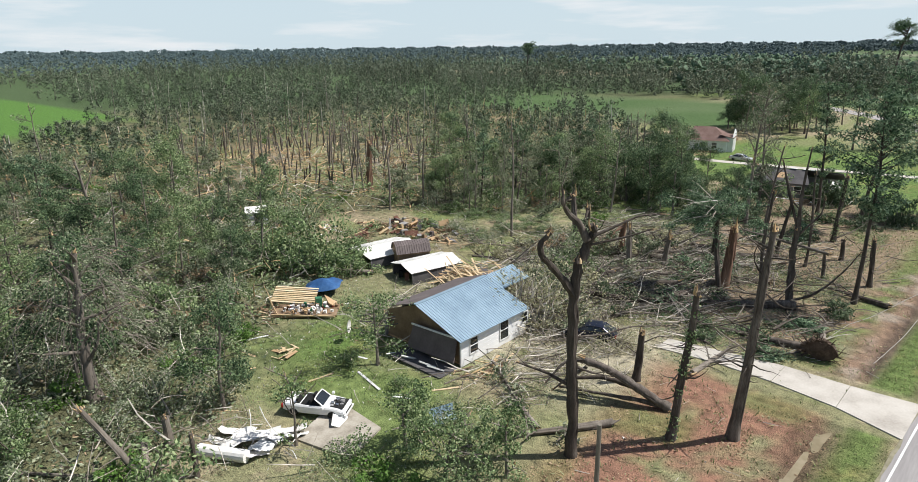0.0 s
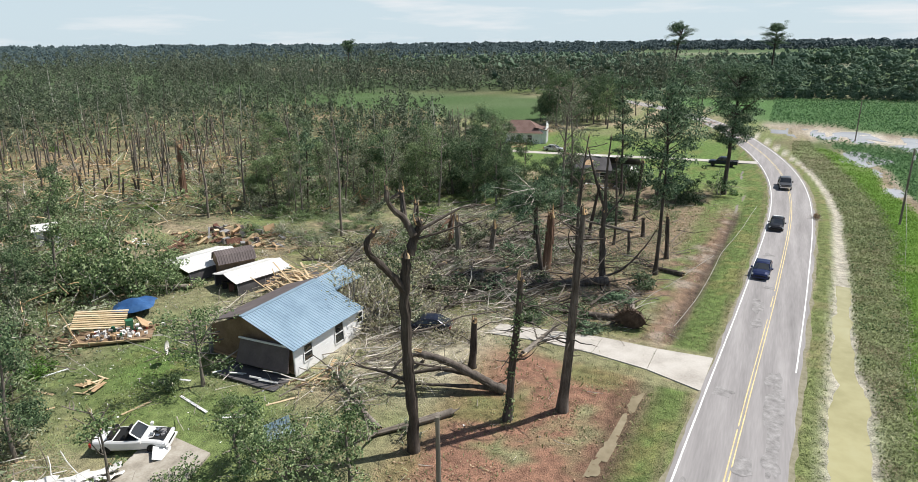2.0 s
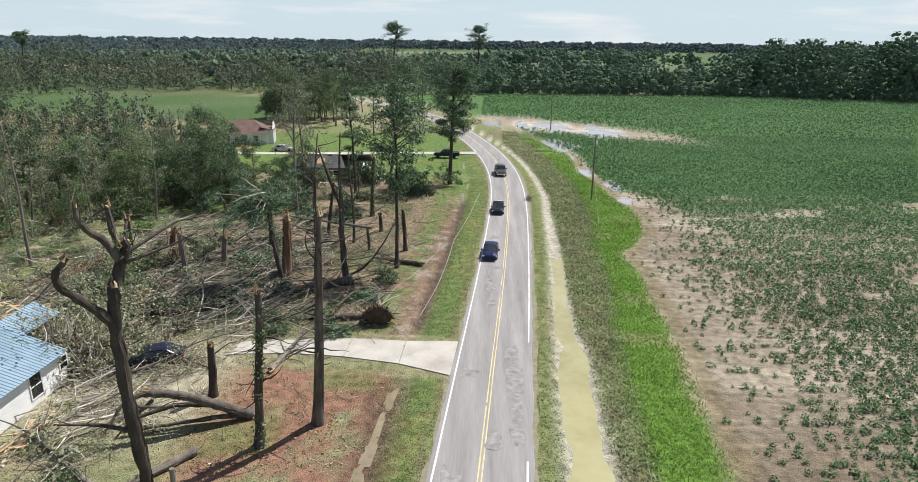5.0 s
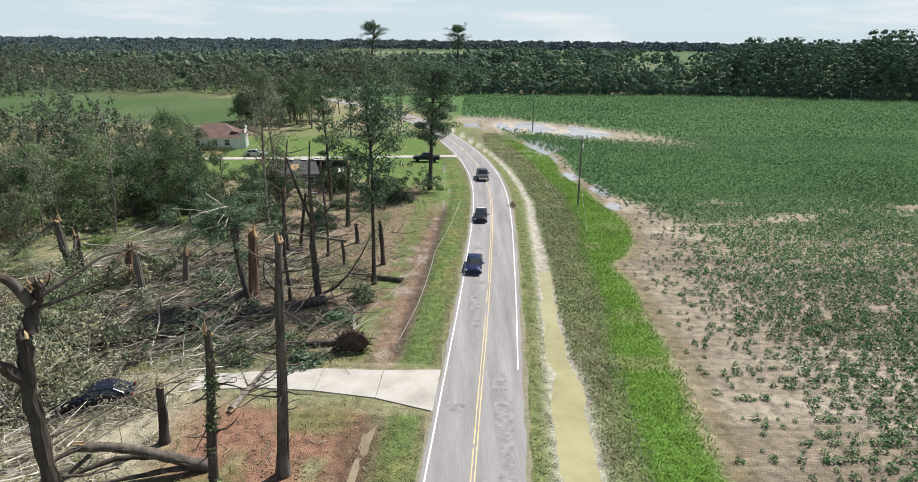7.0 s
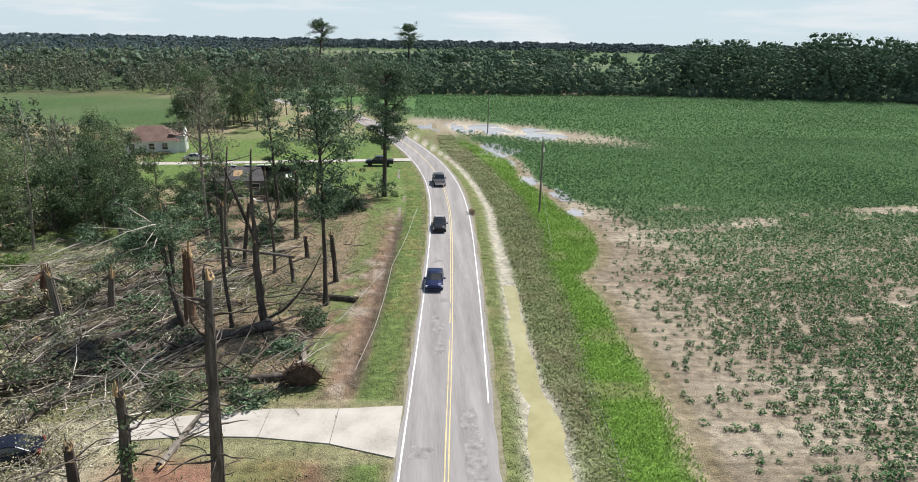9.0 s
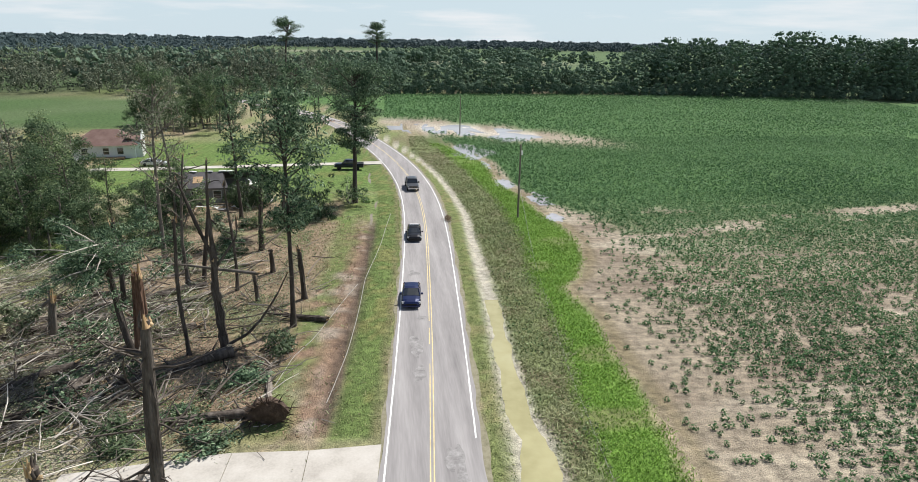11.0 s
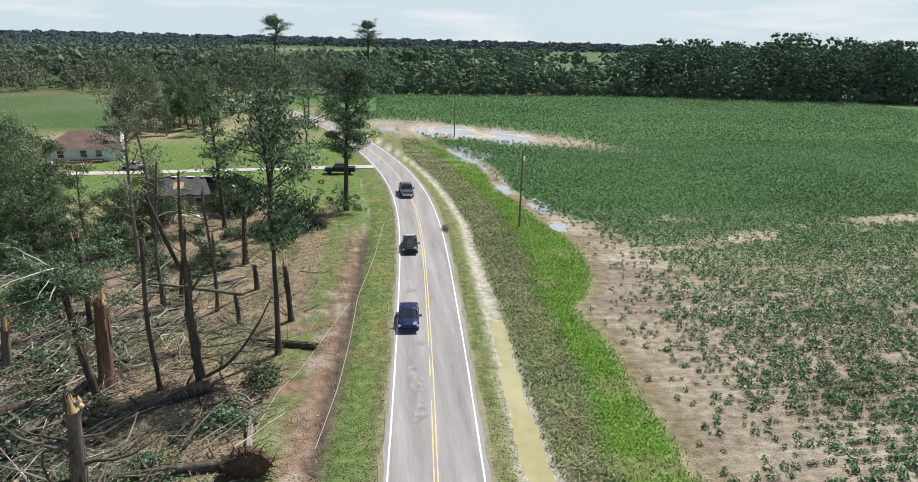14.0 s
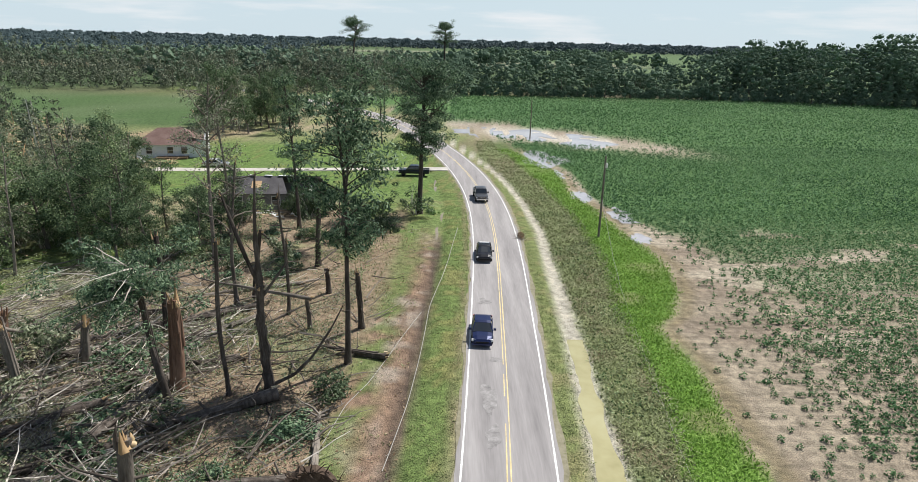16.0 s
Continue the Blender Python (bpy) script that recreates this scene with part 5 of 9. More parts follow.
own(broad_tree("dead_tree", "torn grey trunk with bare broken limbs", 55, 13.0, 0.36, 4.4, 10, 30, M_LEAF_DRY, 0.3, M_BARK_GREY, 8, 0.5, 0.9, 0.4, (0, 0), "broken tree"), -99.5, 22.6)
own(snapped_tree("broken_tree", "snapped trunk bent over like an elbow", 56, 4.8, 0.34, 1, (0, 0), M_BARK_PINE, 0.6, 0, 6.5), -83.0, 12.0)
own(snapped_tree("broken_tree", "thick torn trunk with a peeled flap of wood", 57, 9.0, 0.55, 3, (0, 0), M_BARK_RED, 2.6, 0, 3.0), -88.5, 66.5)

# kinds for the woods
KINDS = {
    "snap": [snapped_tree("snapped_pine", "pine trunk snapped off with a pale torn top", 100 + i, h, r, s, l, M_BARK_PINE if i % 2 else M_BARK_GREY, t) for i, (h, r, s, l, t) in enumerate(((7.0, 0.17, 5, (0, 0), 1.8), (5.2, 0.19, 3, (0.05, 0), 1.5), (8.6, 0.16, 7, (-0.04, 0.03), 2.0), (3.6, 0.2, 2, (0, 0.04), 1.4), (10.5, 0.17, 10, (0.03, -0.05), 1.2)))],
    "strip": [broad_tree("stripped_tree", "tall thin tree with sparse tattered leaves", 110 + i, h, 0.19, 3.0, c, 54, M_LEAF_DRY, 0.22, M_BARK_GREY, 7, b, 0.35, 0.35, l) for i, (h, c, b, l) in enumerate(((16.5, 34, 0.3, (0, 0)), (14.0, 46, 0.2, (0.05, 0)), (18.0, 28, 0.35, (-0.03, 0.03)), (12.5, 40, 0.15, (0.1, 0.05)), (15.5, 12, 0.3, (0.02, -0.06))))],
    "leaf": [broad_tree("leafy_tree", "leafy green tree at the woods' edge", 120 + i, h, 0.2, w, 70, 62, m, 0.26, M_BARK_GREY, 8, 0.08, 0.15, 0.18) for i, (h, w, m) in enumerate(((11.0, 3.8, M_LEAF), (9.0, 3.4, M_LEAF_DARK), (12.5, 3.9, M_LEAF), (8.0, 3.2, M_LEAF_DRY)))],
    "dark": [broad_tree("dark_tree", "dense dark green tree", 130 + i, h, 0.24, w, 84, 60, M_LEAF_DARK, 0.31, M_BARK_GREY, 9, 0.0, 0.0, 0.12) for i, (h, w) in enumerate(((15.0, 4.4), (12.5, 4.0), (17.0, 4.3)))],
    "pine": [pine_tree("woods_pine", "pine with a ragged green crown in the woods", 140 + i, h, 0.2, f, 2.3, 26, 36, (0, 0), 0.4) for i, (h, f) in enumerate(((16.0, 0.45), (18.5, 0.55), (14.0, 0.35)))],
    "bush": [shrub("shrub", "tangled leafy bush in storm litter", 150 + i, h, w, 18, 70, m, 0.24) for i, (h, w, m) in enumerate(((2.4, 2.0, M_LEAF), (3.2, 2.4, M_LEAF_DRY), (1.7, 1.8, M_LEAF_BRIGHT), (2.8, 2.2, M_LEAF), (2.0, 2.2, M_LEAF_DRY)))],
    "bough": [shrub("pine_bough", "torn dark green pine boughs heaped on the ground", 170 + i, 1.6, 2.0, 16, 60, (M_NEEDLE_GREY, M_NEEDLE)[i % 2], 0.30) for i in range(4)],
    "dry": [shrub("dry_brush_pile", "pile of pale dying leaves and stripped branches", 180 + i, 2.4, 2.3, 24, 16, M_LEAF_PALE, 0.20, 16) for i in range(3)],
    "down": [fallen_tree("fallen_tree", "felled tree lying in tangled brush", 160 + i, n, 0.22, f, m, M_BARK_GREY, 2.4) for i, (n, f, m) in enumerate(((11.0, 0.8, M_LEAF_DRY), (9.0, 0.9, M_LEAF), (13.0, 0.35, M_LEAF_DRY), (8.0, 0.7, M_LEAF_BROWN)))],
}
PAINTED = {"snap": "snapped pines of the broken stand", "strip": "storm-stripped trees of the woods", "leaf": "leafy trees of the woods", "dark": "dense dark trees", "pine": "pines of the woods", "bush": "bushes of the woods", "down": "felled trees of the woods", "bough": "torn pine boughs", "dry": "piles of stripped branches"}
for key, some in KINDS.items():
    for ob in some:
        tagged(ob, group=PAINTED[key])

rng = np.random.default_rng(77)


def choose(shares):
    keys = list(shares)
    p = np.array([shares[q] for q in keys], float)
    key = keys[rng.choice(len(keys), p=p / p.sum())]
    return KINDS[key][rng.integers(len(KINDS[key]))], key


def seen_side(x, y):
    """Inside the wide fan of land before the camera's path."""
    a = math.degrees(math.atan2(x - 2.0, y + 14.0))
    return -83 < a < 48


cell = 6.2
DISTANT = []          # places of the trees too far off to tell apart
for ix in range(-42, -5):
    for iy in range(-4, 34):
        x, y = (ix + rng.uniform(0.1, 0.9)) * cell, (iy + rng.uniform(0.1, 0.9)) * cell
        if x > min(woods_line(y) - 1, open_view(y) if y > 70 else 0) or not seen_side(x, y) or y > 203:
            continue
        far = math.hypot(x - 2, y + 8)
        stand = math.exp(-(((x + 126) / 34) ** 4 + ((y - 82) / 26) ** 4))
        screen = math.exp(-(((x + 92) / 16) ** 2 + ((y - 52) / 12) ** 2))
        green = math.exp(-(((x + 70) / 26) ** 2 + ((y - 120) / 42) ** 2))
        south = step01(-y, -42, -24) * (x > -85)
        if far > 142 and stand < 0.3:
            if rng.uniform() < 0.2 + 1.2 * float(vnoise(x, y, 20, 43)):
                if not (x < -212 - (y - 36) and 34 < y < 96):
                    DISTANT.append((x, y))
            continue
        if stand > 0.35:
            for _ in range(2):
                kind, key = choose({"snap": 6, "down": 0.7, "strip": 0.3})
                put(kind, x + rng.uniform(-3, 3), y + rng.uniform(-3, 3), rng.uniform(0, 360), rng.uniform(0.75, 1.05), rng.uniform(0.6, 1.1), tilt=rng.uniform(-7, 7))
            continue
        if screen > 0.4:
            put(KINDS["bush"][rng.integers(5)], x, y, rng.uniform(0, 360), rng.uniform(0.6, 1.1))
            continue
        shares = {"snap": 0.9, "strip": 0.8, "leaf": 1.5 + 3 * green, "pine": 0.3, "bush": 2.8 + 0.4 * green, "down": 0.8, "dark": 0.25 + 0.4 * green}
        if south:
            shares = {"snap": 0.25, "strip": 0.3, "leaf": 0.8, "bush": 4.0, "down": 1.5}
        kind, key = choose(shares)
        put(kind, x, y, rng.uniform(0, 360), rng.uniform(0.7, 1.1) * (0.8 if green > 0.5 and key == "strip" else 1), rng.uniform(0.85, 1.15), tilt=rng.uniform(-9, 9) if key in ("snap", "strip") else 0)

for i, (x, y) in enumerate(((-38, 90), (-41, 95), (-44, 99), (-47, 104), (-40, 102), (-44, 92), (-49, 110), (-50, 97), (-37, 84), (-42, 86), (-52, 104), (-47, 88))):
    put(KINDS[("dark", "strip", "dark")[i % 3]][(0, 2, 1)[i % 3]], min(x, open_view(y) + 1.0), y, 47 * i, 0.75 + 0.05 * (i % 4))
for i, (x, y) in enumerate(((-21.5, 106), (-18.5, 107), (-20.0, 104), (-13, 101), (-10, 98))):
    put(KINDS["bough"][i % 4], x, y, 77 * i, 1.3, 1.5)
# trees and bushes of the battered left edge
for i, (x, y, key, size) in enumerate(((-69, 14.5, "strip", 0.8), (-58, 6, "leaf", 0.8), (-64, 9, "dark", 0.6), (-72, 24, "leaf", 0.75), (-78, 30, "dark", 0.6), (-66, 20, "leaf", 0.7), (-61, 15, "bush", 1.3), (-74, 17, "leaf", 0.8), (-84, 24, "dark", 0.65), (-82, 38, "leaf", 0.8), (-75, 40, "bush", 1.4), (-90, 34, "strip", 0.8), (-56, 0, "leaf", 0.7), (-52, -3, "strip", 0.7), (-92, 46, "dark", 0.6), (-68, 33, "bush", 1.3), (-64, 26, "leaf", 0.6))):
    put(KINDS[key][i % 3], x, y, rng.uniform(0, 360), size)
# dark brush before the torn house
for i in range(18):
    x, y = rng.uniform(-34, -11), rng.uniform(76, 98)
    if across(x, y) < -15:
        put(KINDS["bough"][i % 4], x, y, rng.uniform(0, 360), rng.uniform(0.7, 1.3), rng.uniform(0.5, 1.0))
for i in range(16):
    x, y = rng.uniform(-25, -9), rng.uniform(44, 60)
    if across(x, y) < -13.5:
        put(KINDS["bough"][i % 4], x, y, rng.uniform(0, 360), rng.uniform(0.6, 1.1), rng.uniform(0.3, 0.6))
put(KINDS["bough"][0], -8.2, 56.8, 40, 1.0, 0.8)
for i, (x, y) in enumerate(((-22.5, 107), (-20, 109))):
    put(KINDS["bough"][i % 4], x, y, 50 * i, 1.2, 1.3)
for i in range(40):
    x, y = rng.uniform(-33, -18), rng.uniform(29, 60)
    if not (x < -27.5 and y < 34) and not (y > 38 and y < 45 and x > -20):
        put(KINDS["dry"][i % 3], x, y, rng.uniform(0, 360), rng.uniform(0.6, 1.0), rng.uniform(0.4, 0.8))
for i in range(16):
    x, y = rng.uniform(-60, -40), rng.uniform(44, 60)
    put(KINDS["dry"][i % 3], x, y, rng.uniform(0, 360), rng.uniform(0.5, 0.9), rng.uniform(0.3, 0.7))

# low green tangle behind the sheds
brush = np.random.default_rng(88)
for i in range(40):
    x, y = brush.uniform(-66, -34), brush.uniform(53, 68)
    put(KINDS["bush"][(0, 1, 3, 4)[i % 4]], x, y, brush.uniform(0, 360), brush.uniform(0.6, 1.0), brush.uniform(0.35, 0.6))

# the copse behind the far house, and trees past the road's bend
for i in range(30):
    x, y = rng.uniform(-69, -44), rng.uniform(184, 212)
    put(KINDS[("dark", "leaf", "dark", "strip")[i % 4]][rng.integers(3)], x, y, rng.uniform(0, 360), rng.uniform(0.85, 1.1), rng.uniform(0.95, 1.15))
for x, y in ((-24, 176), (-17, 172), (-30, 171), (-20, 205), (-32, 214), (-44, 226), (-56, 240), (-26, 198)):
    put(KINDS["pine"][rng.integers(3)], x, y, rng.uniform(0, 360), rng.uniform(0.85, 1.1))
for x, y in ((-9, 103), (-12, 106), (-17, 94), (-6.5, 109), (-2.8, 107.5), (-36, 96)):
    put(KINDS["bush"][rng.integers(5)], x, y, rng.uniform(0, 360), rng.uniform(0.5, 0.8))
for i, (x, y, k2) in enumerate(((-34, 96, "leaf"), (-41, 99, "leaf"), (-46, 92, "leaf"), (-49, 84, "dark"), (-47, 104, "leaf"), (-36, 88, "bush"), (-56, 92, "leaf"), (-62, 84, "dark"), (-52, 72, "bush"), (-44, 73, "bush"), (-58, 68, "leaf"), (-66, 72, "leaf"), (-72, 66, "leaf"), (-38, 106, "dark"), (-42, 110, "leaf"), (-46, 114, "dark"), (-50, 118, "leaf"), (-37, 93, "dark"), (-42, 94, "leaf"), (-52, 98, "dark"), (-57, 104, "leaf"), (-60, 112, "dark"), (-55, 124, "leaf"), (-61, 130, "leaf"), (-40, 86, "leaf"), (-45, 79, "leaf"), (-36, 100, "bush"), (-39, 114, "bush"), (-35, 84, "bush"))):
    k2 = "strip" if i % 3 == 1 and k2 != "bush" else "leaf" if k2 == "dark" and i % 2 else k2
    put(KINDS[k2][rng.integers(3)], min(x, open_view(y) + (2 if k2 == 'bush' else 0)), y, rng.uniform(0, 360), rng.uniform(0.75, 1.0) if i % 2 else rng.uniform(0.45, 0.65))

own(snapped_tree("broken_stump", "short snapped trunk propping a fallen pole", 58, 3.3, 0.2, 2, (0, 0), M_BARK_PINE, 0.6), -12.1, 67.8)
own(snapped_tree("broken_tree", "thick shattered trunk with peeled wood hanging", 59, 4.5, 0.4, 4, (0.05, 0), M_BARK_RED, 2.4, 0, 5.0), -33.0, 60.0)
own(snapped_tree("broken_tree", "shattered leaning trunk in tangled brush", 60, 6.0, 0.42, 5, (-0.2, 0.05), M_BARK_PINE, 2.0, 0, 6.0), -42.0, 64.5)
own(snapped_tree("broken_tree", "splintered trunk with a torn side limb", 61, 4.0, 0.34, 3, (0.1, 0.05), M_BARK_GREY, 2.2, 0, 4.0), -27.5, 60.5)
for i in range(30):
    x, y = -45 + 37 * rng.uniform(), 45 + 40 * rng.uniform()
    if across(x, y) < -13 and x < -22 and i % 2:
        put(KINDS["bush"][(0, 1, 3, 4)[i % 4]], x, y, rng.uniform(0, 360), rng.uniform(0.6, 0.9), 0.38)

# brush and young trees of the near woods
for i in range(64):
    x, y = rng.uniform(-92, -38), rng.uniform(-12, 44)
    if x < float(woods_line(y)) + 4 and seen_side(x, y):
        put(KINDS["bush"][(0, 1, 4, 1, 3, 4)[i % 6]], x, y, rng.uniform(0, 360), rng.uniform(0.6, 1.5), rng.uniform(0.7, 1.3))
        if i % 5 == 0:
            put(KINDS[("leaf", "strip", "dark")[i % 3]][i % 3], x + 2, y - 1, rng.uniform(0, 360), rng.uniform(0.45, 0.8))

# thicket between the grove and the lawn of the torn house
for i in range(20):
    x, y = rng.uniform(-44, -27), rng.uniform(80, 101)
    put(KINDS[("bush", "dark", "bush", "dark")[i % 4]][(0, 1, 3, 2)[i % 4]], x, y, rng.uniform(0, 360), rng.uniform(0.45, 0.65) if i % 2 else rng.uniform(0.8, 1.3))

# thickets under and between the trees at the woods' edge
for i in range(70):
    y = rng.uniform(62, 128)
    x = min(float(woods_line(y)), open_view(y)) - rng.uniform(-2, 20)
    put(KINDS["bush"][(1, 0, 3, 4, 3)[i % 5]], x, y, rng.uniform(0, 360), rng.uniform(0.7, 1.4))
for i in range(26):
    y = rng.uniform(64, 112)
    x = min(float(woods_line(y)), open_view(y)) - rng.uniform(0, 12)
    put(KINDS[("leaf", "strip", "strip", "leaf", "strip")[i % 5]][i % 3], x, y, rng.uniform(0, 360), rng.uniform(0.5, 0.95))

for some in KINDS.values():
    for ob in some:
        if ob not in KEEP:
            for o in (*ob.children_recursive, ob):
                bpy.data.objects.remove(o)


# ---- far woods ----
def far_trees(spots, heights, leaf_size, leaf_count, rng, thin=0.0, width=0.42, trunks=True, clumps=32):
    """Many distant trees joined: a stem each and a crown of loose leaf clusters."""
    g = Geo()
    for (x, y), h in zip(spots, heights):
        z = ground_z(x, y)
        if trunks and (not thin or rng.uniform() < 0.16):
            g.tube([(x, y, z - 0.2), (x + rng.normal() * (0.12 * h if thin else 0.4), y, z + h * (0.55 if not thin else rng.uniform(0.75, 1.12)))], [0.2, 0.07], 4, 1, False)
        n = int(leaf_count * rng.uniform(0.7, 1.3) * max(1.0, h / 17))
        r = h * width * rng.uniform(0.75, 1.2)
        if thin:
            k = max(9, n // 13)
            t = rng.uniform(0.06, 1.0, k) ** 1.15
            a = rng.uniform(0, 2 * np.pi, k)
            rad = r * (0.18 + 1.05 * (1 - t) ** 0.75) * rng.uniform(0.15, 1.0, k)
            lx, ly = rng.normal(size=2) * 0.09 * h
            c = np.c_[x + rad * np.cos(a) + lx * t, y + rad * np.sin(a) + ly * t, z + h * (0.03 + 0.97 * t)]
            way = rng.normal(size=(k * 13, 3))
            way /= np.linalg.norm(way, axis=1, keepdims=True)
            g.cards(np.repeat(c, 13, 0) + way * leaf_size * rng.uniform(0.3, 1.1, (k * 13, 1)), leaf_size * rng.uniform(0.4, 1.0, k * 13), leaf_size * 0.42, rng, facing=way + (0, 0, 0.5), loose=0.3)
            continue
        some = clumps if clumps < 20 else max(12, int(clumps * (h / 15) ** 1.7))
        for q in range(some):
            t = rng.uniform(0, 1) ** 0.8
            a, out = rng.uniform(0, 2 * np.pi), rng.uniform(0.2, 1.0) * r * (0.35 + 0.8 * math.sin(math.pi * (0.18 + 0.76 * t)))
            size = r * rng.uniform(0.13, 0.27) * (32 / clumps) ** 0.35 if clumps < 20 else rng.uniform(0.55, 1.15)
            g.clump((x + out * math.cos(a), y + out * math.sin(a), z + h * (0.10 + 0.82 * t)), size, size * rng.uniform(0.7, 1.0), rng)
        k = n // 2
        t = rng.uniform(0, 1, k) ** 0.7
        a, out = rng.uniform(0, 2 * np.pi, k), r * (0.35 + 0.8 * np.sin(np.pi * (0.18 + 0.76 * t))) * rng.uniform(0.6, 1.03, k)
        g.cards(np.c_[x + out * np.cos(a), y + out * np.sin(a), z + h * (0.08 + 0.86 * t)], leaf_size * 0.8 * rng.uniform(0.6, 1.3, k), leaf_size * 0.5, rng, facing=np.c_[np.cos(a), np.sin(a), np.full(k, 0.8)], loose=0.3)
    return g


rng = np.random.default_rng(301)
spots, heights = [], []
for x in np.arange(-20, 400, 7.2):
    for row in range(4):
        xx, yy = x + rng.uniform(-2.6, 2.6), float(field_far(x)) + 4 + row * 9 + rng.uniform(-3.5, 3.5)
        if rng.uniform() < (0.05, 0.05, 0.15, 0.2)[row]:
            continue
        spots.append((xx, yy))
        clump = 0.78 + 0.45 * float(vnoise(xx, 0, 26, 36))
        heights.append(np.interp(x, [-20, 90, 125, 148, 330], [14.5, 15, 18, 26, 28]) * clump * (0.6 if row == 0 and rng.uniform() < 0.6 else 1) * rng.uniform(0.8, 1.22))
for x in np.arange(-20, 400, 2.6):
    spots.append((x + rng.uniform(-1, 1), float(field_far(x)) + 2.0 + rng.uniform(-1.2, 1.6)))
    heights.append(rng.uniform(3.0, 7.5))
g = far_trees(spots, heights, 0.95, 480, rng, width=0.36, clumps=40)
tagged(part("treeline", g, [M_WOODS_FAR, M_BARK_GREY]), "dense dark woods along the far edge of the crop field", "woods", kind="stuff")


def filled(x0, x1, y0, y1, room, low, high):
    """Scattered places with about the given room for each tree, as seen from the path."""
    n = int((x1 - x0) * (y1 - y0) / room)
    for a, b in zip(rng.uniform(x0, x1, n), rng.uniform(y0, y1, n)):
        if -82 < math.degrees(math.atan2(a - 2, b + 8)):
            spots.append((a, b))
            heights.append(min(high * 1.12, rng.uniform(low, high) * (0.6 if rng.uniform() < 0.25 else 1.35 if rng.uniform() < 0.1 else 1.0) * (0.65 + 0.7 * float(vnoise(a, b, 30, 39)))))


spots, heights = list(DISTANT), [min(rng.uniform(4, 14) * (0.5 + 0.95 * float(vnoise(a, b, 24, 39))), 5.0 if a < -110 and 4 < b < 66 else 20.0) for a, b in DISTANT]
filled(-460, -205, 106, 200, 60, 6, 13)
filled(-262, -205, -30, 31, 55, 4, 7)
filled(-470, -190, 195, 304, 95, 6, 14)
pick = rng.uniform(0, 1, len(spots)) < 0.5
for flag, mat, label in ((True, M_WOODS_BROKEN, "storm-torn grey-green woods of thin leaning trees"), (False, M_WOODS_GREEN, "battered olive green woods")):
    g = far_trees([q for q, k in zip(spots, pick) if k == flag], [q for q, k in zip(heights, pick) if k == flag], 0.80, 210, rng, thin=1.0, width=0.34)
    tagged(part("storm_torn_woods", g, [mat, M_STICK]), label, "woods", kind="stuff")
spots, heights = [], []
filled(-430, -12, 306, 372, 44, 12, 20)
filled(-470, -14, 372, 500, 130, 12, 21)
filled(-760, -470, 130, 480, 170, 12, 20)
filled(-1150, -420, 480, 900, 600, 12, 20)
g = far_trees(spots, heights, 1.4, 70, rng, thin=1.0, width=0.32)
tagged(part("broken_woods", g, [M_WOODS_BROKEN, M_BARK_GREY]), "storm-thinned grey-green woods beyond the left field", "woods", kind="stuff")

spots, heights = [], []
for x0, x1, y0, y1, n in ((-160, 10, 350, 480, 150), (-420, -150, 470, 500, 50), (-260, -90, 520, 640, 110), (60, 120, 1330, 1370, 30), (230, 330, 1260, 1300, 40), (330, 520, 900, 960, 60), (150, 240, 760, 780, 30), (240, 430, 330, 420, 90), (-60, 150, 560, 590, 80), (-30, 170, 800, 830, 70), (20, 230, 1050, 1090, 70)):
    for _ in range(n):
        spots.append((rng.uniform(x0, x1), rng.uniform(y0, y1)))
        heights.append(rng.uniform(10, 18))
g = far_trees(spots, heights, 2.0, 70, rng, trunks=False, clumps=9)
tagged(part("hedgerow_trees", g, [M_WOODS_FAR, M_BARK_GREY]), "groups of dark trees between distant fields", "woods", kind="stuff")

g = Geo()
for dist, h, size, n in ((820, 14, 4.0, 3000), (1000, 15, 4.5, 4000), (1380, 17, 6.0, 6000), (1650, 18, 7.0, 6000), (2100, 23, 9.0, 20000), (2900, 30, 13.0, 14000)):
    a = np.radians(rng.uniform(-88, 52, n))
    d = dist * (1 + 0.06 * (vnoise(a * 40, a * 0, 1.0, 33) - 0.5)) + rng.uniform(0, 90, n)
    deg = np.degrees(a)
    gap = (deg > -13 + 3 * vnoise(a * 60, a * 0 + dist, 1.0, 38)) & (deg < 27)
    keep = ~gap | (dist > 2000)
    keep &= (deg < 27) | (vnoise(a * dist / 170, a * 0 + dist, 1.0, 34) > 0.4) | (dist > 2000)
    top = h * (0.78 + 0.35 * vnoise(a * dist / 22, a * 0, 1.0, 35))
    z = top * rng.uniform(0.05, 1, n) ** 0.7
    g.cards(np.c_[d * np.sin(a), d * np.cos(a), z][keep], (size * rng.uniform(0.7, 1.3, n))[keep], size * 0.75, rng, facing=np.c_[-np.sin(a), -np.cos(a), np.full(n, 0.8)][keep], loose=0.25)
tagged(part("horizon_woods", g, M_WOODS_HAZY), "woods along the horizon, tinted blue-green for haze", "woods", kind="stuff")

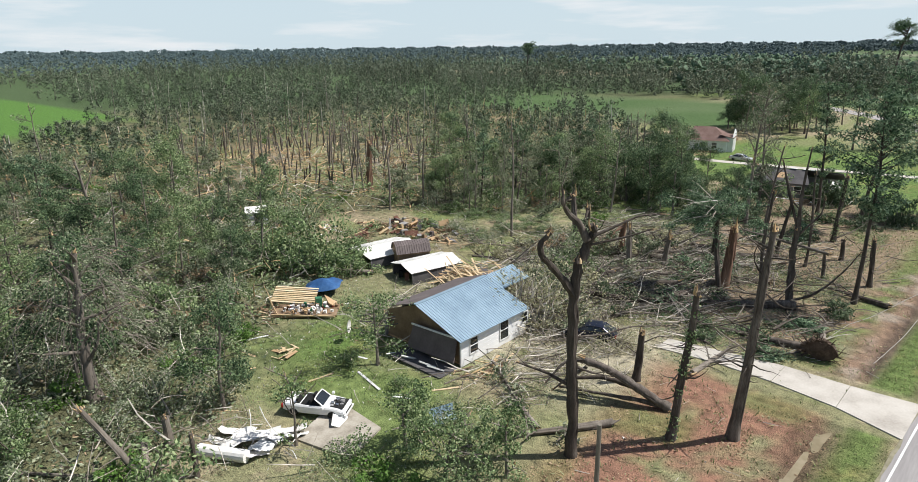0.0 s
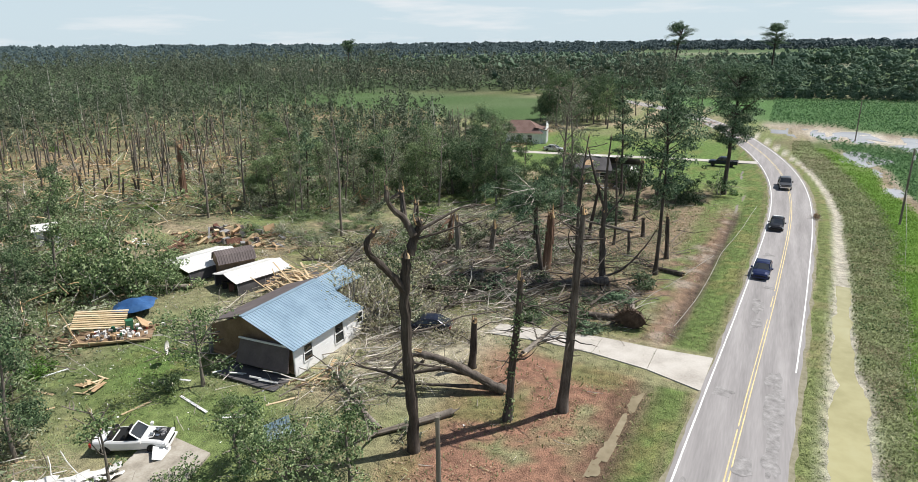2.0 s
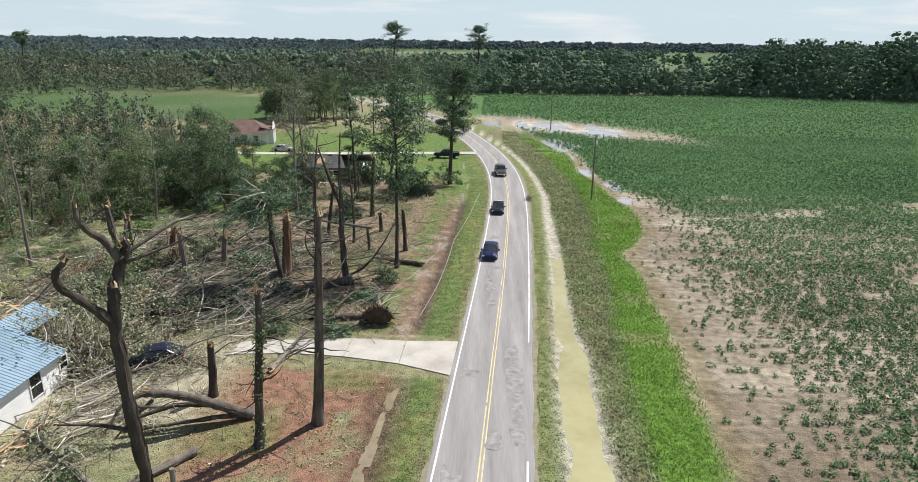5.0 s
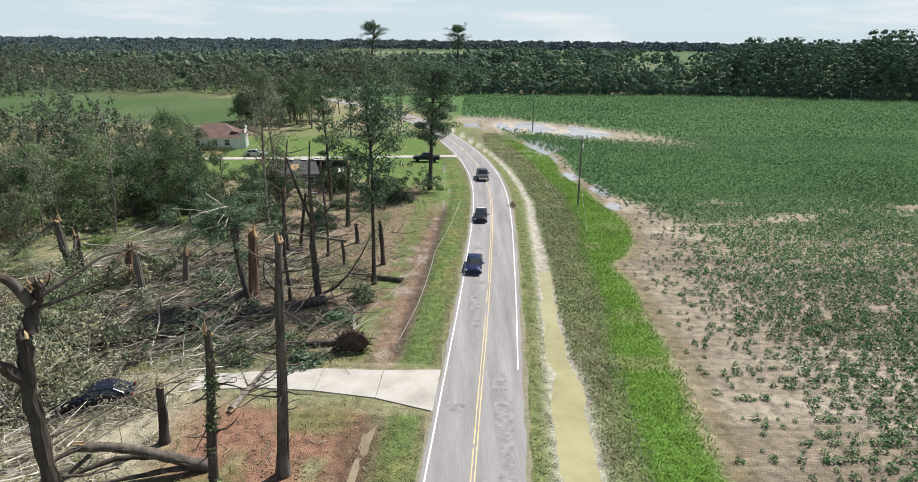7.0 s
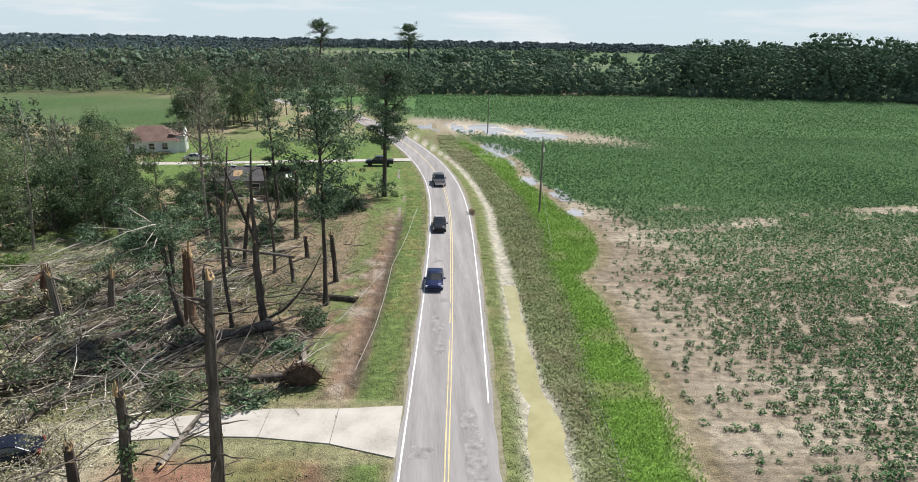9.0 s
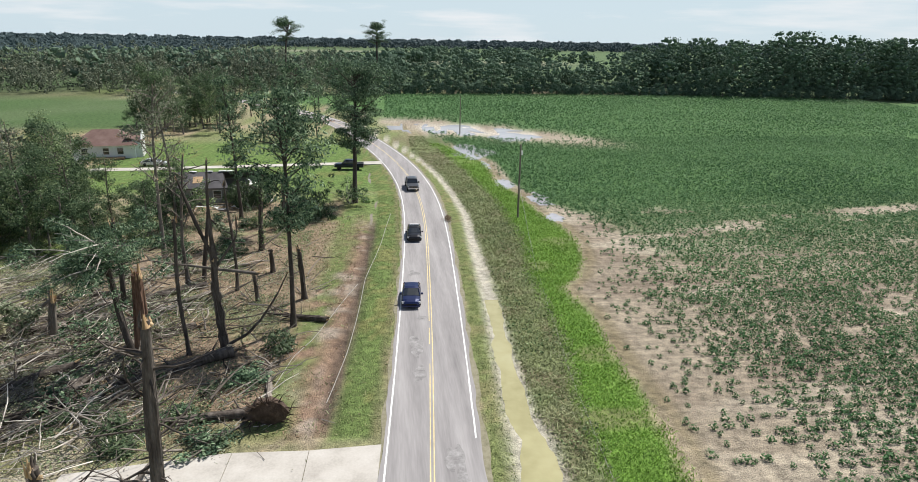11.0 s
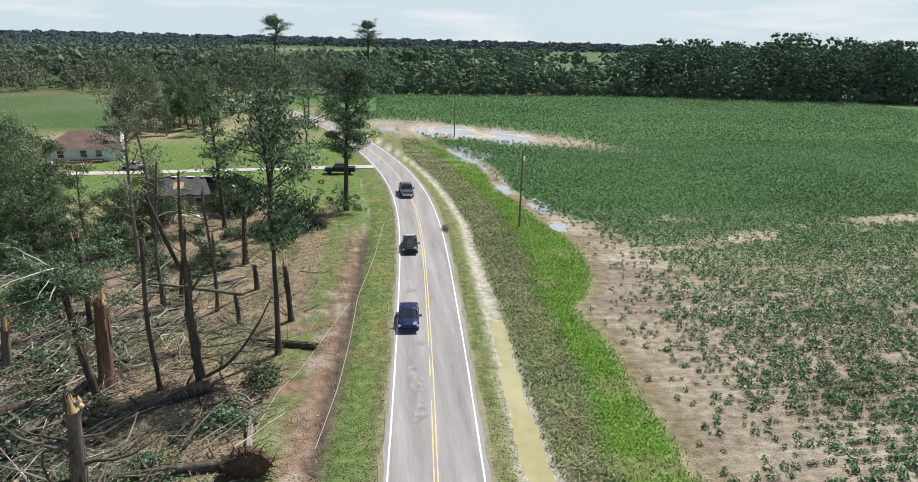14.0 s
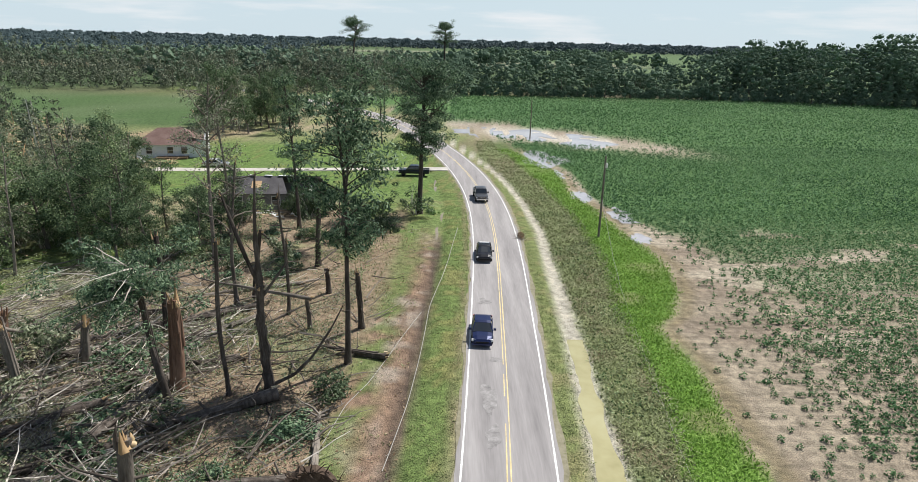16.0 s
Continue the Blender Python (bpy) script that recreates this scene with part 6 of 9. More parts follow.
for x, y, h, s in ((-4.6, 347, 31.5, 402), (-50.5, 347, 33.0, 403), (-300, 405, 27, 404)):
    own(pine_tree("tall_pine", "tall lone pine with a small high crown above the far woods", s, h, 0.75, 0.70, 6.4, 40, 120, (0, 0), 0.1), x, y)
for o in [o for o in scene.objects if o.name.startswith("tall_pine")]:
    for c in o.children:
        if c.name.startswith("crown"):
            extra = Geo()
            q = np.random.default_rng(len(c.name))
            top = max(v.co.z for v in c.data.vertices)
            extra.lump((0, 0, top - 3.2), 3.4, 700, 0.8, 0.4, q, 0.62)
            part("crown", extra, M_NEEDLE, o)


# ---- undergrowth and litter ----
def scatter(n, x0, x1, y0, y1, rng, keep):
    x, y = rng.uniform(x0, x1, n), rng.uniform(y0, y1, n)
    k = keep(x, y) > rng.uniform(0, 1, n)
    return x[k], y[k]


def in_woods(x, y):
    return step01(woods_line(y) + 5 - x, 0, 8) * (x > -205) * (np.degrees(np.arctan2(x - 2, y + 14)) > -84) * (y < 203)


def mound(x, y):
    """Heaps of foliage in the woods: their height over the ground."""
    return 2.6 * vnoise(x, y, 6.5, 71) ** 2 + 1.5 * vnoise(x, y, 2.6, 72) ** 2 + 0.35 * vnoise(x, y, 0.9, 73)


rng = np.random.default_rng(501)
for name, mat, n, lift, label in (("undergrowth", M_LEAF_DRY, 130000, 1.0, "battered grey-green undergrowth and torn foliage"), ("undergrowth", M_LEAF, 120000, 1.05, "green undergrowth between broken trees"), ("dry_brush", M_LEAF_BROWN, 12000, 0.8, "withered brown brush and leaf litter")):
    x, y = scatter(n * 2, -205, -28, -24, 203, rng, lambda x, y: in_woods(x, y) * np.clip(1.3 - np.hypot(x, y + 8) / 135, 0.14, 1) * (0.15 + 0.85 * step01(vnoise(x, y, 6, len(mat.name)), 0.3, 0.65)))
    stand = np.exp(-(((x + 126) / 32) ** 4 + ((y - 82) / 24) ** 4))
    k = rng.uniform(0, 1, len(x)) > stand * 0.8
    x, y = x[k], y[k]
    m0 = mound(x, y)
    slope = np.c_[m0 - mound(x + 0.5, y), m0 - mound(x, y + 0.5), np.full(len(x), 0.55)]
    z = height(x, y) + 0.08 + lift * m0 * (1 - 0.55 * rng.uniform(0, 1, len(x)) ** 2) * (0.5 + 0.5 * step01(woods_line(y) - x, -3, 5))
    g = Geo()
    size = (0.24 + 0.0026 * np.hypot(x, y + 8)) * rng.uniform(0.6, 1.4, len(x))
    g.cards(np.c_[x, y, z], size, size * 0.5, rng, facing=slope, loose=0.5)
    tagged(part(name, g, mat), label, "undergrowth", kind="stuff")


def yard(x, y):
    """Where the storm's litter lies thick, outside the woods."""
    u = across(x, y)
    d = step01(-u, 10.5, 14) * step01(x, -48, -40) * step01(y, 20, 30) * step01(-y, -92, -64)
    house = (x > -39.5) & (x < -28.5) & (y > 25) & (y < 41)
    drive_way = (x > -16) & (y > 37.5) & (y < 43.6) | (x > -22) & (y < 38)
    return d * ~house * ~drive_way * (0.35 + 0.65 * step01(vnoise(x, y, 5, 91), 0.25, 0.6)) + 0.35 * np.exp(-(((x + 62) / 14) ** 2 + ((y - 40) / 16) ** 2))


def pale_yard(x, y):
    """The part of the yard by the house, where the stripped wood lies palest."""
    return step01(-x, 15, 21) * step01(-y, -84, -70)


for name, mat, n, lift, label in (("torn_foliage", M_LEAF_DRY, 30000, 0.6, "torn grey-green foliage strewn over the yard"), ("torn_foliage", M_LEAF_PALE, 60000, 0.5, "pale dying torn leaves over the yard"), ("torn_foliage", M_NEEDLE, 24000, 0.5, "torn green pine needles strewn through the grove"), ("torn_foliage", M_LEAF, 14000, 0.5, "fresh green torn leaves over the yard"), ("torn_foliage", M_LEAF_BROWN, 14000, 0.35, "brown leaf litter over the yard")):
    x, y = scatter(n * 2, -80, -5, 10, 92, rng, (lambda x, y: yard(x, y) * (0.08 + 0.92 * pale_yard(x, y))) if mat is M_LEAF_PALE else (lambda x, y: yard(x, y) * (1 - 0.8 * pale_yard(x, y))) if mat is M_NEEDLE else (lambda x, y: yard(x, y) * (1 - 0.55 * pale_yard(x, y))))
    z = height(x, y) + 0.05 + lift * rng.uniform(0, 1, len(x)) ** 1.8 * step01(vnoise(x, y, 3.5, 93), 0.35, 0.8)
    g = Geo()
    g.cards(np.c_[x, y, z], 0.22 * rng.uniform(0.6, 1.4, len(x)), 0.085, rng, facing=np.c_[rng.normal(size=(len(x), 2)) * 0.6, np.ones(len(x))])
    tagged(part(name, g, mat), label, "storm litter", kind="stuff")


def brushy(x, y):
    """Low brush over the yard, clear of the buildings, the paved places and the mown grass."""
    d = step01(woods_line(y) + 30 - x, 0, 14) + (1 - 0.7 * step01(y, 26, 32)) * step01(-across(x, y), 15, 21) * step01(y, 4, 12)
    clear = np.exp(-(((x + 41.5) / 4.6) ** 4 + ((y - 25) / 8.5) ** 4))
    shut = ((x > -40.5) & (x < -28.5) & (y > 22.5) & (y < 41)) | ((x > -60) & (x < -43.5) & (y > 36) & (y < 46)) | ((x > -35) & (x < -26) & (y > 10.5) & (y < 17)) | ((x > -53) & (x < -45) & (y > 21.5) & (y < 31)) | ((x > -19.5) & (y > 38.5) & (y < 44.5))
    clear = np.maximum(clear, step01(x, -22.5, -19) * step01(y, 15, 19) * step01(-y, -40, -36))
    clear = np.maximum(clear, np.exp(-(((x + 43) / 6.5) ** 4 + ((y - 15) / 5.0) ** 4)))
    return np.clip(d, 0, 1) * (1 - 0.97 * clear) * ~shut * (0.08 + 0.92 * step01(vnoise(x, y, 4.2, 98) * 0.65 + vnoise(x, y, 1.5, 99) * 0.35, 0.42, 0.62))


for mat, n, lift, size, label in ((M_LEAF, 44000, 0.55, 0.14, "low green brush and weeds over the yard"), (M_LEAF_DRY, 50000, 0.5, 0.15, "grey-green trampled brush over the yard"), (M_LEAF_BROWN, 18000, 0.2, 0.13, "brown litter and dead leaves in the yard"), (M_LEAF_BRIGHT, 16000, 0.3, 0.13, "bright fresh weeds in the yard")):
    x, y = scatter(n * 2, -72, -14, 2, 66, rng, brushy)
    m0 = lift * (1.3 * vnoise(x, y, 3.4, 74) ** 2 + 0.5 * vnoise(x, y, 1.2, 75))
    g = Geo()
    g.cards(np.c_[x, y, height(x, y) + 0.05 + m0 * (1 - 0.6 * rng.uniform(0, 1, len(x)) ** 2)], size * rng.uniform(0.6, 1.4, len(x)), size * 0.5, rng, facing=np.c_[rng.normal(size=(len(x), 2)) * 0.6, np.ones(len(x))])
    tagged(part("yard_brush", g, mat), label, "brush", kind="stuff")


def sticks(n, x0, x1, y0, y1, keep, rng, longest, thick, lift, main=None):
    g = Geo()
    x, y = scatter(n, x0, x1, y0, y1, rng, keep)
    for a, b in zip(x, y):
        ln = rng.uniform(0.25, 1.0) ** 1.3 * longest
        ang = rng.uniform(0, 2 * np.pi) if main is None or rng.uniform() < 0.35 else main + rng.normal() * 0.35
        rise = rng.uniform(-0.02, 0.3) * lift
        p = wander((a, b, ground_z(a, b) + 0.05 + rng.uniform(0, 0.5) * lift), outwards(ang, rise), ln, 3, 0.13, rng)
        p[:, 2] = np.maximum(p[:, 2], ground_z(a, b) + 0.02)
        g.tube(p, np.linspace(1, 0.3, 4) * thick * ln / longest * rng.uniform(0.6, 1.4), 4, 0, False)
    return g


tagged(part("broken_branches", sticks(2200, -46, -6, 22, 90, lambda x, y: yard(x, y) * (1 - 0.8 * pale_yard(x, y)), rng, 4.0, 0.08, 1.0, 0.75), M_STICK_DARK), "dark broken branches on the grove's floor", "branches", kind="stuff")
tagged(part("broken_branches", sticks(4200, -46, -6, 22, 90, lambda x, y: yard(x, y) * (0.06 + 0.94 * pale_yard(x, y)), rng, 4.2, 0.075, 1.1, 0.75), M_STICK), "tangle of pale stripped branches by the house", "branches", kind="stuff")
tagged(part("torn_limbs", sticks(150, -46, -20, 44, 74, lambda x, y: yard(x, y) * 0.9, rng, 7.5, 0.10, 1.5, 0.70), M_BARK_GREY), "long grey torn limbs felled over one another", "branches", kind="stuff")
tagged(part("torn_limbs", sticks(220, -36, -11, 43, 84, lambda x, y: yard(x, y) * 0.9, rng, 7.0, 0.10, 1.5, 0.70), M_STICK_DARK), "long dark torn limbs on the grove's floor", "branches", kind="stuff")
x, y = scatter(90000, -46, -9, 42, 102, rng, lambda x, y: (across(x, y) < -11.5) * step01(vnoise(x, y, 3.2, 94) * 0.7 + vnoise(x, y, 1.1, 92) * 0.3, 0.46, 0.66))
for mat, label, pick in ((M_LEAF_DRY, "torn grey-green foliage heaped through the grove", 0), (M_LEAF, "green leaves torn off and heaped through the grove", 1)):
    k = (vnoise(x, y, 4.0, 90) > 0.55) == bool(pick)
    g = Geo()
    g.cards(np.c_[x[k], y[k], height(x[k], y[k]) + 0.05 + 0.7 * rng.uniform(0, 1, k.sum()) * step01(vnoise(x[k], y[k], 3.2, 94), 0.45, 0.8)], rng.uniform(0.14, 0.32, k.sum()), 0.08, rng, facing=np.c_[rng.normal(size=(k.sum(), 2)) * 0.6, np.ones(k.sum())])
    tagged(part("torn_foliage", g, mat), label, "storm litter", kind="stuff")
tagged(part("broken_branches", sticks(5000, -44, -14, 26, 84, lambda x, y: yard(x, y) * pale_yard(x, y), rng, 2.2, 0.042, 1.5), M_STICK), "tangle of broken bare branches over the yard", "branches", kind="stuff")
tagged(part("broken_branches", sticks(3600, -130, -30, -18, 110, lambda x, y: in_woods(x, y), rng, 4.5, 0.07, 3.0), M_STICK), "broken branches scattered through the woods", "branches", kind="stuff")
tagged(part("pale_wood_splinters", sticks(1300, -160, -75, 35, 115, lambda x, y: np.exp(-(((x + 118) / 32) ** 2 + ((y - 75) / 27) ** 2)), rng, 7.0, 0.16, 0.8), M_SPLINTER), "pale stripped trunks and splinters on the stand's floor", "felled wood", kind="stuff")
tagged(part("pale_wood_splinters", sticks(1500, -190, -45, 20, 190, lambda x, y: in_woods(x, y), rng, 4.5, 0.12, 5.0), M_SPLINTER), "pale torn wood scattered through the broken woods", "felled wood", kind="stuff")
tagged(part("broken_branches", sticks(1700, -68, -15, 4, 62, brushy, rng, 3.2, 0.05, 1.0), M_STICK), "broken sticks lying through the yard's brush", "branches", kind="stuff")
tagged(part("twigs", sticks(900, -52, -3, 8, 100, lambda x, y: (across(x, y) < -7.5) * 0.7 * ~((x > -40) & (x < -28) & (y > 25) & (y < 41)), rng, 1.5, 0.035, 0.3), M_STICK), "twigs and small sticks on soil and lawn", "twigs", kind="stuff")

x, y = scatter(9000, -17, -3, 14, 100, rng, lambda x, y: (across(x, y) < -6.5) * ~((y > 36) & (y < 44.5)) * (0.15 + 0.85 * step01(vnoise(x, y, 2.2, 96), 0.45, 0.75)))
g = Geo()
g.cards(np.c_[x, y, height(x, y) + rng.uniform(0.03, 0.10, len(x))], rng.uniform(0.10, 0.34, len(x)), rng.uniform(0.05, 0.14, len(x)), rng, level=0.6)
tagged(part("leaf_litter", g, M_LEAF_BROWN), "dry bark chips and leaf litter on bare soil", "litter", kind="stuff")
x, y = scatter(7000, -17, -3, 14, 104, rng, lambda x, y: (across(x, y) < -7.2) * ~((y > 36) & (y < 44.5)) * step01(vnoise(x, y, 2.6, 97), 0.45, 0.7))
g = Geo()
g.blades(np.c_[x, y, height(x, y)], rng.uniform(0.06, 0.2, len(x)), 0.07, rng, 1.2)
tagged(part("tufts", g, M_WEED), "thin tufts of olive grass on bare soil", "grass", kind="stuff")

# felled trunks that can be told apart
for i, (x0, y0, x1, y1, r, leafy, mat, label) in enumerate((
        (-8.4, 47.2, -17.1, 46.5, 0.32, 0.3, M_NEEDLE_GREY, "uprooted dark trunk lying beside the driveway"),
        (-7.7, 48.2, -8.5, 54.4, 0.26, 0.0, M_LEAF_DRY, "pale straight log leaning from the root plate"),
        (-14.2, 36.9, -13.4, 43.2, 0.24, 0.0, M_LEAF_DRY, "smooth grey log lying across the driveway's end"),
        (-11.9, 56.3, -19.3, 51.7, 0.46, 0.2, M_NEEDLE_GREY, "thick dark felled trunk with a torn butt"),
        (-19.9, 59.0, -25.2, 39.6, 0.42, 0.25, M_NEEDLE_GREY, "long dark felled trunk with a pale splintered butt"),
        (-21.6, 57.9, -19.1, 46.5, 0.17, 0.0, M_LEAF_DRY, "thin pale felled trunk"),
        (-16.8, 70.3, -31.0, 54.9, 0.22, 0.2, M_LEAF_DRY, "long pale bare trunk lying through the grove"),
        (-8.6, 46.9, -11.3, 42.3, 0.10, 0.0, M_LEAF_DRY, "thin crooked branch fallen over the driveway"),
        (-4.9, 62.3, -10.6, 64.0, 0.28, 0.0, M_LEAF_DRY, "charred dark log lying in red soil"),
        (-11.7, 67.1, -23.2, 70.7, 0.17, 0.0, M_LEAF_DRY, "bare pale trunk hung across broken trees"),
        (-21.0, 60.2, -37.5, 50.0, 0.25, 0.5, M_LEAF_DRY, "long grey felled tree with broken branches"),
        (-19.5, 50.5, -33.5, 41.0, 0.36, 0.5, M_NEEDLE_GREY, "dark felled tree with a fan of stripped branches"),
        (-22.0, 47.0, -36.0, 44.0, 0.26, 0.7, M_LEAF_DRY, "felled tree sprawled against the house"),
        (-24.0, 64.0, -44.0, 56.5, 0.32, 0.5, M_LEAF_DRY, "long pale felled trunk behind the yard"),
        (-18.0, 72.0, -33.0, 60.0, 0.30, 0.4, M_NEEDLE_GREY, "dark felled tree in the grove"),
        (-15.0, 78.0, -27.0, 74.0, 0.2, 0.3, M_LEAF_DRY, "grey felled trunk in the grove"),
        (-15.5, 26.5, -20.5, 19.0, 0.28, 0.1, M_LEAF_DRY, "felled limb at the foot of the snag"),
        (-19.0, 22.5, -28.0, 27.5, 0.22, 0.2, M_LEAF_DRY, "broken limb lying in the front yard"),
        (-20.5, 38.5, -32.0, 36.5, 0.24, 0.8, M_LEAF_DRY, "leafy felled tree across a parked car"),
        (-52.0, 36.0, -63.0, 27.0, 0.30, 1.0, M_LEAF_DARK, "leafy felled tree heaped beside the sheds"),
        (-49.0, 14.5, -62.0, 14.0, 0.28, 0.6, M_LEAF, "felled tree lying in green brush"),
        (-33.8, 2.4, -41.5, -3.0, 0.20, 0.0, M_LEAF_DRY, "bare crooked felled limb in dry brush"))):
    ang = math.degrees(math.atan2(y1 - y0, x1 - x0))
    ob = fallen_tree("fallen_tree", label, 600 + i, math.hypot(x1 - x0, y1 - y0), r, leafy, mat, M_BARK_PINE if "dark" in label else M_BARK_GREY, 2.0 if r > 0.22 else 1.0, limbs=16 if leafy > 0.3 else 7)
    ob.matrix_basis = pose(x0, y0, ground_z(x0, y0) + (2.9 if "hung" in label else 0.0), 0, 0, ang)
    tagged(ob, group="felled trees in the yard")
for i, (x0, y0, ang, ln, rr) in enumerate(((-16, 62, 205, 9, 0.3), (-23, 55, 215, 12, 0.36), (-27, 62, 200, 11, 0.32), (-30, 53, 222, 10, 0.34), (-17, 50.5, 196, 10, 0.26), (-34, 60, 208, 13, 0.38), (-24, 70, 190, 9, 0.28), (-20, 66, 225, 8, 0.26), (-38, 52, 200, 10, 0.34), (-26, 48.5, 188, 9, 0.3))):
    ob = fallen_tree("fallen_tree", "dark felled trunk lying in tangled boughs", 640 + i, ln, rr, 0.45, M_LEAF_PALE if x0 < -20 else M_NEEDLE, M_BARK_PINE, 1.9, limbs=12)
    ob.matrix_basis = pose(x0, y0, ground_z(x0, y0) + 0.1 * (i % 4), 0, 0, ang)
    tagged(ob, group="felled trees in the yard")
for i in range(10):
    kind = KINDS["down"][i % 4]
    if kind in KEEP:
        x, y = rng.uniform(-44, -20), rng.uniform(44, 74)
        put(kind, x, y, 215 + rng.uniform(-40, 40), rng.uniform(0.6, 0.9))
for i in range(26):
    x, y = rng.uniform(-84, -48), rng.uniform(-6, 44)
    if x > woods_line(y) + 9:
        continue
    put(KINDS["down"][i % 4], x, y, rng.uniform(0, 360), rng.uniform(0.6, 1.0))

# heaps of leafy branches by the sheds
for x, y, s, kk in ((-56, 32, 1.7, 0), (-59.5, 34, 1.9, 3), (-54, 34, 1.3, 0), (-58, 29, 1.5, 3), (-62.5, 30, 1.6, 0), (-58.5, 37, 1.3, 3), (-48, 17, 0.9, 2), (-52, 14, 1.0, 0), (-46.5, 10.5, 0.9, 2), (-43, 7, 0.9, 1), (-29.0, 40.6, 1.3, 4), (-31.5, 40.8, 1.2, 1), (-41.5, 41, 0.6, 1),
                    (-22.6, 11.5, 1.0, 2), (-18.5, 12.8, 1.0, 0), (-15.6, 15.2, 0.8, 2), (-26.0, 12.0, 0.8, 0), (-21.0, 17.5, 0.7, 3), (-24.0, 18.5, 0.6, 4), (-30.5, 20.0, 0.55, 0), (-36.5, 20.0, 0.6, 0)):
    if KINDS["bush"][kk] in KEEP:
        put(KINDS["bush"][kk], x, y, rng.uniform(0, 360), s)

for x, y, z, kk, size in ((-31.6, 36.2, 2.5, 1, 0.8), (-32.4, 37.6, 2.8, 0, 0.8), (-30.6, 35.9, 1.9, 1, 0.9), (-29.9, 37.2, 1.6, 0, 1.2), (-30.8, 38.6, 1.5, 1, 1.2), (-29.0, 35.2, 0.4, 2, 0.9), (-28.2, 36.6, 0.2, 0, 1.2), (-27.6, 38.6, 0.1, 2, 1.3), (-26.6, 34.6, 0.0, 1, 0.8), (-29.4, 39.6, 0.3, 0, 1.3)):
    put(KINDS["dry"][kk], x, y, 70 * x, size, 0.85, z=ground_z(x, y) + z)

for x, y, z, kk, size in ((-30.2, 35.6, 2.0, 0, 1.5), (-29.0, 37.4, 1.2, 1, 1.7), (-31.2, 37.2, 2.3, 2, 1.4), (-28.0, 35.4, 0.3, 1, 1.5), (-27.2, 39.8, 0.0, 2, 1.6), (-29.6, 40.2, 0.6, 0, 1.6)):
    put(KINDS["dry"][kk], x, y, 130 * x, size, 0.9, z=ground_z(x, y) + z)

# uprooted stump with its plate of soil
root = thing("root_plate", pose(-7.4, 46.4, ground_z(-7.4, 46.4), 0, 0, -78), "upturned root plate of dark clodded soil and torn roots", "root plate")
g = Geo()
q = np.random.default_rng(61)
n = 14
ring = np.array([[0.25 * math.cos(t) * q.uniform(0.7, 1.3), 1.15 * math.cos(t + 0.0) * 0 + 1.25 * math.cos(t) * q.uniform(0.75, 1.2), 0.85 + 0.95 * math.sin(t) * q.uniform(0.75, 1.2)] for t in np.linspace(0, 2 * np.pi, n, endpoint=False)])
front, back = ring + (0.28, 0, 0), ring + (-0.35, 0, 0)
g.add(np.vstack([front, back, [[0.5, 0, 0.9]], [[-0.6, 0, 0.85]]]), [(i, (i + 1) % n, n + (i + 1) % n, n + i) for i in range(n)] + [(i, (i + 1) % n, 2 * n, 2 * n) for i in range(n)] + [((i + 1) % n + n, i + n, 2 * n + 1, 2 * n + 1) for i in range(n)])
part("soil_plate", g, M_ROOT, root)
for _ in range(46):
    g = Geo()
    t = q.uniform(0, 2 * np.pi)
    p = wander((0.2, 1.0 * math.cos(t), 0.85 + 0.75 * math.sin(t)), (q.uniform(0.1, 1.0), math.cos(t), math.sin(t) * 0.8), q.uniform(0.35, 1.5), 4, 0.35, q)
    p[:, 2] = np.maximum(p[:, 2], 0.03)
    g.tube(p, np.linspace(0.06, 0.012, 5), 4)
    part("root", g, M_ROOT, root)


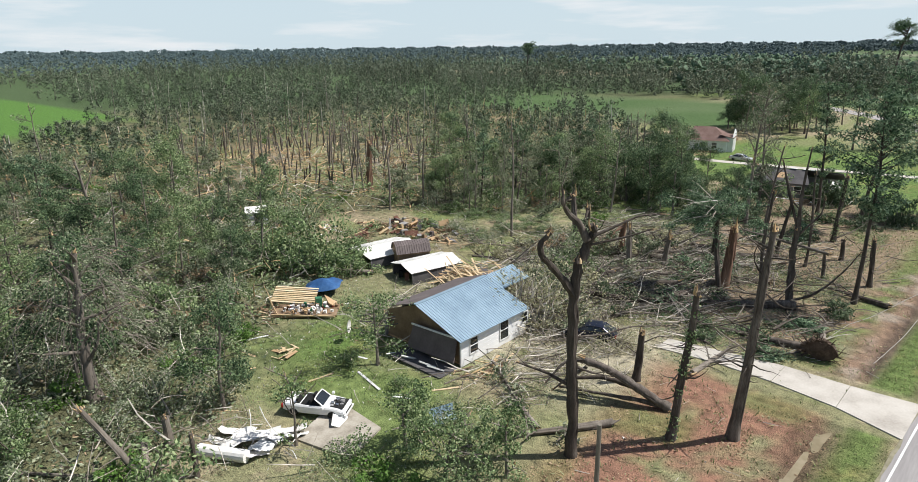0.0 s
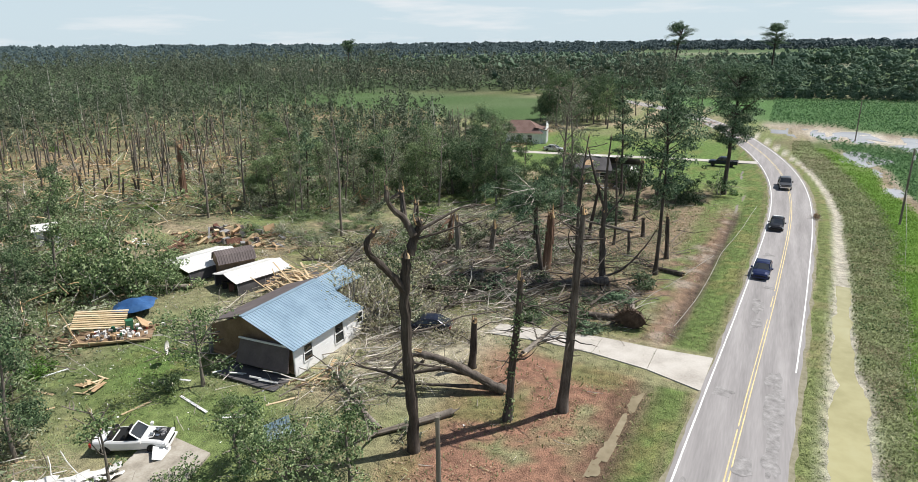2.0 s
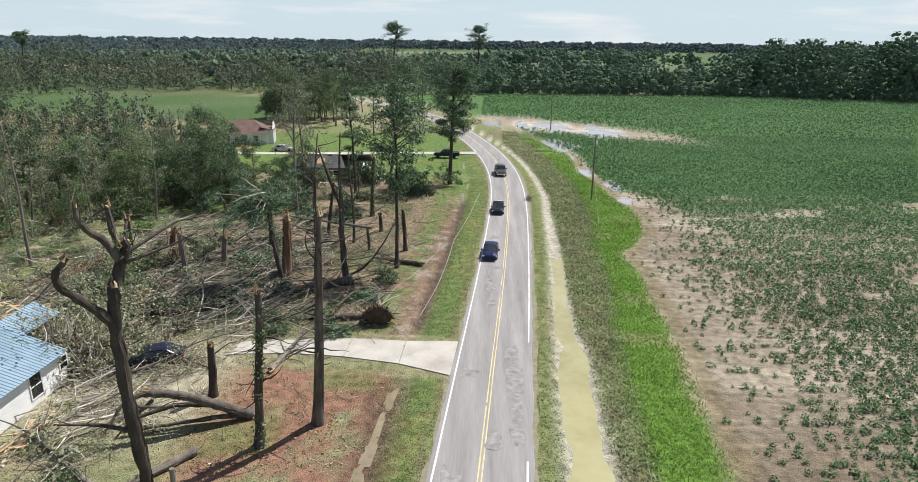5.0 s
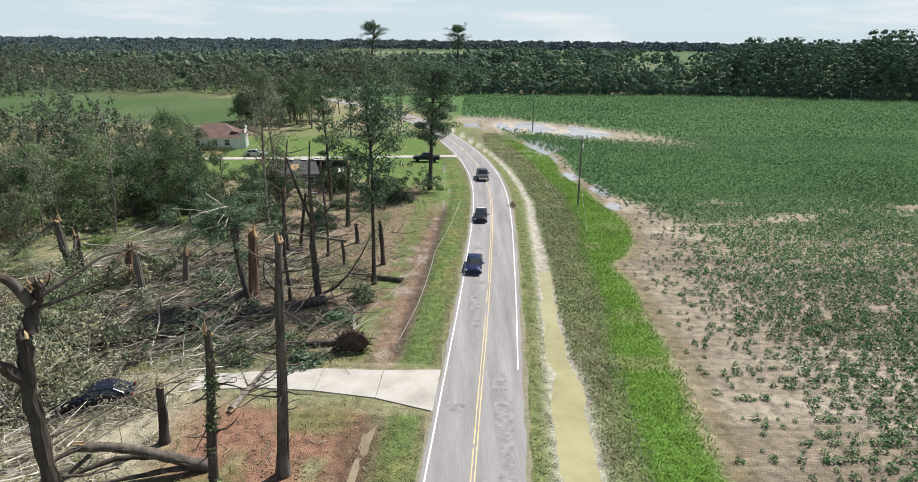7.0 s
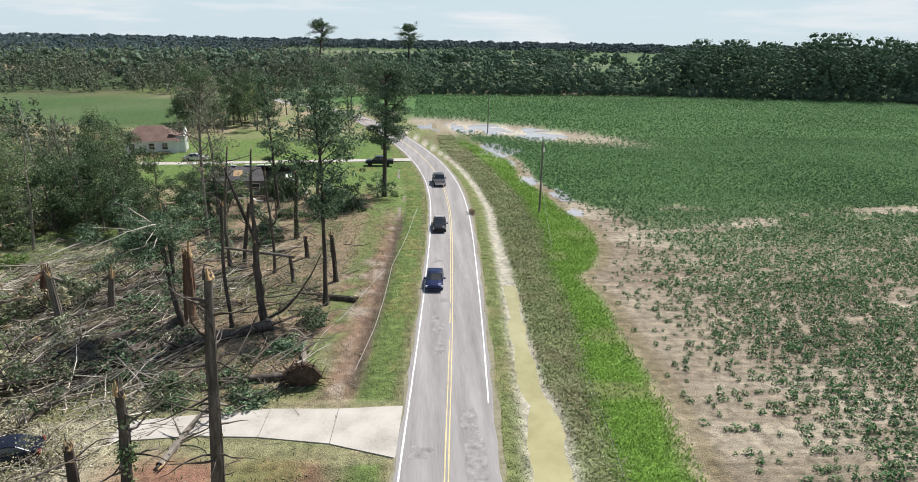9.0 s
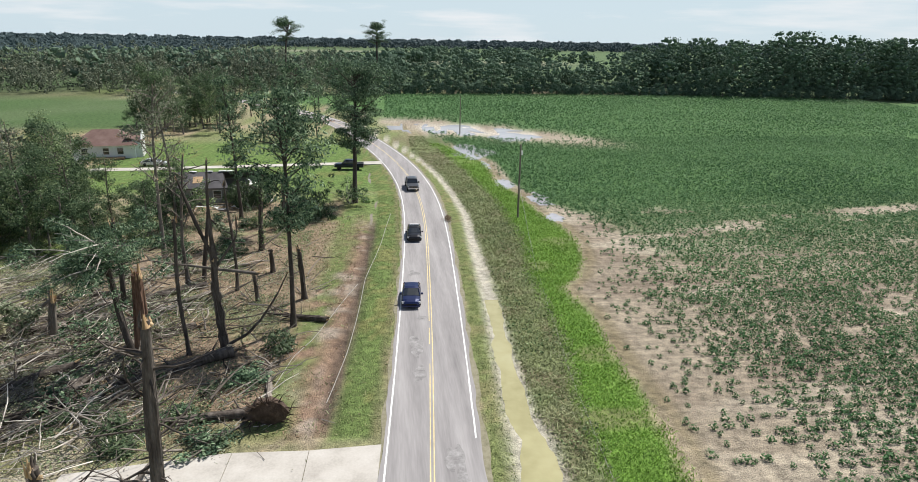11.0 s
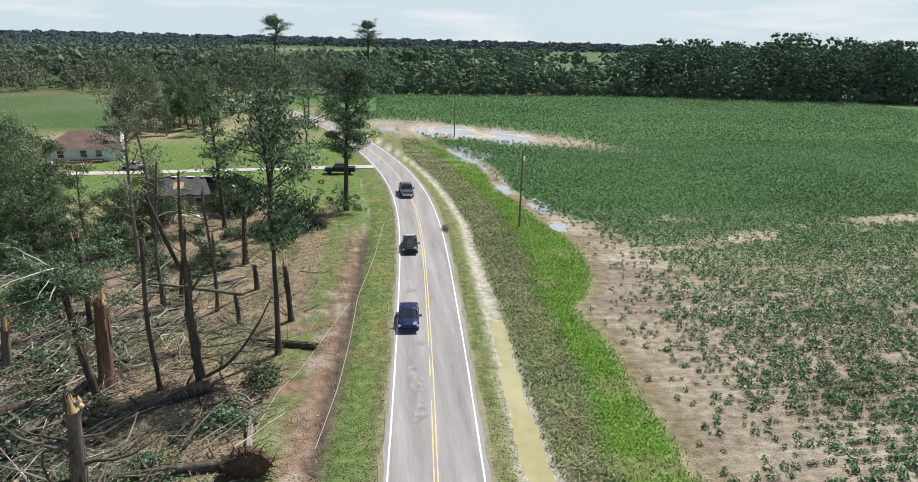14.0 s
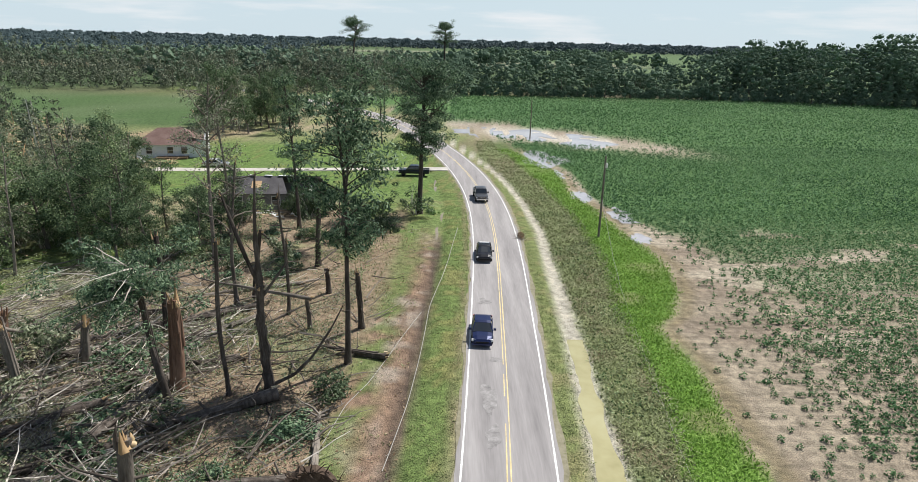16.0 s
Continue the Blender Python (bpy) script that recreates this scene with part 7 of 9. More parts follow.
# ---- crop, weeds, grass ----
rng = np.random.default_rng(801)
for name, x0, x1, y0, y1, row, along_row, each, size, wide, label in (
        ("crop_plants", 14, 92, 14, 66, 0.90, 0.52, 36, 0.18, 0.29, "young bushy green crop plants in thin broken rows"),
        ("crop_plants", 14, 118, 66, 112, 0.96, 0.60, 18, 0.24, 0.31, "bushy green crop rows with gaps of bare soil"),
        ("crop_plants", 12, 150, 112, 178, 1.0, 0.8, 12, 0.30, 0.40, "green crop standing in close rows"),
        ("crop_plants", 0, 230, 178, 334, 1.35, 1.2, 5, 0.50, 0.60, "far part of a green crop field")):
    X, Y = np.meshgrid(np.arange(x0, x1, along_row), np.arange(y0, y1, row))
    X = X + rng.uniform(-0.4, 0.4, X.shape) * along_row
    Y = Y + rng.normal(size=Y.shape) * 0.06 * row + X * 0.02
    X, Y = X.ravel(), Y.ravel()
    cover = crop_cover(X, Y)
    k = (rng.uniform(0, 1, len(X)) < cover * 1.05) & (X < 22 + (Y + 12) * 1.05) & (across(X, Y) > 9)
    X, Y, cover = X[k], Y[k], cover[k]
    s = (0.78 + 0.32 * cover) * rng.uniform(0.55, 1.3, len(X))
    way = rng.normal(size=(len(X) * each, 3))
    way /= np.linalg.norm(way, axis=1, keepdims=True)
    way[:, 2] = np.abs(way[:, 2])
    ss = np.repeat(s, each)
    c = np.repeat(np.c_[X, Y, height(X, Y) + 0.06], each, 0) + way * (wide * ss * rng.uniform(0.6, 1.25, len(ss)))[:, None] * (1, 1, 1.25)
    g = Geo()
    g.cards(c, size * ss, size * 0.62 * ss, rng, facing=way + (0, 0, 0.5), loose=0.4)
    tagged(part(name, g, M_CROP), label, "crop", kind="stuff")

g = Geo()
x, y = scatter(200000, 9, 28, 4, 168, rng, lambda x, y: step01(x - grass_left(y), -0.8, 0.5) * step01(grass_right(y) - x, -0.6, 0.8) * np.clip(1.3 - y / 150, 0.2, 1) * (1 - 0.6 * step01(vnoise(x, y, 4.5, 44), 0.7, 0.9)))
g.blades(np.c_[x, y, height(x, y)], rng.uniform(0.08, 0.24, len(x)), 0.035 + y * 0.0008, rng, 1.0)
tagged(part("lush_grass", g, M_GRASS), "tall lush bright green grass strip", "grass", kind="stuff")
g = Geo()
wx = lambda x, y: step01(across(x, y), ditch_mid(y) + ditch_half(y) - 0.2, ditch_mid(y) + ditch_half(y) + 0.7) * step01(grass_left(y) + 0.8 - x, -0.4, 1.0)
x, y = scatter(130000, 6, 19, 4, 180, rng, lambda x, y: wx(x, y) * np.clip(1.25 - y / 150, 0.2, 1))
g.blades(np.c_[x, y, height(x, y)], rng.uniform(0.07, 0.24, len(x)), 0.05 + y * 0.0009, rng, 1.3)
tagged(part("trampled_weeds", g, M_WEED), "flattened grey and olive weeds beside the ditch", "weeds", kind="stuff")
g = Geo()
x, y = scatter(22000, 6, 21, -6, 120, rng, lambda x, y: wx(x, y) * step01(vnoise(x, y, 2.5, 95), 0.55, 0.8))
g.cards(np.c_[x, y, height(x, y) + rng.uniform(0.05, 0.4, len(x))], 0.26, 0.13, rng)
tagged(part("leafy_weeds", g, M_LEAF), "clumps of green leafy weeds", "weeds", kind="stuff")
g = Geo()
x, y = scatter(46000, -12, 10, 10, 112, rng, lambda x, y: ((across(x, y) > -6.6) & (across(x, y) < -3.5) & ~((y > 36) & (y < 44.2)) | (across(x, y) > 3.55) & (across(x, y) < ditch_mid(y) - ditch_half(y))) * np.clip(1.2 - y / 110, 0.15, 1))
g.blades(np.c_[x, y, height(x, y)], rng.uniform(0.04, 0.11, len(x)), 0.05 + y * 0.0006, rng, 1.6)
tagged(part("verge_grass", g, surface("mown_verge_grass", [(0.115, 0.150, 0.052), (0.185, 0.220, 0.084), (0.290, 0.305, 0.145)], scale=0.3, fine=2.0, rough=0.7, bump=0, random_by="island", vary=0.35, through_light=0.25)), "short mown grass of the road verge", "grass", kind="stuff")
g = Geo()
lw = lambda x, y: np.exp(-(((x + 41) / 6) ** 2 + ((y - 24) / 9) ** 2)) + np.exp(-(((x + 40) / 7) ** 2 + ((y - 84) / 9) ** 2)) + 0.5 * np.exp(-(((x + 9) / 4) ** 2 + ((y - 85) / 16) ** 2)) + 0.3 * np.exp(-(((x + 12) / 5) ** 2 + ((y - 30) / 12) ** 2))
x, y = scatter(40000, -54, -3, 8, 108, rng, lw)
g.blades(np.c_[x, y, height(x, y)], rng.uniform(0.07, 0.25, len(x)), 0.07, rng, 0.6)
tagged(part("lawn_grass", g, [o for o in scene.objects if o.name.startswith("verge_grass")][0].data.materials[0]), "patchy green lawn grass", "grass", kind="stuff")


# ---- buildings ----
def boxed(name, m, sx, sy, sz, material, parent, label=""):
    g = Geo()
    g.box(m, sx, sy, sz)
    return part(name, g, material, parent, label)


def ribbed_sheet(length, depth, pitch, rib, material, name, parent, m, label="", sag=0.0):
    """A ribbed metal sheet: ribs run along its depth (y), repeated over its length (x); 3 mm thick edges turned down."""
    xs, zs = [], []
    x = 0.0
    while x < length - 1e-6:
        for dx, z in ((0, 0), (pitch * 0.62, 0), (pitch * 0.70, rib), (pitch * 0.90, rib), (pitch * 0.98, 0)):
            if x + dx <= length:
                xs.append(x + dx)
                zs.append(z)
        x += pitch
    xs.append(length)
    zs.append(0)
    rows = 6
    n = len(xs)
    v = []
    for layer in (0.0, -0.05):
        for j in range(rows):
            t = j / (rows - 1)
            v += [(a, depth * t, b + layer - sag * math.sin(math.pi * t) * (0.6 + 0.4 * math.sin(a * 0.9))) for a, b in zip(xs, zs)]
    f = []
    for j in range(rows - 1):
        for i in range(n - 1):
            f.append((j * n + i, j * n + i + 1, (j + 1) * n + i + 1, (j + 1) * n + i))
            f.append(tuple(rows * n + q for q in (j * n + i, (j + 1) * n + i, (j + 1) * n + i + 1, j * n + i + 1)))
    for i in range(n - 1):
        f.append((i + 1, i, rows * n + i, rows * n + i + 1))
        f.append(((rows - 1) * n + i, (rows - 1) * n + i + 1, rows * n + (rows - 1) * n + i + 1, rows * n + (rows - 1) * n + i))
    for j in range(rows - 1):
        f.append((j * n, (j + 1) * n, rows * n + (j + 1) * n, rows * n + j * n))
        f.append(((j + 1) * n + n - 1, j * n + n - 1, rows * n + j * n + n - 1, rows * n + (j + 1) * n + n - 1))
    r = np.array(m)
    v = np.array(v) @ r[:3, :3].T + r[:3, 3]
    g = Geo()
    g.add(v, f)
    return part(name, g, material, parent, label)


def prism(pts, z0, z1, m=None):
    """An upright slab over a flat outline; m turns it into place."""
    p = np.array(pts, float)
    n = len(p)
    v = np.vstack([np.c_[p, np.full(n, z0)], np.c_[p, np.full(n, z1)]])
    if m is not None:
        r = np.array(m)
        v = v @ r[:3, :3].T + r[:3, 3]
    g = Geo()
    f = [(i, (i + 1) % n, n + (i + 1) % n, n + i) for i in range(n)]
    c = len(v)
    v = np.vstack([v, v[:n].mean(0)[None], v[n:].mean(0)[None]])
    f += [((i + 1) % n, i, c, c) for i in range(n)] + [(n + i, n + (i + 1) % n, c + 1, c + 1) for i in range(n)]
    g.add(v, f)
    return g


def window(parent, m, w, h, pane_mat=M_GLASS):
    """A framed two-sash window with shutters' width of trim; m: its foot's middle, facing -y."""
    win = new("window")
    win.parent = parent
    win.matrix_basis = m
    for sx in (-1, 1):
        boxed("frame_upright", pose(sx * (w / 2 + 0.05), 0, 0), 0.1, 0.09, h, M_TRIM, win)
    for z in (-0.1, h / 2 - 0.03, h):
        boxed("frame_rail", pose(0, 0.002, z), w + 0.2, 0.085, 0.1 if z != h / 2 - 0.03 else 0.06, M_TRIM, win)
    for z in (0, h / 2 + 0.03):
        boxed("pane", pose(0, 0.01, z), w, 0.02, h / 2 - 0.03, pane_mat, win)
    return win


def plank_heap(name, label, x, y, n, rx, ry, longest, mats, seed, tall=0.9, turn=None, category="debris"):
    """A heap of loose boards, each a part."""
    q = np.random.default_rng(seed)
    root = thing(name, pose(x, y, ground_z(x, y)), label, category)
    for i in range(n):
        g = Geo()
        a = q.uniform(0, 360) if turn is None or q.uniform() < 0.35 else turn + q.normal() * 18
        cx, cy = q.normal() * rx * 0.45, q.normal() * ry * 0.45
        z = 0.03 + tall * q.uniform(0, 1) * math.exp(-((cx / rx) ** 2 + (cy / ry) ** 2) * 2)
        ln = longest * q.uniform(0.35, 1.0)
        g.box(pose(cx, cy, z, q.normal() * 8, q.normal() * 9, a), ln, q.choice([0.1, 0.15, 0.2, 0.3]), 0.04)
        part("board", g, mats[q.integers(len(mats))], root)
    return root


M_BARN_ROOF = surface("brown_ribbed_roofing", [(0.090, 0.072, 0.070), (0.135, 0.110, 0.106), (0.190, 0.158, 0.150)], scale=0.7, fine=6.0, rough=0.6, bump=0.2)


# the wrecked house with the blue metal roof: east eave x -29.2, ridge x -34.4, y 25.5 to 39.5
house = thing("wrecked_house", pose(0.7, -0.15, 0), "wrecked white house with a blue metal roof, its rear half collapsed", "house")
X0, X1, Y0, Y1, EAVE, RIDGE, RX = -39.0, -29.7, 25.9, 39.3, 2.65, 4.45, -34.4
east = part("wall", prism([(0, 0), (9.0, 0), (9.0, EAVE), (0, EAVE)], -0.12, 0.0, Matrix(((0, 0, 1, X1), (1, 0, 0, Y0), (0, 1, 0, 0), (0, 0, 0, 1)))), M_SIDING, house, "white siding wall")
for z in np.arange(0.1, EAVE - 0.2, 0.36):
    boxed("siding_board", pose(X1 + 0.006, 30.3, z), 0.012, 8.7, 0.335, M_SIDING, east)
# Rear stretch of the white wall: its shade is put in as grey boarding.
boxed("wall", pose(X1 - 0.06, 37.2, 0), 0.13, 4.3, 1.9, M_GREY_BOARD, house, "rear wall, greyed to stand for its shade")
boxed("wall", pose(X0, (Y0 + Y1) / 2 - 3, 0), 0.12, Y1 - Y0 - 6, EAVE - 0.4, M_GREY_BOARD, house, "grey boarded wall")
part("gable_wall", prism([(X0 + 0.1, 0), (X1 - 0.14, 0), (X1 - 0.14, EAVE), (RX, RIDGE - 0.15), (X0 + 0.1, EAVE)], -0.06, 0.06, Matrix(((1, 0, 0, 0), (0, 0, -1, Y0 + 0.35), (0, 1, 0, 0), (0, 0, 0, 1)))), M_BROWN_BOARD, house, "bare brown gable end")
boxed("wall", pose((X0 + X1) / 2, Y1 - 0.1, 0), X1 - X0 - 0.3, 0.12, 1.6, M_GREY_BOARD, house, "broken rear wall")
boxed("floor_deck", pose((X0 + X1) / 2, (Y0 + Y1) / 2, 0.1), X1 - X0 - 0.3, Y1 - Y0 - 0.4, 0.12, M_PLYWOOD, house)
tilt = math.degrees(math.atan2(RIDGE - EAVE + 0.15, X1 + 0.5 - RX))
slope = math.hypot(X1 + 0.5 - RX, RIDGE - EAVE + 0.15)
m_east = Matrix.Translation((X1 + 0.5, 25.35, EAVE - 0.15 + 0.1)) @ Matrix.Rotation(radians(90), 4, "Z") @ Matrix.Rotation(radians(tilt), 4, "X")
ribbed_sheet(9.4, slope, 0.30, 0.035, M_BLUE_ROOF, "metal_roof", house, m_east, "pale blue ribbed metal roof")
m_east2 = Matrix.Translation((RX + 2.15, 34.78, RIDGE - 0.72)) @ Matrix.Rotation(radians(90), 4, "Z") @ Matrix.Rotation(radians(tilt + 1), 4, "X")
ribbed_sheet(4.1, 2.3, 0.30, 0.035, M_BLUE_ROOF, "metal_roof", house, m_east2, "torn upper strip of blue metal roof", 0.06)
boxed("ridge_cap", pose(RX, 30.0, RIDGE + 0.07), 0.36, 9.3, 0.05, M_BLUE_ROOF, house)
west = prism([(0, 0), (9.6, 0), (10.4, 4.9), (1.2, 5.1)], 0, 0.09, Matrix.Translation((RX - 0.1, 25.5, RIDGE + 0.02)) @ Matrix.Rotation(radians(90), 4, "Z") @ Matrix.Rotation(radians(-21), 4, "X"))
part("shingle_roof", west, M_BARN_ROOF, house, "dark shingled roof slope, partly torn")
part("porch_roof", prism([(-2.6, 0), (2.6, 0), (2.3, 2.3), (-2.5, 2.1)], 0, 0.09, Matrix.Translation((-32.5, 25.15, 0.55)) @ Matrix.Rotation(radians(3), 4, "Z") @ Matrix.Rotation(radians(66), 4, "X")), M_BARN_ROOF, house, "grey porch roof hanging down against the gable")
boxed("porch_beam", pose(-32.5, 25.72, 2.45, 0, 0, 3), 5.2, 0.1, 0.14, M_TRIM, house, "white beam under the gable")
for x in (-35.3, -33.4, -31.2, -30.2):
    boxed("porch_post", pose(x, 24.4, 0.16, 20 * (x + 32), 62, 15 * x), 0.11, 0.11, 1.5, M_TRIM, house, "leaning white porch post")
# Dark shingle colour puts the shade under the hanging porch roof into the deck.
boxed("porch_deck", pose(-32.6, 24.4, 0.05, 0, 3, 2), 5.6, 2.2, 0.14, M_SHINGLE, house)
for y, w, h, z in ((27.5, 0.95, 1.35, 0.85), (31.6, 1.1, 1.7, 0.6), (34.6, 0.8, 0.9, 1.2)):
    window(house, Matrix.Translation((X1 + 0.03, y, z)) @ Matrix.Rotation(radians(90), 4, "Z"), w, h)
q = np.random.default_rng(91)
for i in range(44):
    g = Geo()
    y = q.uniform(35.0, 42.0)
    g.box(pose(q.uniform(-41.8, -36.0), y, 1.7 + q.uniform(0, 1.5), q.normal() * 14, q.normal() * 12 + 10, q.normal() * 28), q.uniform(1.5, 4.2), q.choice([0.09, 0.14, 0.2]), 0.045)
    part("rafter", g, M_LUMBER, house, "exposed raw roof timber")
for x, y, z, rx, ry, rz, sx, sy, mt in ((-39.5, 43.8, 0.9, 8, -12, 20, 4.2, 2.6, M_PLYWOOD), (-41.4, 43.2, 0.6, -4, 16, 8, 2.2, 2.6, M_SHINGLE), (-34.9, 40.0, 2.4, 6, 10, 12, 1.6, 1.1, M_PLYWOOD), (-33.2, 37.4, 3.6, 4, 18, 30, 1.0, 0.8, M_LUMBER), (-40.2, 37.8, 1.0, 20, -30, 10, 2.4, 1.8, M_GREY_BOARD)):
    boxed("roof_panel", pose(x, y, z, rx, ry, rz), sx, sy, 0.06, mt, house, "torn piece of roof decking")
for i in range(7):
    g = Geo()
    g.tube(wander((-38.3 + q.uniform(-1, 1.5), 25.6, 2.2 + q.uniform(-0.3, 0.5)), (-0.7, -0.6, -0.12), q.uniform(1.4, 2.8), 3, 0.05, q), 0.05, 4)
    part("rafter", g, M_SHINGLE, house, "bent dark rafter over the porch")

# sheds behind the house
def carport(x, y, turn, w, d, h, label):
    root = thing("carport", pose(x, y, ground_z(x, y), 0, 0, turn), label, "carport", "white-roofed carports")
    a = math.degrees(math.atan2(0.55, w / 2))
    s = math.hypot(0.55, w / 2) + 0.1
    for side in (0, 180):
        mm = Matrix.Rotation(radians(side), 4, "Z") @ Matrix.Translation((-d / 2 if side == 0 else -d / 2, -w / 2 - 0.05, h - 0.02)) @ Matrix.Rotation(radians(a), 4, "X")
        ribbed_sheet(d, s, 0.45, 0.03, M_WHITE_METAL, "roof_sheet", root, mm, "white ribbed roof sheet", 0.10)
    for px in (-d / 2 + 0.2, 0, d / 2 - 0.2):
        for py in (-w / 2 + 0.1, w / 2 - 0.1):
            boxed("post", pose(px, py, 0), 0.07, 0.07, h, M_GREY_BOARD, root)
    # Dark sheets added round the sides to give the carport its shaded inside.
    for py in (-w / 2 + 0.05, w / 2 - 0.05):
        boxed("side_panel", pose(0, py, 0.02, 2 if py > 0 else -3, 0, 0), d - 0.3, 0.03, h - 0.1, M_SHINGLE, root, "dark side sheet added to keep the inside dark")
    boxed("end_panel", pose(d / 2 - 0.06, 0, 0.02), 0.03, w - 0.3, h - 0.05, M_SHINGLE, root, "dark end sheet added to keep the inside dark")
    q = np.random.default_rng(int(w * 10))
    for _ in range(9):
        boxed("stored_crate", pose(q.uniform(-d / 2 + 0.4, d / 2 - 1.0), q.uniform(-w / 2 + 0.6, w / 2 - 0.6), 0.02, 0, 0, q.uniform(0, 90)), q.uniform(0.4, 1.0), q.uniform(0.3, 0.8), q.uniform(0.3, 0.9), (M_BROWN_BOARD, M_BLACK, M_GREY_BOARD, M_RUST)[q.integers(4)], root, "shaded box of stored goods")
    return root


carport(-55.6, 41.0, 80, 6.0, 7.6, 1.35, "low white-roofed carport leaning beside a brown shed")
carport(-47.3, 40.3, 76, 4.8, 7.0, 1.5, "white metal carport with a dented roof")
barn = thing("barn_shed", pose(-51.6, 41.8, ground_z(-51.6, 41.8), 0, 0, 62), "small brown wooden barn with a dark ribbed gambrel roof", "shed")
prof = [(-1.35, 0), (1.35, 0), (1.35, 1.8), (0.9, 2.55), (0, 2.9), (-0.9, 2.55), (-1.35, 1.8)]
part("barn_body", prism(prof, -2.0, 2.0, Matrix(((0, 0, 1, 0), (1, 0, 0, 0), (0, 1, 0, 0), (0, 0, 0, 1)))), M_BROWN_BOARD, barn)
for (ya, za), (yb, zb) in (((-1.5, 1.72), (-0.94, 2.62)), ((-0.94, 2.62), (0, 2.98)), ((0.94, 2.62), (0, 2.98)), ((1.5, 1.72), (0.94, 2.62))):
    ln = math.hypot(yb - ya, zb - za)
    ang = math.degrees(math.atan2(zb - za, yb - ya))
    if ya < 0:
        mm = Matrix.Translation((-2.15, ya, za)) @ Matrix.Rotation(radians(ang), 4, "X")
    else:
        mm = Matrix.Rotation(radians(180), 4, "Z") @ Matrix.Translation((-2.15, -ya, za)) @ Matrix.Rotation(radians(math.degrees(math.atan2(zb - za, ya - yb))), 4, "X")
    ribbed_sheet(4.3, ln, 0.3, 0.03, M_BARN_ROOF, "roof_sheet", barn, mm, "dark ribbed roof sheet")
boxed("barn_door", pose(-2.03, 0, 0.05), 0.05, 1.3, 1.7, M_BROWN_BOARD, barn)

# collapsed pallet shed with household goods
deck = thing("collapsed_shed", pose(-49.0, 24.6, ground_z(-49.0, 24.6), 0, 0, 44), "collapsed wooden shed spilling white household goods", "shed")
for i in range(9):
    boxed("slat", pose(-1.4, 0.2 + i * 0.33, 0.75 + i * 0.07, 12, 6, 1.5 * (i % 3)), 4.4, 0.2, 0.05, M_LUMBER, deck)
for x in (-3.0, -1.3, 0.5):
    boxed("joist", pose(x, 1.5, 0.62, 12, 0, 2), 0.1, 3.0, 0.1, M_BROWN_BOARD, deck)
boxed("floor", pose(0, -0.6, 0.12, 0, 0, 0), 6.6, 3.2, 0.14, M_BROWN_BOARD, deck)
boxed("side_wall", pose(2.6, 1.0, 0.2, 0, 38, 20), 1.9, 2.4, 0.08, M_PLYWOOD, deck, "fallen brown wall panel")
boxed("beam", pose(0.1, -2.2, 0.22, 0, 2, -3), 6.2, 0.16, 0.14, M_LUMBER, deck)
q = np.random.default_rng(17)
for i in range(110):
    g = Geo()
    s = q.uniform(0.1, 0.36)
    c = np.array([q.normal() * 1.5 + 0.4, -0.9 + q.normal() * 0.6, 0.3 + q.uniform(0, 0.45)])
    v = c + np.array([(x, y, z) for x in (-1, 1) for y in (-1, 1) for z in (-1, 1)]) * s * 0.5 * q.uniform(0.5, 1.2, 3) + q.normal(size=(8, 3)) * s * 0.14
    g.add(v, [(0, 1, 3, 2), (4, 6, 7, 5), (0, 4, 5, 1), (2, 3, 7, 6), (0, 2, 6, 4), (1, 5, 7, 3)])
    part("household_item", g, M_RED_CLOTH if i % 29 == 5 else M_GREEN_BIN if i % 17 == 3 else M_BROWN_BOARD if i % 4 == 1 else M_PLYWOOD if i % 7 == 2 else M_GREY_BOARD if i % 5 == 2 else M_CLOTH, deck)
boxed("bin", pose(1.2, 0.1, 0.3, 0, 4, 20), 0.6, 0.6, 0.95, M_GREEN_BIN, deck, "pale green bin")

tarp = thing("blue_canopy", pose(-52.0, 28.9, ground_z(-52, 28.9), 0, 0, 40), "collapsed blue canopy sagging on bent poles", "canopy")
g = Geo()
n = 9
v = []
for j in range(n):
    for i in range(n):
        a, b = i / (n - 1) * 2 - 1, j / (n - 1) * 2 - 1
        v.append((a * 1.9, b * 1.6, 1.55 - 0.85 * max(abs(a), abs(b)) ** 1.4 - 0.12 * math.sin(3 * a + 5 * b) + 0.1 * a))
g.add(v, [(j * n + i, j * n + i + 1, (j + 1) * n + i + 1, (j + 1) * n + i) for j in range(n - 1) for i in range(n - 1)])
part("cover", g, M_TARP, tarp, smooth=True)
for a in (-1, 1):
    for b in (-1, 1):
        g = Geo()
        g.tube([(a * 1.85, b * 1.55, 0), (a * 1.7, b * 1.4, 0.95)], 0.025, 5)
        part("pole", g, M_CHROME, tarp)

dish = thing("satellite_dish", pose(-39.9, 22.9, ground_z(-39.9, 22.9), 0, 0, -55), "pale grey satellite dish on a post in the lawn", "satellite dish")
g = Geo()
rings, sides = 5, 18
v = [(0.55 * (r / rings) * math.cos(t), -0.18 * (1 - (r / rings) ** 2), 1.45 + 0.6 * (r / rings) * math.sin(t)) for r in range(rings + 1) for t in np.linspace(0, 2 * np.pi, sides, endpoint=False)]
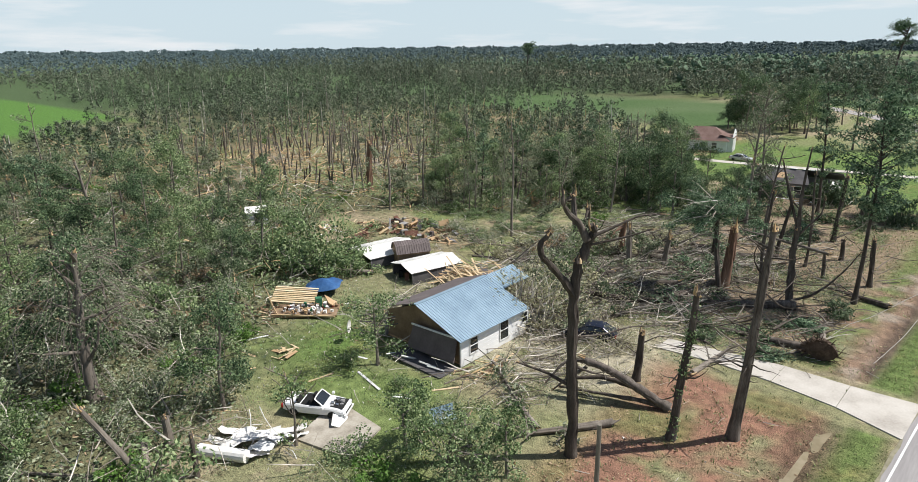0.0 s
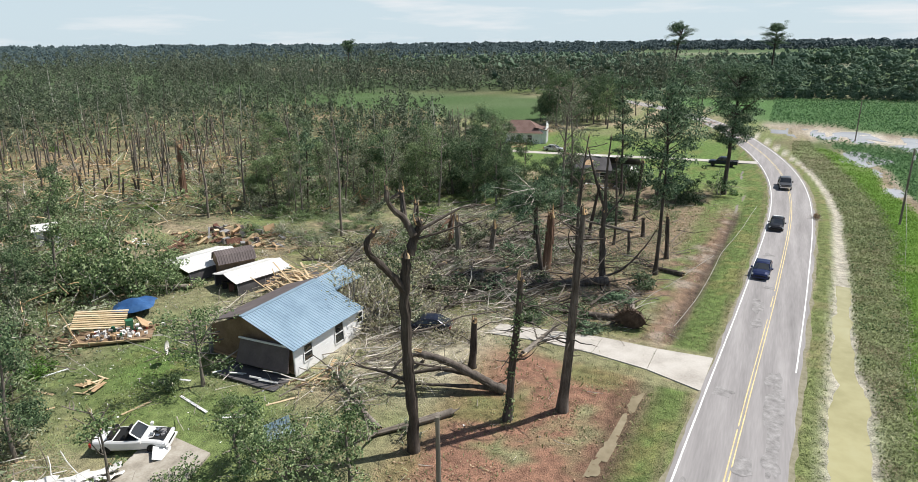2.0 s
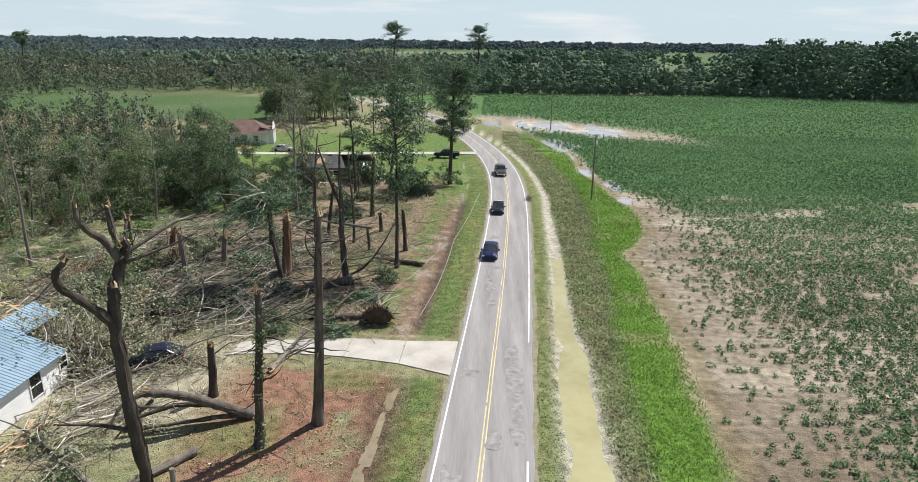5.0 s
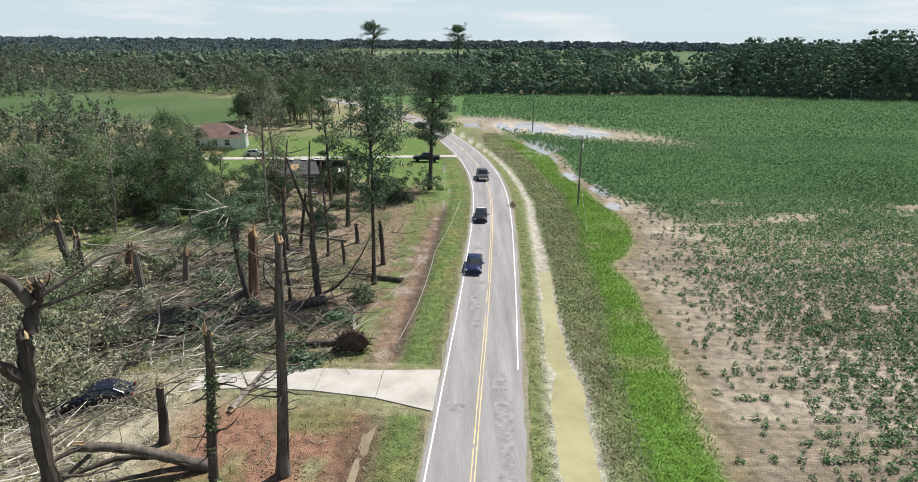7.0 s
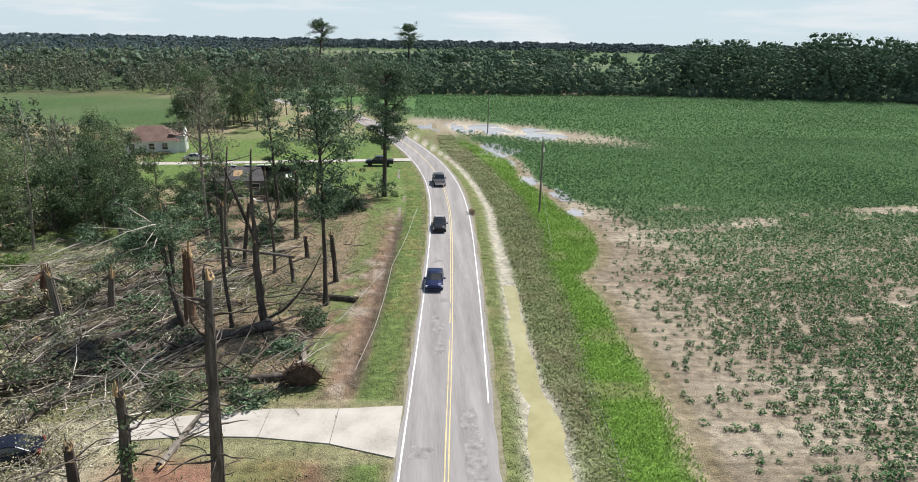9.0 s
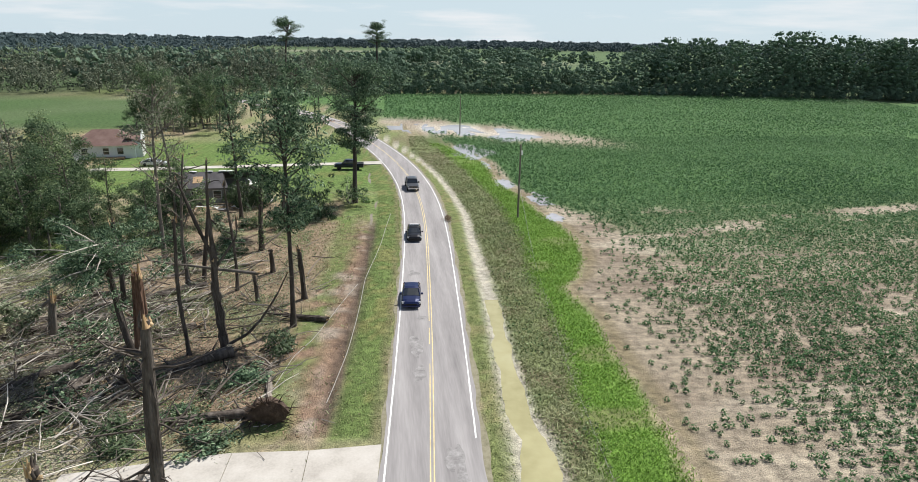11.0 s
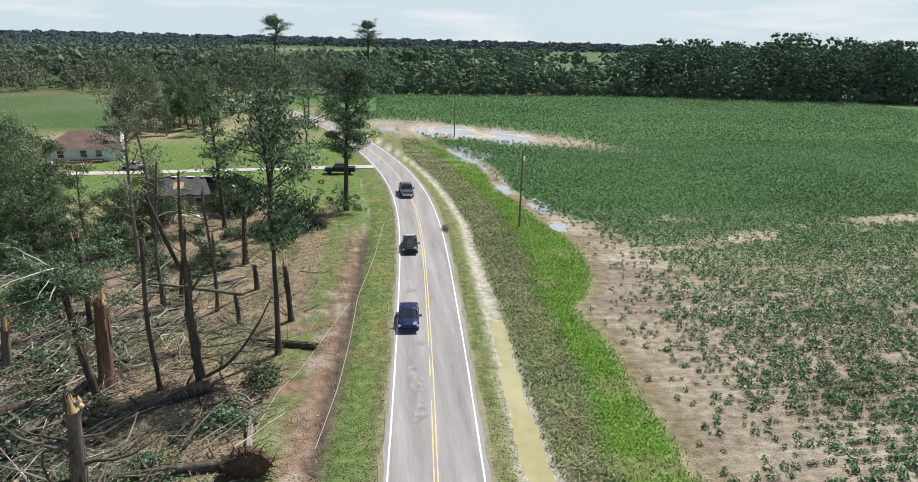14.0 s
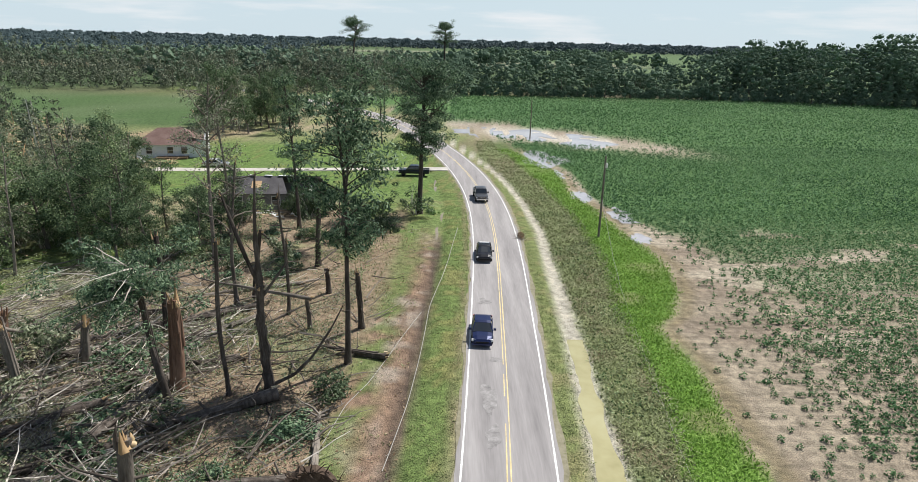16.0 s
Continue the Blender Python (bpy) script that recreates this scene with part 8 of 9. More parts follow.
f = [(r * sides + i, r * sides + (i + 1) % sides, (r + 1) * sides + (i + 1) % sides, (r + 1) * sides + i) for r in range(rings) for i in range(sides)]
v2 = [(a, b + 0.02, c) for a, b, c in v]
g.add(v, f)
g.add(v2, [t[::-1] for t in f])
part("reflector", g, M_WHITE_METAL, dish, smooth=True)
g = Geo()
g.tube([(0, 0.05, 0), (0, 0.05, 1.4)], 0.04, 6)
part("mast", g, M_CHROME, dish)
g = Geo()
g.tube([(0, -0.1, 0.85), (0, -0.6, 1.2)], 0.02, 5)
part("feed_arm", g, M_CHROME, dish)

# small white shed, rubble and boards
hut = thing("white_shed", pose(-83.0, 39.6, ground_z(-83, 39.6), 0, 0, 60), "small white shed with an open dark doorway, tilted", "shed")
for x, y, sx, sy in ((0, 1.2, 3.0, 0.1), (-1.45, 0, 0.1, 2.4), (1.45, 0, 0.1, 2.4), (-1.0, -1.2, 1.0, 0.1), (1.0, -1.2, 1.0, 0.1)):
    boxed("wall", pose(x, y, 0), sx, sy, 2.1, M_SIDING, hut)
boxed("roof", pose(0, 0.1, 2.12, 6, 0, 0), 3.5, 3.1, 0.1, M_WHITE_METAL, hut, "pale tin roof")
rubble = thing("rubble_heap", pose(-62.0, 52.0, ground_z(-62, 52)), "rusty and brown wreckage of a small building", "debris")
q = np.random.default_rng(23)
for i in range(90):
    g = Geo()
    g.box(pose(q.normal() * 4.5, q.normal() * 2.4, q.uniform(0, 0.5), q.normal() * 15, q.normal() * 15, q.uniform(0, 360)), q.uniform(0.4, 2.2), q.uniform(0.12, 0.7), q.uniform(0.04, 0.3) if i % 5 else 0.8)
    part("fragment", g, [M_BROWN_BOARD, M_LUMBER, M_GREY_BOARD, M_BARN_ROOF, M_BROWN_BOARD, M_PLYWOOD, M_RUST][q.integers(7)], rubble)
plank_heap("board_heap", "heap of reddish broken boards by the sheds", -64.5, 45.0, 30, 2.4, 1.8, 2.6, [M_BROWN_BOARD, M_RUST, M_LUMBER], 31)
plank_heap("board_heap", "pale torn lumber heaped behind the house", -40.6, 39.8, 90, 4.0, 2.8, 3.8, [M_LUMBER, M_LUMBER, M_PLYWOOD, M_SPLINTER], 32, 2.7, 40)
plank_heap("board_heap", "scattered boards beside a collapsed shed", -51.0, 21.5, 20, 3.0, 1.6, 2.6, [M_LUMBER, M_BROWN_BOARD], 33, 0.3, 35)
plank_heap("board_heap", "orange broken boards on the lawn", -42.0, 17.6, 14, 1.4, 1.2, 1.8, [M_PLYWOOD, M_LUMBER], 34, 0.4)
plank_heap("board_heap", "splintered planks below the white wall", -27.5, 27.0, 22, 2.2, 2.6, 2.6, [M_LUMBER, M_SPLINTER, M_BROWN_BOARD], 35, 0.3)
plank_heap("board_heap", "broken boards and tin in the clearing", -57.0, 55.5, 26, 5.0, 2.5, 2.4, [M_GREY_BOARD, M_RUST, M_BROWN_BOARD], 36, 0.6)
plank_heap("board_heap", "pale splintered lumber in the clearing", -68.0, 50.0, 34, 3.5, 2.0, 3.0, [M_LUMBER, M_SPLINTER, M_BROWN_BOARD], 38, 0.8)
plank_heap("board_heap", "scattered pale boards behind the carports", -55.0, 51.0, 30, 5.0, 2.0, 2.6, [M_LUMBER, M_PLYWOOD, M_GREY_BOARD], 39, 0.4)
plank_heap("board_heap", "broken planks along the brush", -72.0, 44.0, 30, 4.0, 2.0, 2.6, [M_LUMBER, M_BROWN_BOARD, M_SIDING], 40, 0.5)
plank_heap("board_heap", "boards strewn near the small white shed", -78.0, 40.0, 26, 4.0, 2.6, 2.4, [M_LUMBER, M_BROWN_BOARD, M_SIDING], 37, 0.5)
for x, y, ln, a, mt, lab in ((-33.2, 19.4, 3.6, -12, M_TRIM, "long white board lying in the grass"), (-29.0, 19.6, 2.2, 30, M_TRIM, "white trim board on the ground"), (-27.6, 22.6, 2.4, 55, M_LUMBER, "pale plank on the ground"), (-42.6, 13.5, 2.6, 60, M_LUMBER, "thin pale plank in flooded grass"),
                             (-47.0, 17.8, 2.0, 70, M_TRIM, "white board in the grass"), (-38.0, 9.5, 2.4, 42, M_LUMBER, "pale plank lying in wet grass"), (-37.0, 21.5, 1.8, 15, M_TRIM, "short white board by the porch"), (-44.5, 15.5, 1.6, 10, M_LUMBER, "short plank in the grass"), (-36.5, 17.2, 2.2, 80, M_LUMBER, "narrow plank in the lawn")):
    ob = thing("plank", pose(x, y, ground_z(x, y) + 0.03, 0, 0, a), lab, "plank", "loose boards in the yard")
    boxed("board", pose(0, 0, 0), ln, 0.2, 0.04, mt, ob)
g = Geo()
q = np.random.default_rng(41)
k = 480
x, y = q.normal(size=k) * 11 - 40, q.normal(size=k) * 9 + 24
keep = ~((x > -39.5) & (x < -29) & (y > 25) & (y < 41))
g.cards(np.c_[x, y, height(x, y) + 0.06][keep], q.uniform(0.08, 0.36, keep.sum()), q.uniform(0.05, 0.2, keep.sum()), q)
tagged(part("scraps", g, M_CLOTH), "small pale scraps of siding and insulation strewn about", "debris", kind="stuff")

# torn white sheet metal and insulation
sheets = thing("torn_sheet_metal", pose(-32.4, 8.8, ground_z(-32.4, 8.8), 0, 0, 40), "heap of crumpled white sheet metal and wrapping", "debris")
q = np.random.default_rng(51)
for i, (cx, cy, ln, wd, turn, lift, curl) in enumerate(((1.6, 1.3, 3.2, 0.9, 8, 0.35, 0.2), (0.2, 0.9, 2.6, 1.0, 14, 0.3, 0.25), (-1.6, 1.1, 2.4, 1.1, -12, 0.35, 0.45), (-0.3, 0.0, 2.4, 0.8, 30, 0.5, 0.3), (0.9, -0.5, 2.0, 1.4, 70, 0.45, 0.35), (0.6, -1.2, 1.6, 1.2, 20, 0.3, 0.4), (-1.2, -0.2, 1.8, 0.7, 55, 0.4, 0.3), (-2.6, 0.2, 1.8, 0.6, -25, 0.2, 0.2), (2.6, 0.9, 1.6, 0.8, 40, 0.3, 0.35), (1.4, 0.3, 1.5, 1.0, -40, 0.5, 0.5))):
    g = Geo()
    n = 8
    m = pose(cx, cy, lift, q.normal() * 7, q.normal() * 7, turn)
    ph = q.uniform(0, 6)
    v = [(m @ Vector(((i2 / (n - 1) - 0.5) * ln, (j / (n - 1) - 0.5) * wd * (1 - 0.3 * math.sin(i2 + ph)), curl * math.cos(ph + i2 * 0.55) * (j / (n - 1)) ** 2 + 0.07 * math.sin(ph + i2 * 1.7 + j * 1.3)))) + Vector((0, 0, d2)) for d2 in (0, -0.012) for j in range(n) for i2 in range(n)]
    v = [(a, b, max(c, 0.03)) for a, b, c in v]
    g.add(v, [(d2 * n * n + j * n + i2, d2 * n * n + j * n + i2 + 1, d2 * n * n + (j + 1) * n + i2 + 1, d2 * n * n + (j + 1) * n + i2) for d2 in (0, 1) for j in range(n - 1) for i2 in range(n - 1)])
    part("sheet", g, M_WHITE_METAL if i % 3 else M_CLOTH, sheets, smooth=True)
for i in range(26):
    g = Geo()
    g.tube(wander((q.normal() * 2.0, q.normal() * 1.0, 0.5), outwards(q.uniform(0, 6.28), q.uniform(-0.1, 0.25)), q.uniform(0.8, 2.6), 3, 0.15, q), 0.03, 4)
    part("rod", g, (M_STICK, M_WHITE_METAL, M_GREY_BOARD)[i % 3], sheets)
g = Geo()
g.tube([(-3.2, -1.2, 0.42), (0.2, -1.9, 0.45)], 0.42, 14)
part("pipe", g, M_WHITE_METAL, sheets, "white round duct")
tub = thing("crumpled_sheet", pose(-24.4, 18.9, ground_z(-24.4, 18.9), 0, 0, 70), "crumpled pale blue metal sheet standing on edge", "debris")
ribbed_sheet(1.9, 1.2, 0.25, 0.03, M_BLUE_ROOF, "sheet", tub, Matrix.Translation((-0.9, 0, 0.08)) @ Matrix.Rotation(radians(55), 4, "X"), "", 0.15)

# far brick-brown roofed house
hb = thing("far_house", pose(-59.2, 151.5, 0, 0, 0, 12), "white-walled house with a brown hipped roof, one wing torn open", "house")
boxed("wall", pose(0, 0, 0), 12.0, 9.0, 2.8, M_SIDING, hb)
g = Geo()
g.add([(-6.6, -5.1, 2.75), (6.6, -5.1, 2.75), (6.6, 5.1, 2.75), (-6.6, 5.1, 2.75), (-2.4, 0, 5.6), (2.4, 0, 5.6)], [(0, 1, 5, 4), (1, 2, 5, 5), (2, 3, 4, 5), (3, 0, 4, 4), (3, 2, 1, 0)])
part("roof", g, M_SHINGLE_BROWN, hb, "brown hipped shingle roof")
part("gable_wall", prism([(-2.6, 0), (2.6, 0), (2.6, 4.4), (0, 5.5), (-2.6, 3.6)], -0.1, 0.1, pose(7.2, -1.0, 0, 90, 0, 90) @ pose(0, 0, 0)), M_TRIM, hb, "torn open white gable end")
boxed("wing", pose(6.2, -1.0, 0), 2.2, 5.0, 3.6, M_SIDING, hb)
boxed("wing_roof", pose(5.8, -1.0, 3.7, 0, 12, 0), 3.4, 5.6, 0.14, M_SHINGLE_BROWN, hb, "torn brown roof piece")
for x in (-3.5, 0.5, 3.2):
    window(hb, pose(x, -4.53, 0.9), 1.1, 1.3)
boxed("porch", pose(1.0, -5.6, 0), 6.0, 2.0, 0.4, M_BROWN_BOARD, hb)
plank_heap("board_heap", "pale debris heap beside the far house", -61.0, 141.0, 24, 3.2, 2.0, 3.0, [M_LUMBER, M_PLYWOOD, M_SIDING], 61, 1.2)
plank_heap("board_heap", "orange wood debris before the far house", -55.0, 141.5, 14, 2.0, 1.5, 2.6, [M_LUMBER, M_PLYWOOD], 62, 1.0)
q = np.random.default_rng(63)
for x, y in ((-68, 170), (-75, 178), (-60, 172), (-50, 205), (-18, 212)):
    plank_heap("board_heap", "scattered pale wreckage in a far clearing", x, y, 16, 5.0, 2.4, 4.0, [M_LUMBER, M_RUST, M_PLYWOOD], int(200 - x), 0.5)

# wrecked house with a torn dark roof
hc = thing("torn_house", pose(-26.6, 111.0, 0, 0, 0, 4), "roof-damaged grey house with dark shingles torn off", "house")
for x, y, sx, sy, h in ((0, -3.6, 12.6, 0.16, 2.5), (0, 3.6, 12.6, 0.16, 2.5), (-6.3, 0, 0.16, 7.04, 2.5), (6.3, 0, 0.16, 7.04, 2.1)):
    boxed("wall", pose(x, y, 0), sx, sy, h, M_GREY_BOARD, hc, "grey house wall")
part("roof", prism([(-6.9, -0.1), (2.6, -0.1), (1.2, 4.3), (-6.7, 4.3)], 0, 0.12, Matrix.Translation((0, -4.0, 2.45)) @ Matrix.Rotation(radians(24), 4, "X")), M_SHINGLE, hc, "dark shingled roof slope")
part("roof", prism([(-6.9, -0.1), (6.2, -0.1), (5.4, 4.2), (-6.7, 4.2)], 0, 0.12, Matrix.Rotation(radians(180), 4, "Z") @ Matrix.Translation((0, -4.0, 2.45)) @ Matrix.Rotation(radians(24), 4, "X")), M_SHINGLE, hc, "dark shingled rear slope")
boxed("bare_decking", pose(-1.6, -2.0, 3.42, 24, 0, 4), 2.6, 1.7, 0.05, M_PLYWOOD, hc, "bare orange roof decking")
for x in (-3.2, -0.8, 1.2, 2.4):
    boxed("torn_edge", pose(x, -0.1, 4.38, 0, 0, x * 7), 1.1, 0.5, 0.06, M_TRIM, hc, "white torn roof edge")
boxed("loose_panel", pose(6.6, -1.6, 2.0, 14, 28, 18), 3.0, 3.4, 0.06, M_WHITE_METAL, hc, "white metal panel folded over the eave")
boxed("loose_panel", pose(7.9, -3.6, 0.2, 60, 10, 24), 2.4, 1.8, 0.06, M_WHITE_METAL, hc, "white fallen panel")
boxed("fascia", pose(5.0, -4.1, 2.3, 0, 16, 0), 3.4, 0.1, 0.3, M_TRIM, hc)
for x in (-4.6, -2.4, 0.8, 4.0):
    window(hc, pose(x, -3.72, 0.8), 1.1, 1.2)
plank_heap("board_heap", "broken boards and siding before the torn house", -24.0, 104.5, 30, 6.0, 1.4, 2.4, [M_TRIM, M_LUMBER, M_GREY_BOARD], 71, 0.5)


# ---- vehicles ----
def loft(rows, closed=True):
    """A skin over cross-sections of equal length."""
    rows = np.array(rows, float)
    k, n = rows.shape[:2]
    g = Geo()
    f = [(i * n + j, i * n + (j + 1) % n, (i + 1) * n + (j + 1) % n, (i + 1) * n + j) for i in range(k - 1) for j in range(n if closed else n - 1)]
    v = np.vstack([rows.reshape(-1, 3), rows[0].mean(0)[None], rows[-1].mean(0)[None]])
    c = k * n
    f += [((j + 1) % n, j, c, c) for j in range(n)] + [((k - 1) * n + j, (k - 1) * n + (j + 1) % n, c + 1, c + 1) for j in range(n)]
    g.add(v, f)
    return g


def wheel(parent, x, y, r=0.33, w=0.22):
    wh = new("wheel")
    wh.parent = parent
    wh.matrix_basis = pose(x, y, r)
    t = np.linspace(0, 2 * np.pi, 20, endpoint=False)
    prof = [(0.62, -0.5), (0.93, -0.5), (1.0, -0.32), (1.0, 0.32), (0.93, 0.5), (0.62, 0.5)]
    part("tyre", loft([[(r * p * math.cos(a), w * s, r * p * math.sin(a)) for a in t] for p, s in prof]), M_BLACK, wh, smooth=True)
    s = 0.5 if y > 0 else -0.5
    prof = [(0.60, -0.4 * np.sign(s)), (0.60, s * 1.01), (0.50, s * 0.86), (0.16, s * 0.9), (0.10, s * 1.0)]
    part("rim", loft([[(r * p * math.cos(a), w * q2, r * p * math.sin(a)) for a in t] for p, q2 in prof]), M_CHROME, wh)


def section(x, w, lo, hi, crown):
    half = [(0.80, lo), (0.97, lo + 0.10), (1.0, lo + (hi - lo) * 0.45), (0.985, hi - 0.10), (0.90, hi), (0.5, hi + crown)]
    return [(x, w * a, z) for a, z in half] + [(x, -w * a, z) for a, z in half[::-1]]


def vehicle(name, label, kind, coat, m, category="car", topless=False):
    """A motor car, front towards +x: shaped body, glasshouse, roof, pillars, wheels, lamps, mirrors."""
    root = thing(name, m, label, category)
    truck = kind == "pickup"
    L, W = (5.7, 1.0) if truck else (4.85, 0.92)
    lo, belt = (0.45, 1.18) if truck else (0.24, 0.92)
    f, b = L / 2, -L / 2
    if truck:
        st = [(b, 0.94, lo, belt, 0.0), (b + 0.08, 0.98, lo, belt, 0.0), (-0.9, 1.0, lo, belt, 0.0), (0.9, 1.0, lo, belt, 0.0), (1.3, 1.0, lo, belt, 0.03), (f - 0.5, 0.97, lo, belt - 0.03, 0.03), (f - 0.12, 0.93, lo + 0.02, belt - 0.10, 0.0), (f, 0.86, lo + 0.05, belt - 0.18, 0.0)]
    else:
        st = [(b, 0.78, lo + 0.16, belt - 0.16, 0), (b + 0.12, 0.88, lo + 0.06, belt - 0.02, 0.02), (b + 0.7, 0.98, lo, belt + 0.02, 0.03), (-0.6, 1.0, lo - 0.02, belt, 0.0), (0.7, 1.0, lo - 0.02, belt, 0.0), (1.05, 0.99, lo, belt - 0.02, 0.06), (f - 0.55, 0.95, lo, belt - 0.12, 0.06), (f - 0.15, 0.86, lo + 0.03, belt - 0.25, 0.04), (f, 0.72, lo + 0.1, belt - 0.36, 0.0)]
    part("body", loft([section(x, W * w, z0, z1, c) for x, w, z0, z1, c in st]), coat, root, smooth=False)

    def cabin_row(x, wb, wt, zt, z0):
        half = [(wb, z0), (wb * 0.985, z0 + (zt - z0) * 0.3), (wt * 1.03, z0 + (zt - z0) * 0.88), (wt * 0.93, zt), (wt * 0.5, zt + 0.03)]
        return [(x, W * a, z) for a, z in half] + [(x, -W * a, z) for a, z in half[::-1]]
    z0 = belt - 0.04
    if truck:
        zt = 1.92
        rows = [(-1.0, 0.9, 0.86, z0 + 0.05, z0), (-0.92, 0.9, 0.80, zt - 0.10, z0), (-0.75, 0.9, 0.80, zt, z0), (0.55, 0.9, 0.80, zt, z0), (0.85, 0.9, 0.80, zt - 0.14, z0), (1.45, 0.92, 0.88, z0 + 0.06, z0)]
        roof = [(-0.93, zt - 0.08), (-0.72, zt + 0.015), (0.5, zt + 0.015), (0.80, zt - 0.09)]
    else:
        zt = 1.43
        rows = [(-2.0, 0.86, 0.82, z0 + 0.05, z0), (-1.25, 0.9, 0.74, zt - 0.10, z0), (-0.9, 0.9, 0.74, zt, z0), (0.1, 0.9, 0.74, zt, z0), (0.4, 0.9, 0.74, zt - 0.10, z0), (1.25, 0.9, 0.86, z0 + 0.04, z0)]
        roof = [(-1.28, zt - 0.09), (-0.88, zt + 0.015), (0.08, zt + 0.015), (0.38, zt - 0.08)]
    wt = 0.80 if truck else 0.74
    if topless:
        boxed("cockpit", pose(-0.65, 0, belt + 0.004), 2.3, 1.5, 0.012, M_BLACK, root, "dark open cockpit strewn with glass")
        for px, py in ((-0.2, 0.38), (-0.2, -0.38), (-1.15, 0.0)):
            boxed("seat", pose(px, py, belt, 0, -12, 0), 0.16 if px > -1 else 0.2, 0.5 if px > -1 else 1.3, 0.34, M_BLACK, root, "black torn seat back")
        pane = boxed("windscreen", pose(0.75, 0, belt + 0.02, 0, -52, 0), 0.02, 1.4, 0.78, M_GLASS, root, "cracked windscreen")
        for s in (-1, 1):
            g = Geo()
            g.tube([(0.78, s * 0.72, belt), (0.16, s * 0.68, belt + 0.50)], 0.045, 5)
            part("pillar", g, coat, root)
        g = Geo()
        g.tube([(0.16, -0.68, belt + 0.50), (0.13, 0, belt + 0.54), (0.16, 0.68, belt + 0.50)], 0.05, 5)
        part("windscreen_frame", g, coat, root)
    else:
        part("glasshouse", loft([cabin_row(x, wb, wt, t, z) for x, wb, wt, t, z in rows]), M_GLASS, root, "dark window glass")
        wt = 0.80 if truck else 0.74
        part("roof", loft([[(x, W * wt * a, z + dz) for a, dz in ((1.02, -0.06), (1.0, 0.0), (0.5, 0.03), (-0.5, 0.03), (-1.0, 0.0), (-1.02, -0.06))] for x, z in roof]), coat, root)
    for s in (-1, 1):
        for (xa, xb) in () if topless else (((1.38, 0.84), (-0.98, -0.92), (-0.1, -0.1)) if truck else ((1.2, 0.4), (-1.95, -1.25), (-0.35, -0.4))):
            g = Geo()
            mid = xa == xb or abs(xa - xb) < 0.1
            g.tube([(xa, s * W * 0.9, z0), (xb, s * W * (wt + 0.03), zt - (0.05 if mid else 0.10))], 0.045, 5)
            part("pillar", g, coat, root)
        g = Geo()
        g.box(pose((1.0 if truck else 0.85), s * (W + 0.12), belt - 0.02), 0.16, 0.22, 0.16 if not truck else 0.24)
        part("mirror", g, coat if not truck else M_BLACK, root)
        g = Geo()
        g.box(pose(f - (0.10 if truck else 0.22), s * W * 0.74, belt - (0.42 if truck else 0.40), 0, -8, -s * 14), 0.2, 0.42, 0.17)
        part("headlight", g, M_LAMP, root, "clear headlight")
        g = Geo()
        g.box(pose(b + 0.06, s * W * 0.80, belt - 0.36), 0.14, 0.26, 0.26)
        part("taillight", g, M_RED_LAMP, root, "red taillight")
        for x in (f - 0.95, b + (1.15 if truck else 0.95)):
            wheel(root, x, s * (W - 0.10), 0.40 if truck else 0.33, 0.26 if truck else 0.21)
    g = Geo()
    g.box(pose(f - 0.03, 0, belt - (0.52 if truck else 0.50)), 0.1, W * 1.15, 0.30 if truck else 0.14)
    part("grille", g, M_BLACK, root, "black grille")
    g = Geo()
    g.box(pose(f - 0.01, 0, lo + 0.02), 0.16, W * 1.8, 0.2 if truck else 0.14)
    part("bumper", g, M_CHROME if truck else coat, root)
    if truck:
        boxed("bed_floor", pose(b + 0.95, 0, belt + 0.012), 1.72, 1.62, 0.01, M_BLACK, root, "black open cargo bed")
        for s in (-1, 1):
            boxed("bed_rail", pose(b + 0.97, s * 0.9, belt - 0.01), 1.85, 0.16, 0.10, coat, root)
        boxed("tailgate", pose(b + 0.05, 0, belt - 0.5), 0.08, 1.8, 0.58, coat, root)
        boxed("light_bar", pose(f - 0.0, 0, belt - 0.36), 0.09, 1.1, 0.05, M_CHROME, root, "bright grille bar")
    return root


def on_road(y, u):
    s = float(np.interp(y, _fy, _slope))
    n = math.sqrt(1 + s * s)
    return pose(float(road_x(y)) + u / n, y - u * s / n, 0.036, 0, 0, math.degrees(math.atan2(-1, -s)))


vehicle("blue_sedan", "dark blue sedan on the worn asphalt road", "sedan", P_BLUE, on_road(66.8, -1.8))
police = vehicle("black_sedan", "black sedan with a white light bar on its roof", "sedan", P_BLACK, on_road(88.0, -1.6))
boxed("light_bar", pose(-0.55, 0, 1.47), 0.28, 1.15, 0.12, M_TRIM, police, "white roof light bar")
vehicle("pickup_truck", "dark grey pickup truck with an open black bed", "pickup", P_GREY, on_road(117.0, -0.6), "pickup truck")
vehicle("far_sedan", "silver sedan parked before the far house", "sedan", P_SILVER, pose(-45.7, 139.3, 0.02, 0, 0, 4))
vehicle("crushed_sedan", "navy sedan half buried under broken branches", "sedan", P_NAVY, pose(-23.9, 37.6, 0.0, 0, 2, 200))
wreck = vehicle("wrecked_sedan", "white wrecked sedan with its hood torn open", "sedan", P_WHITE, pose(-32.6, 14.1, 0.0, 2, 0, 30), topless=True)
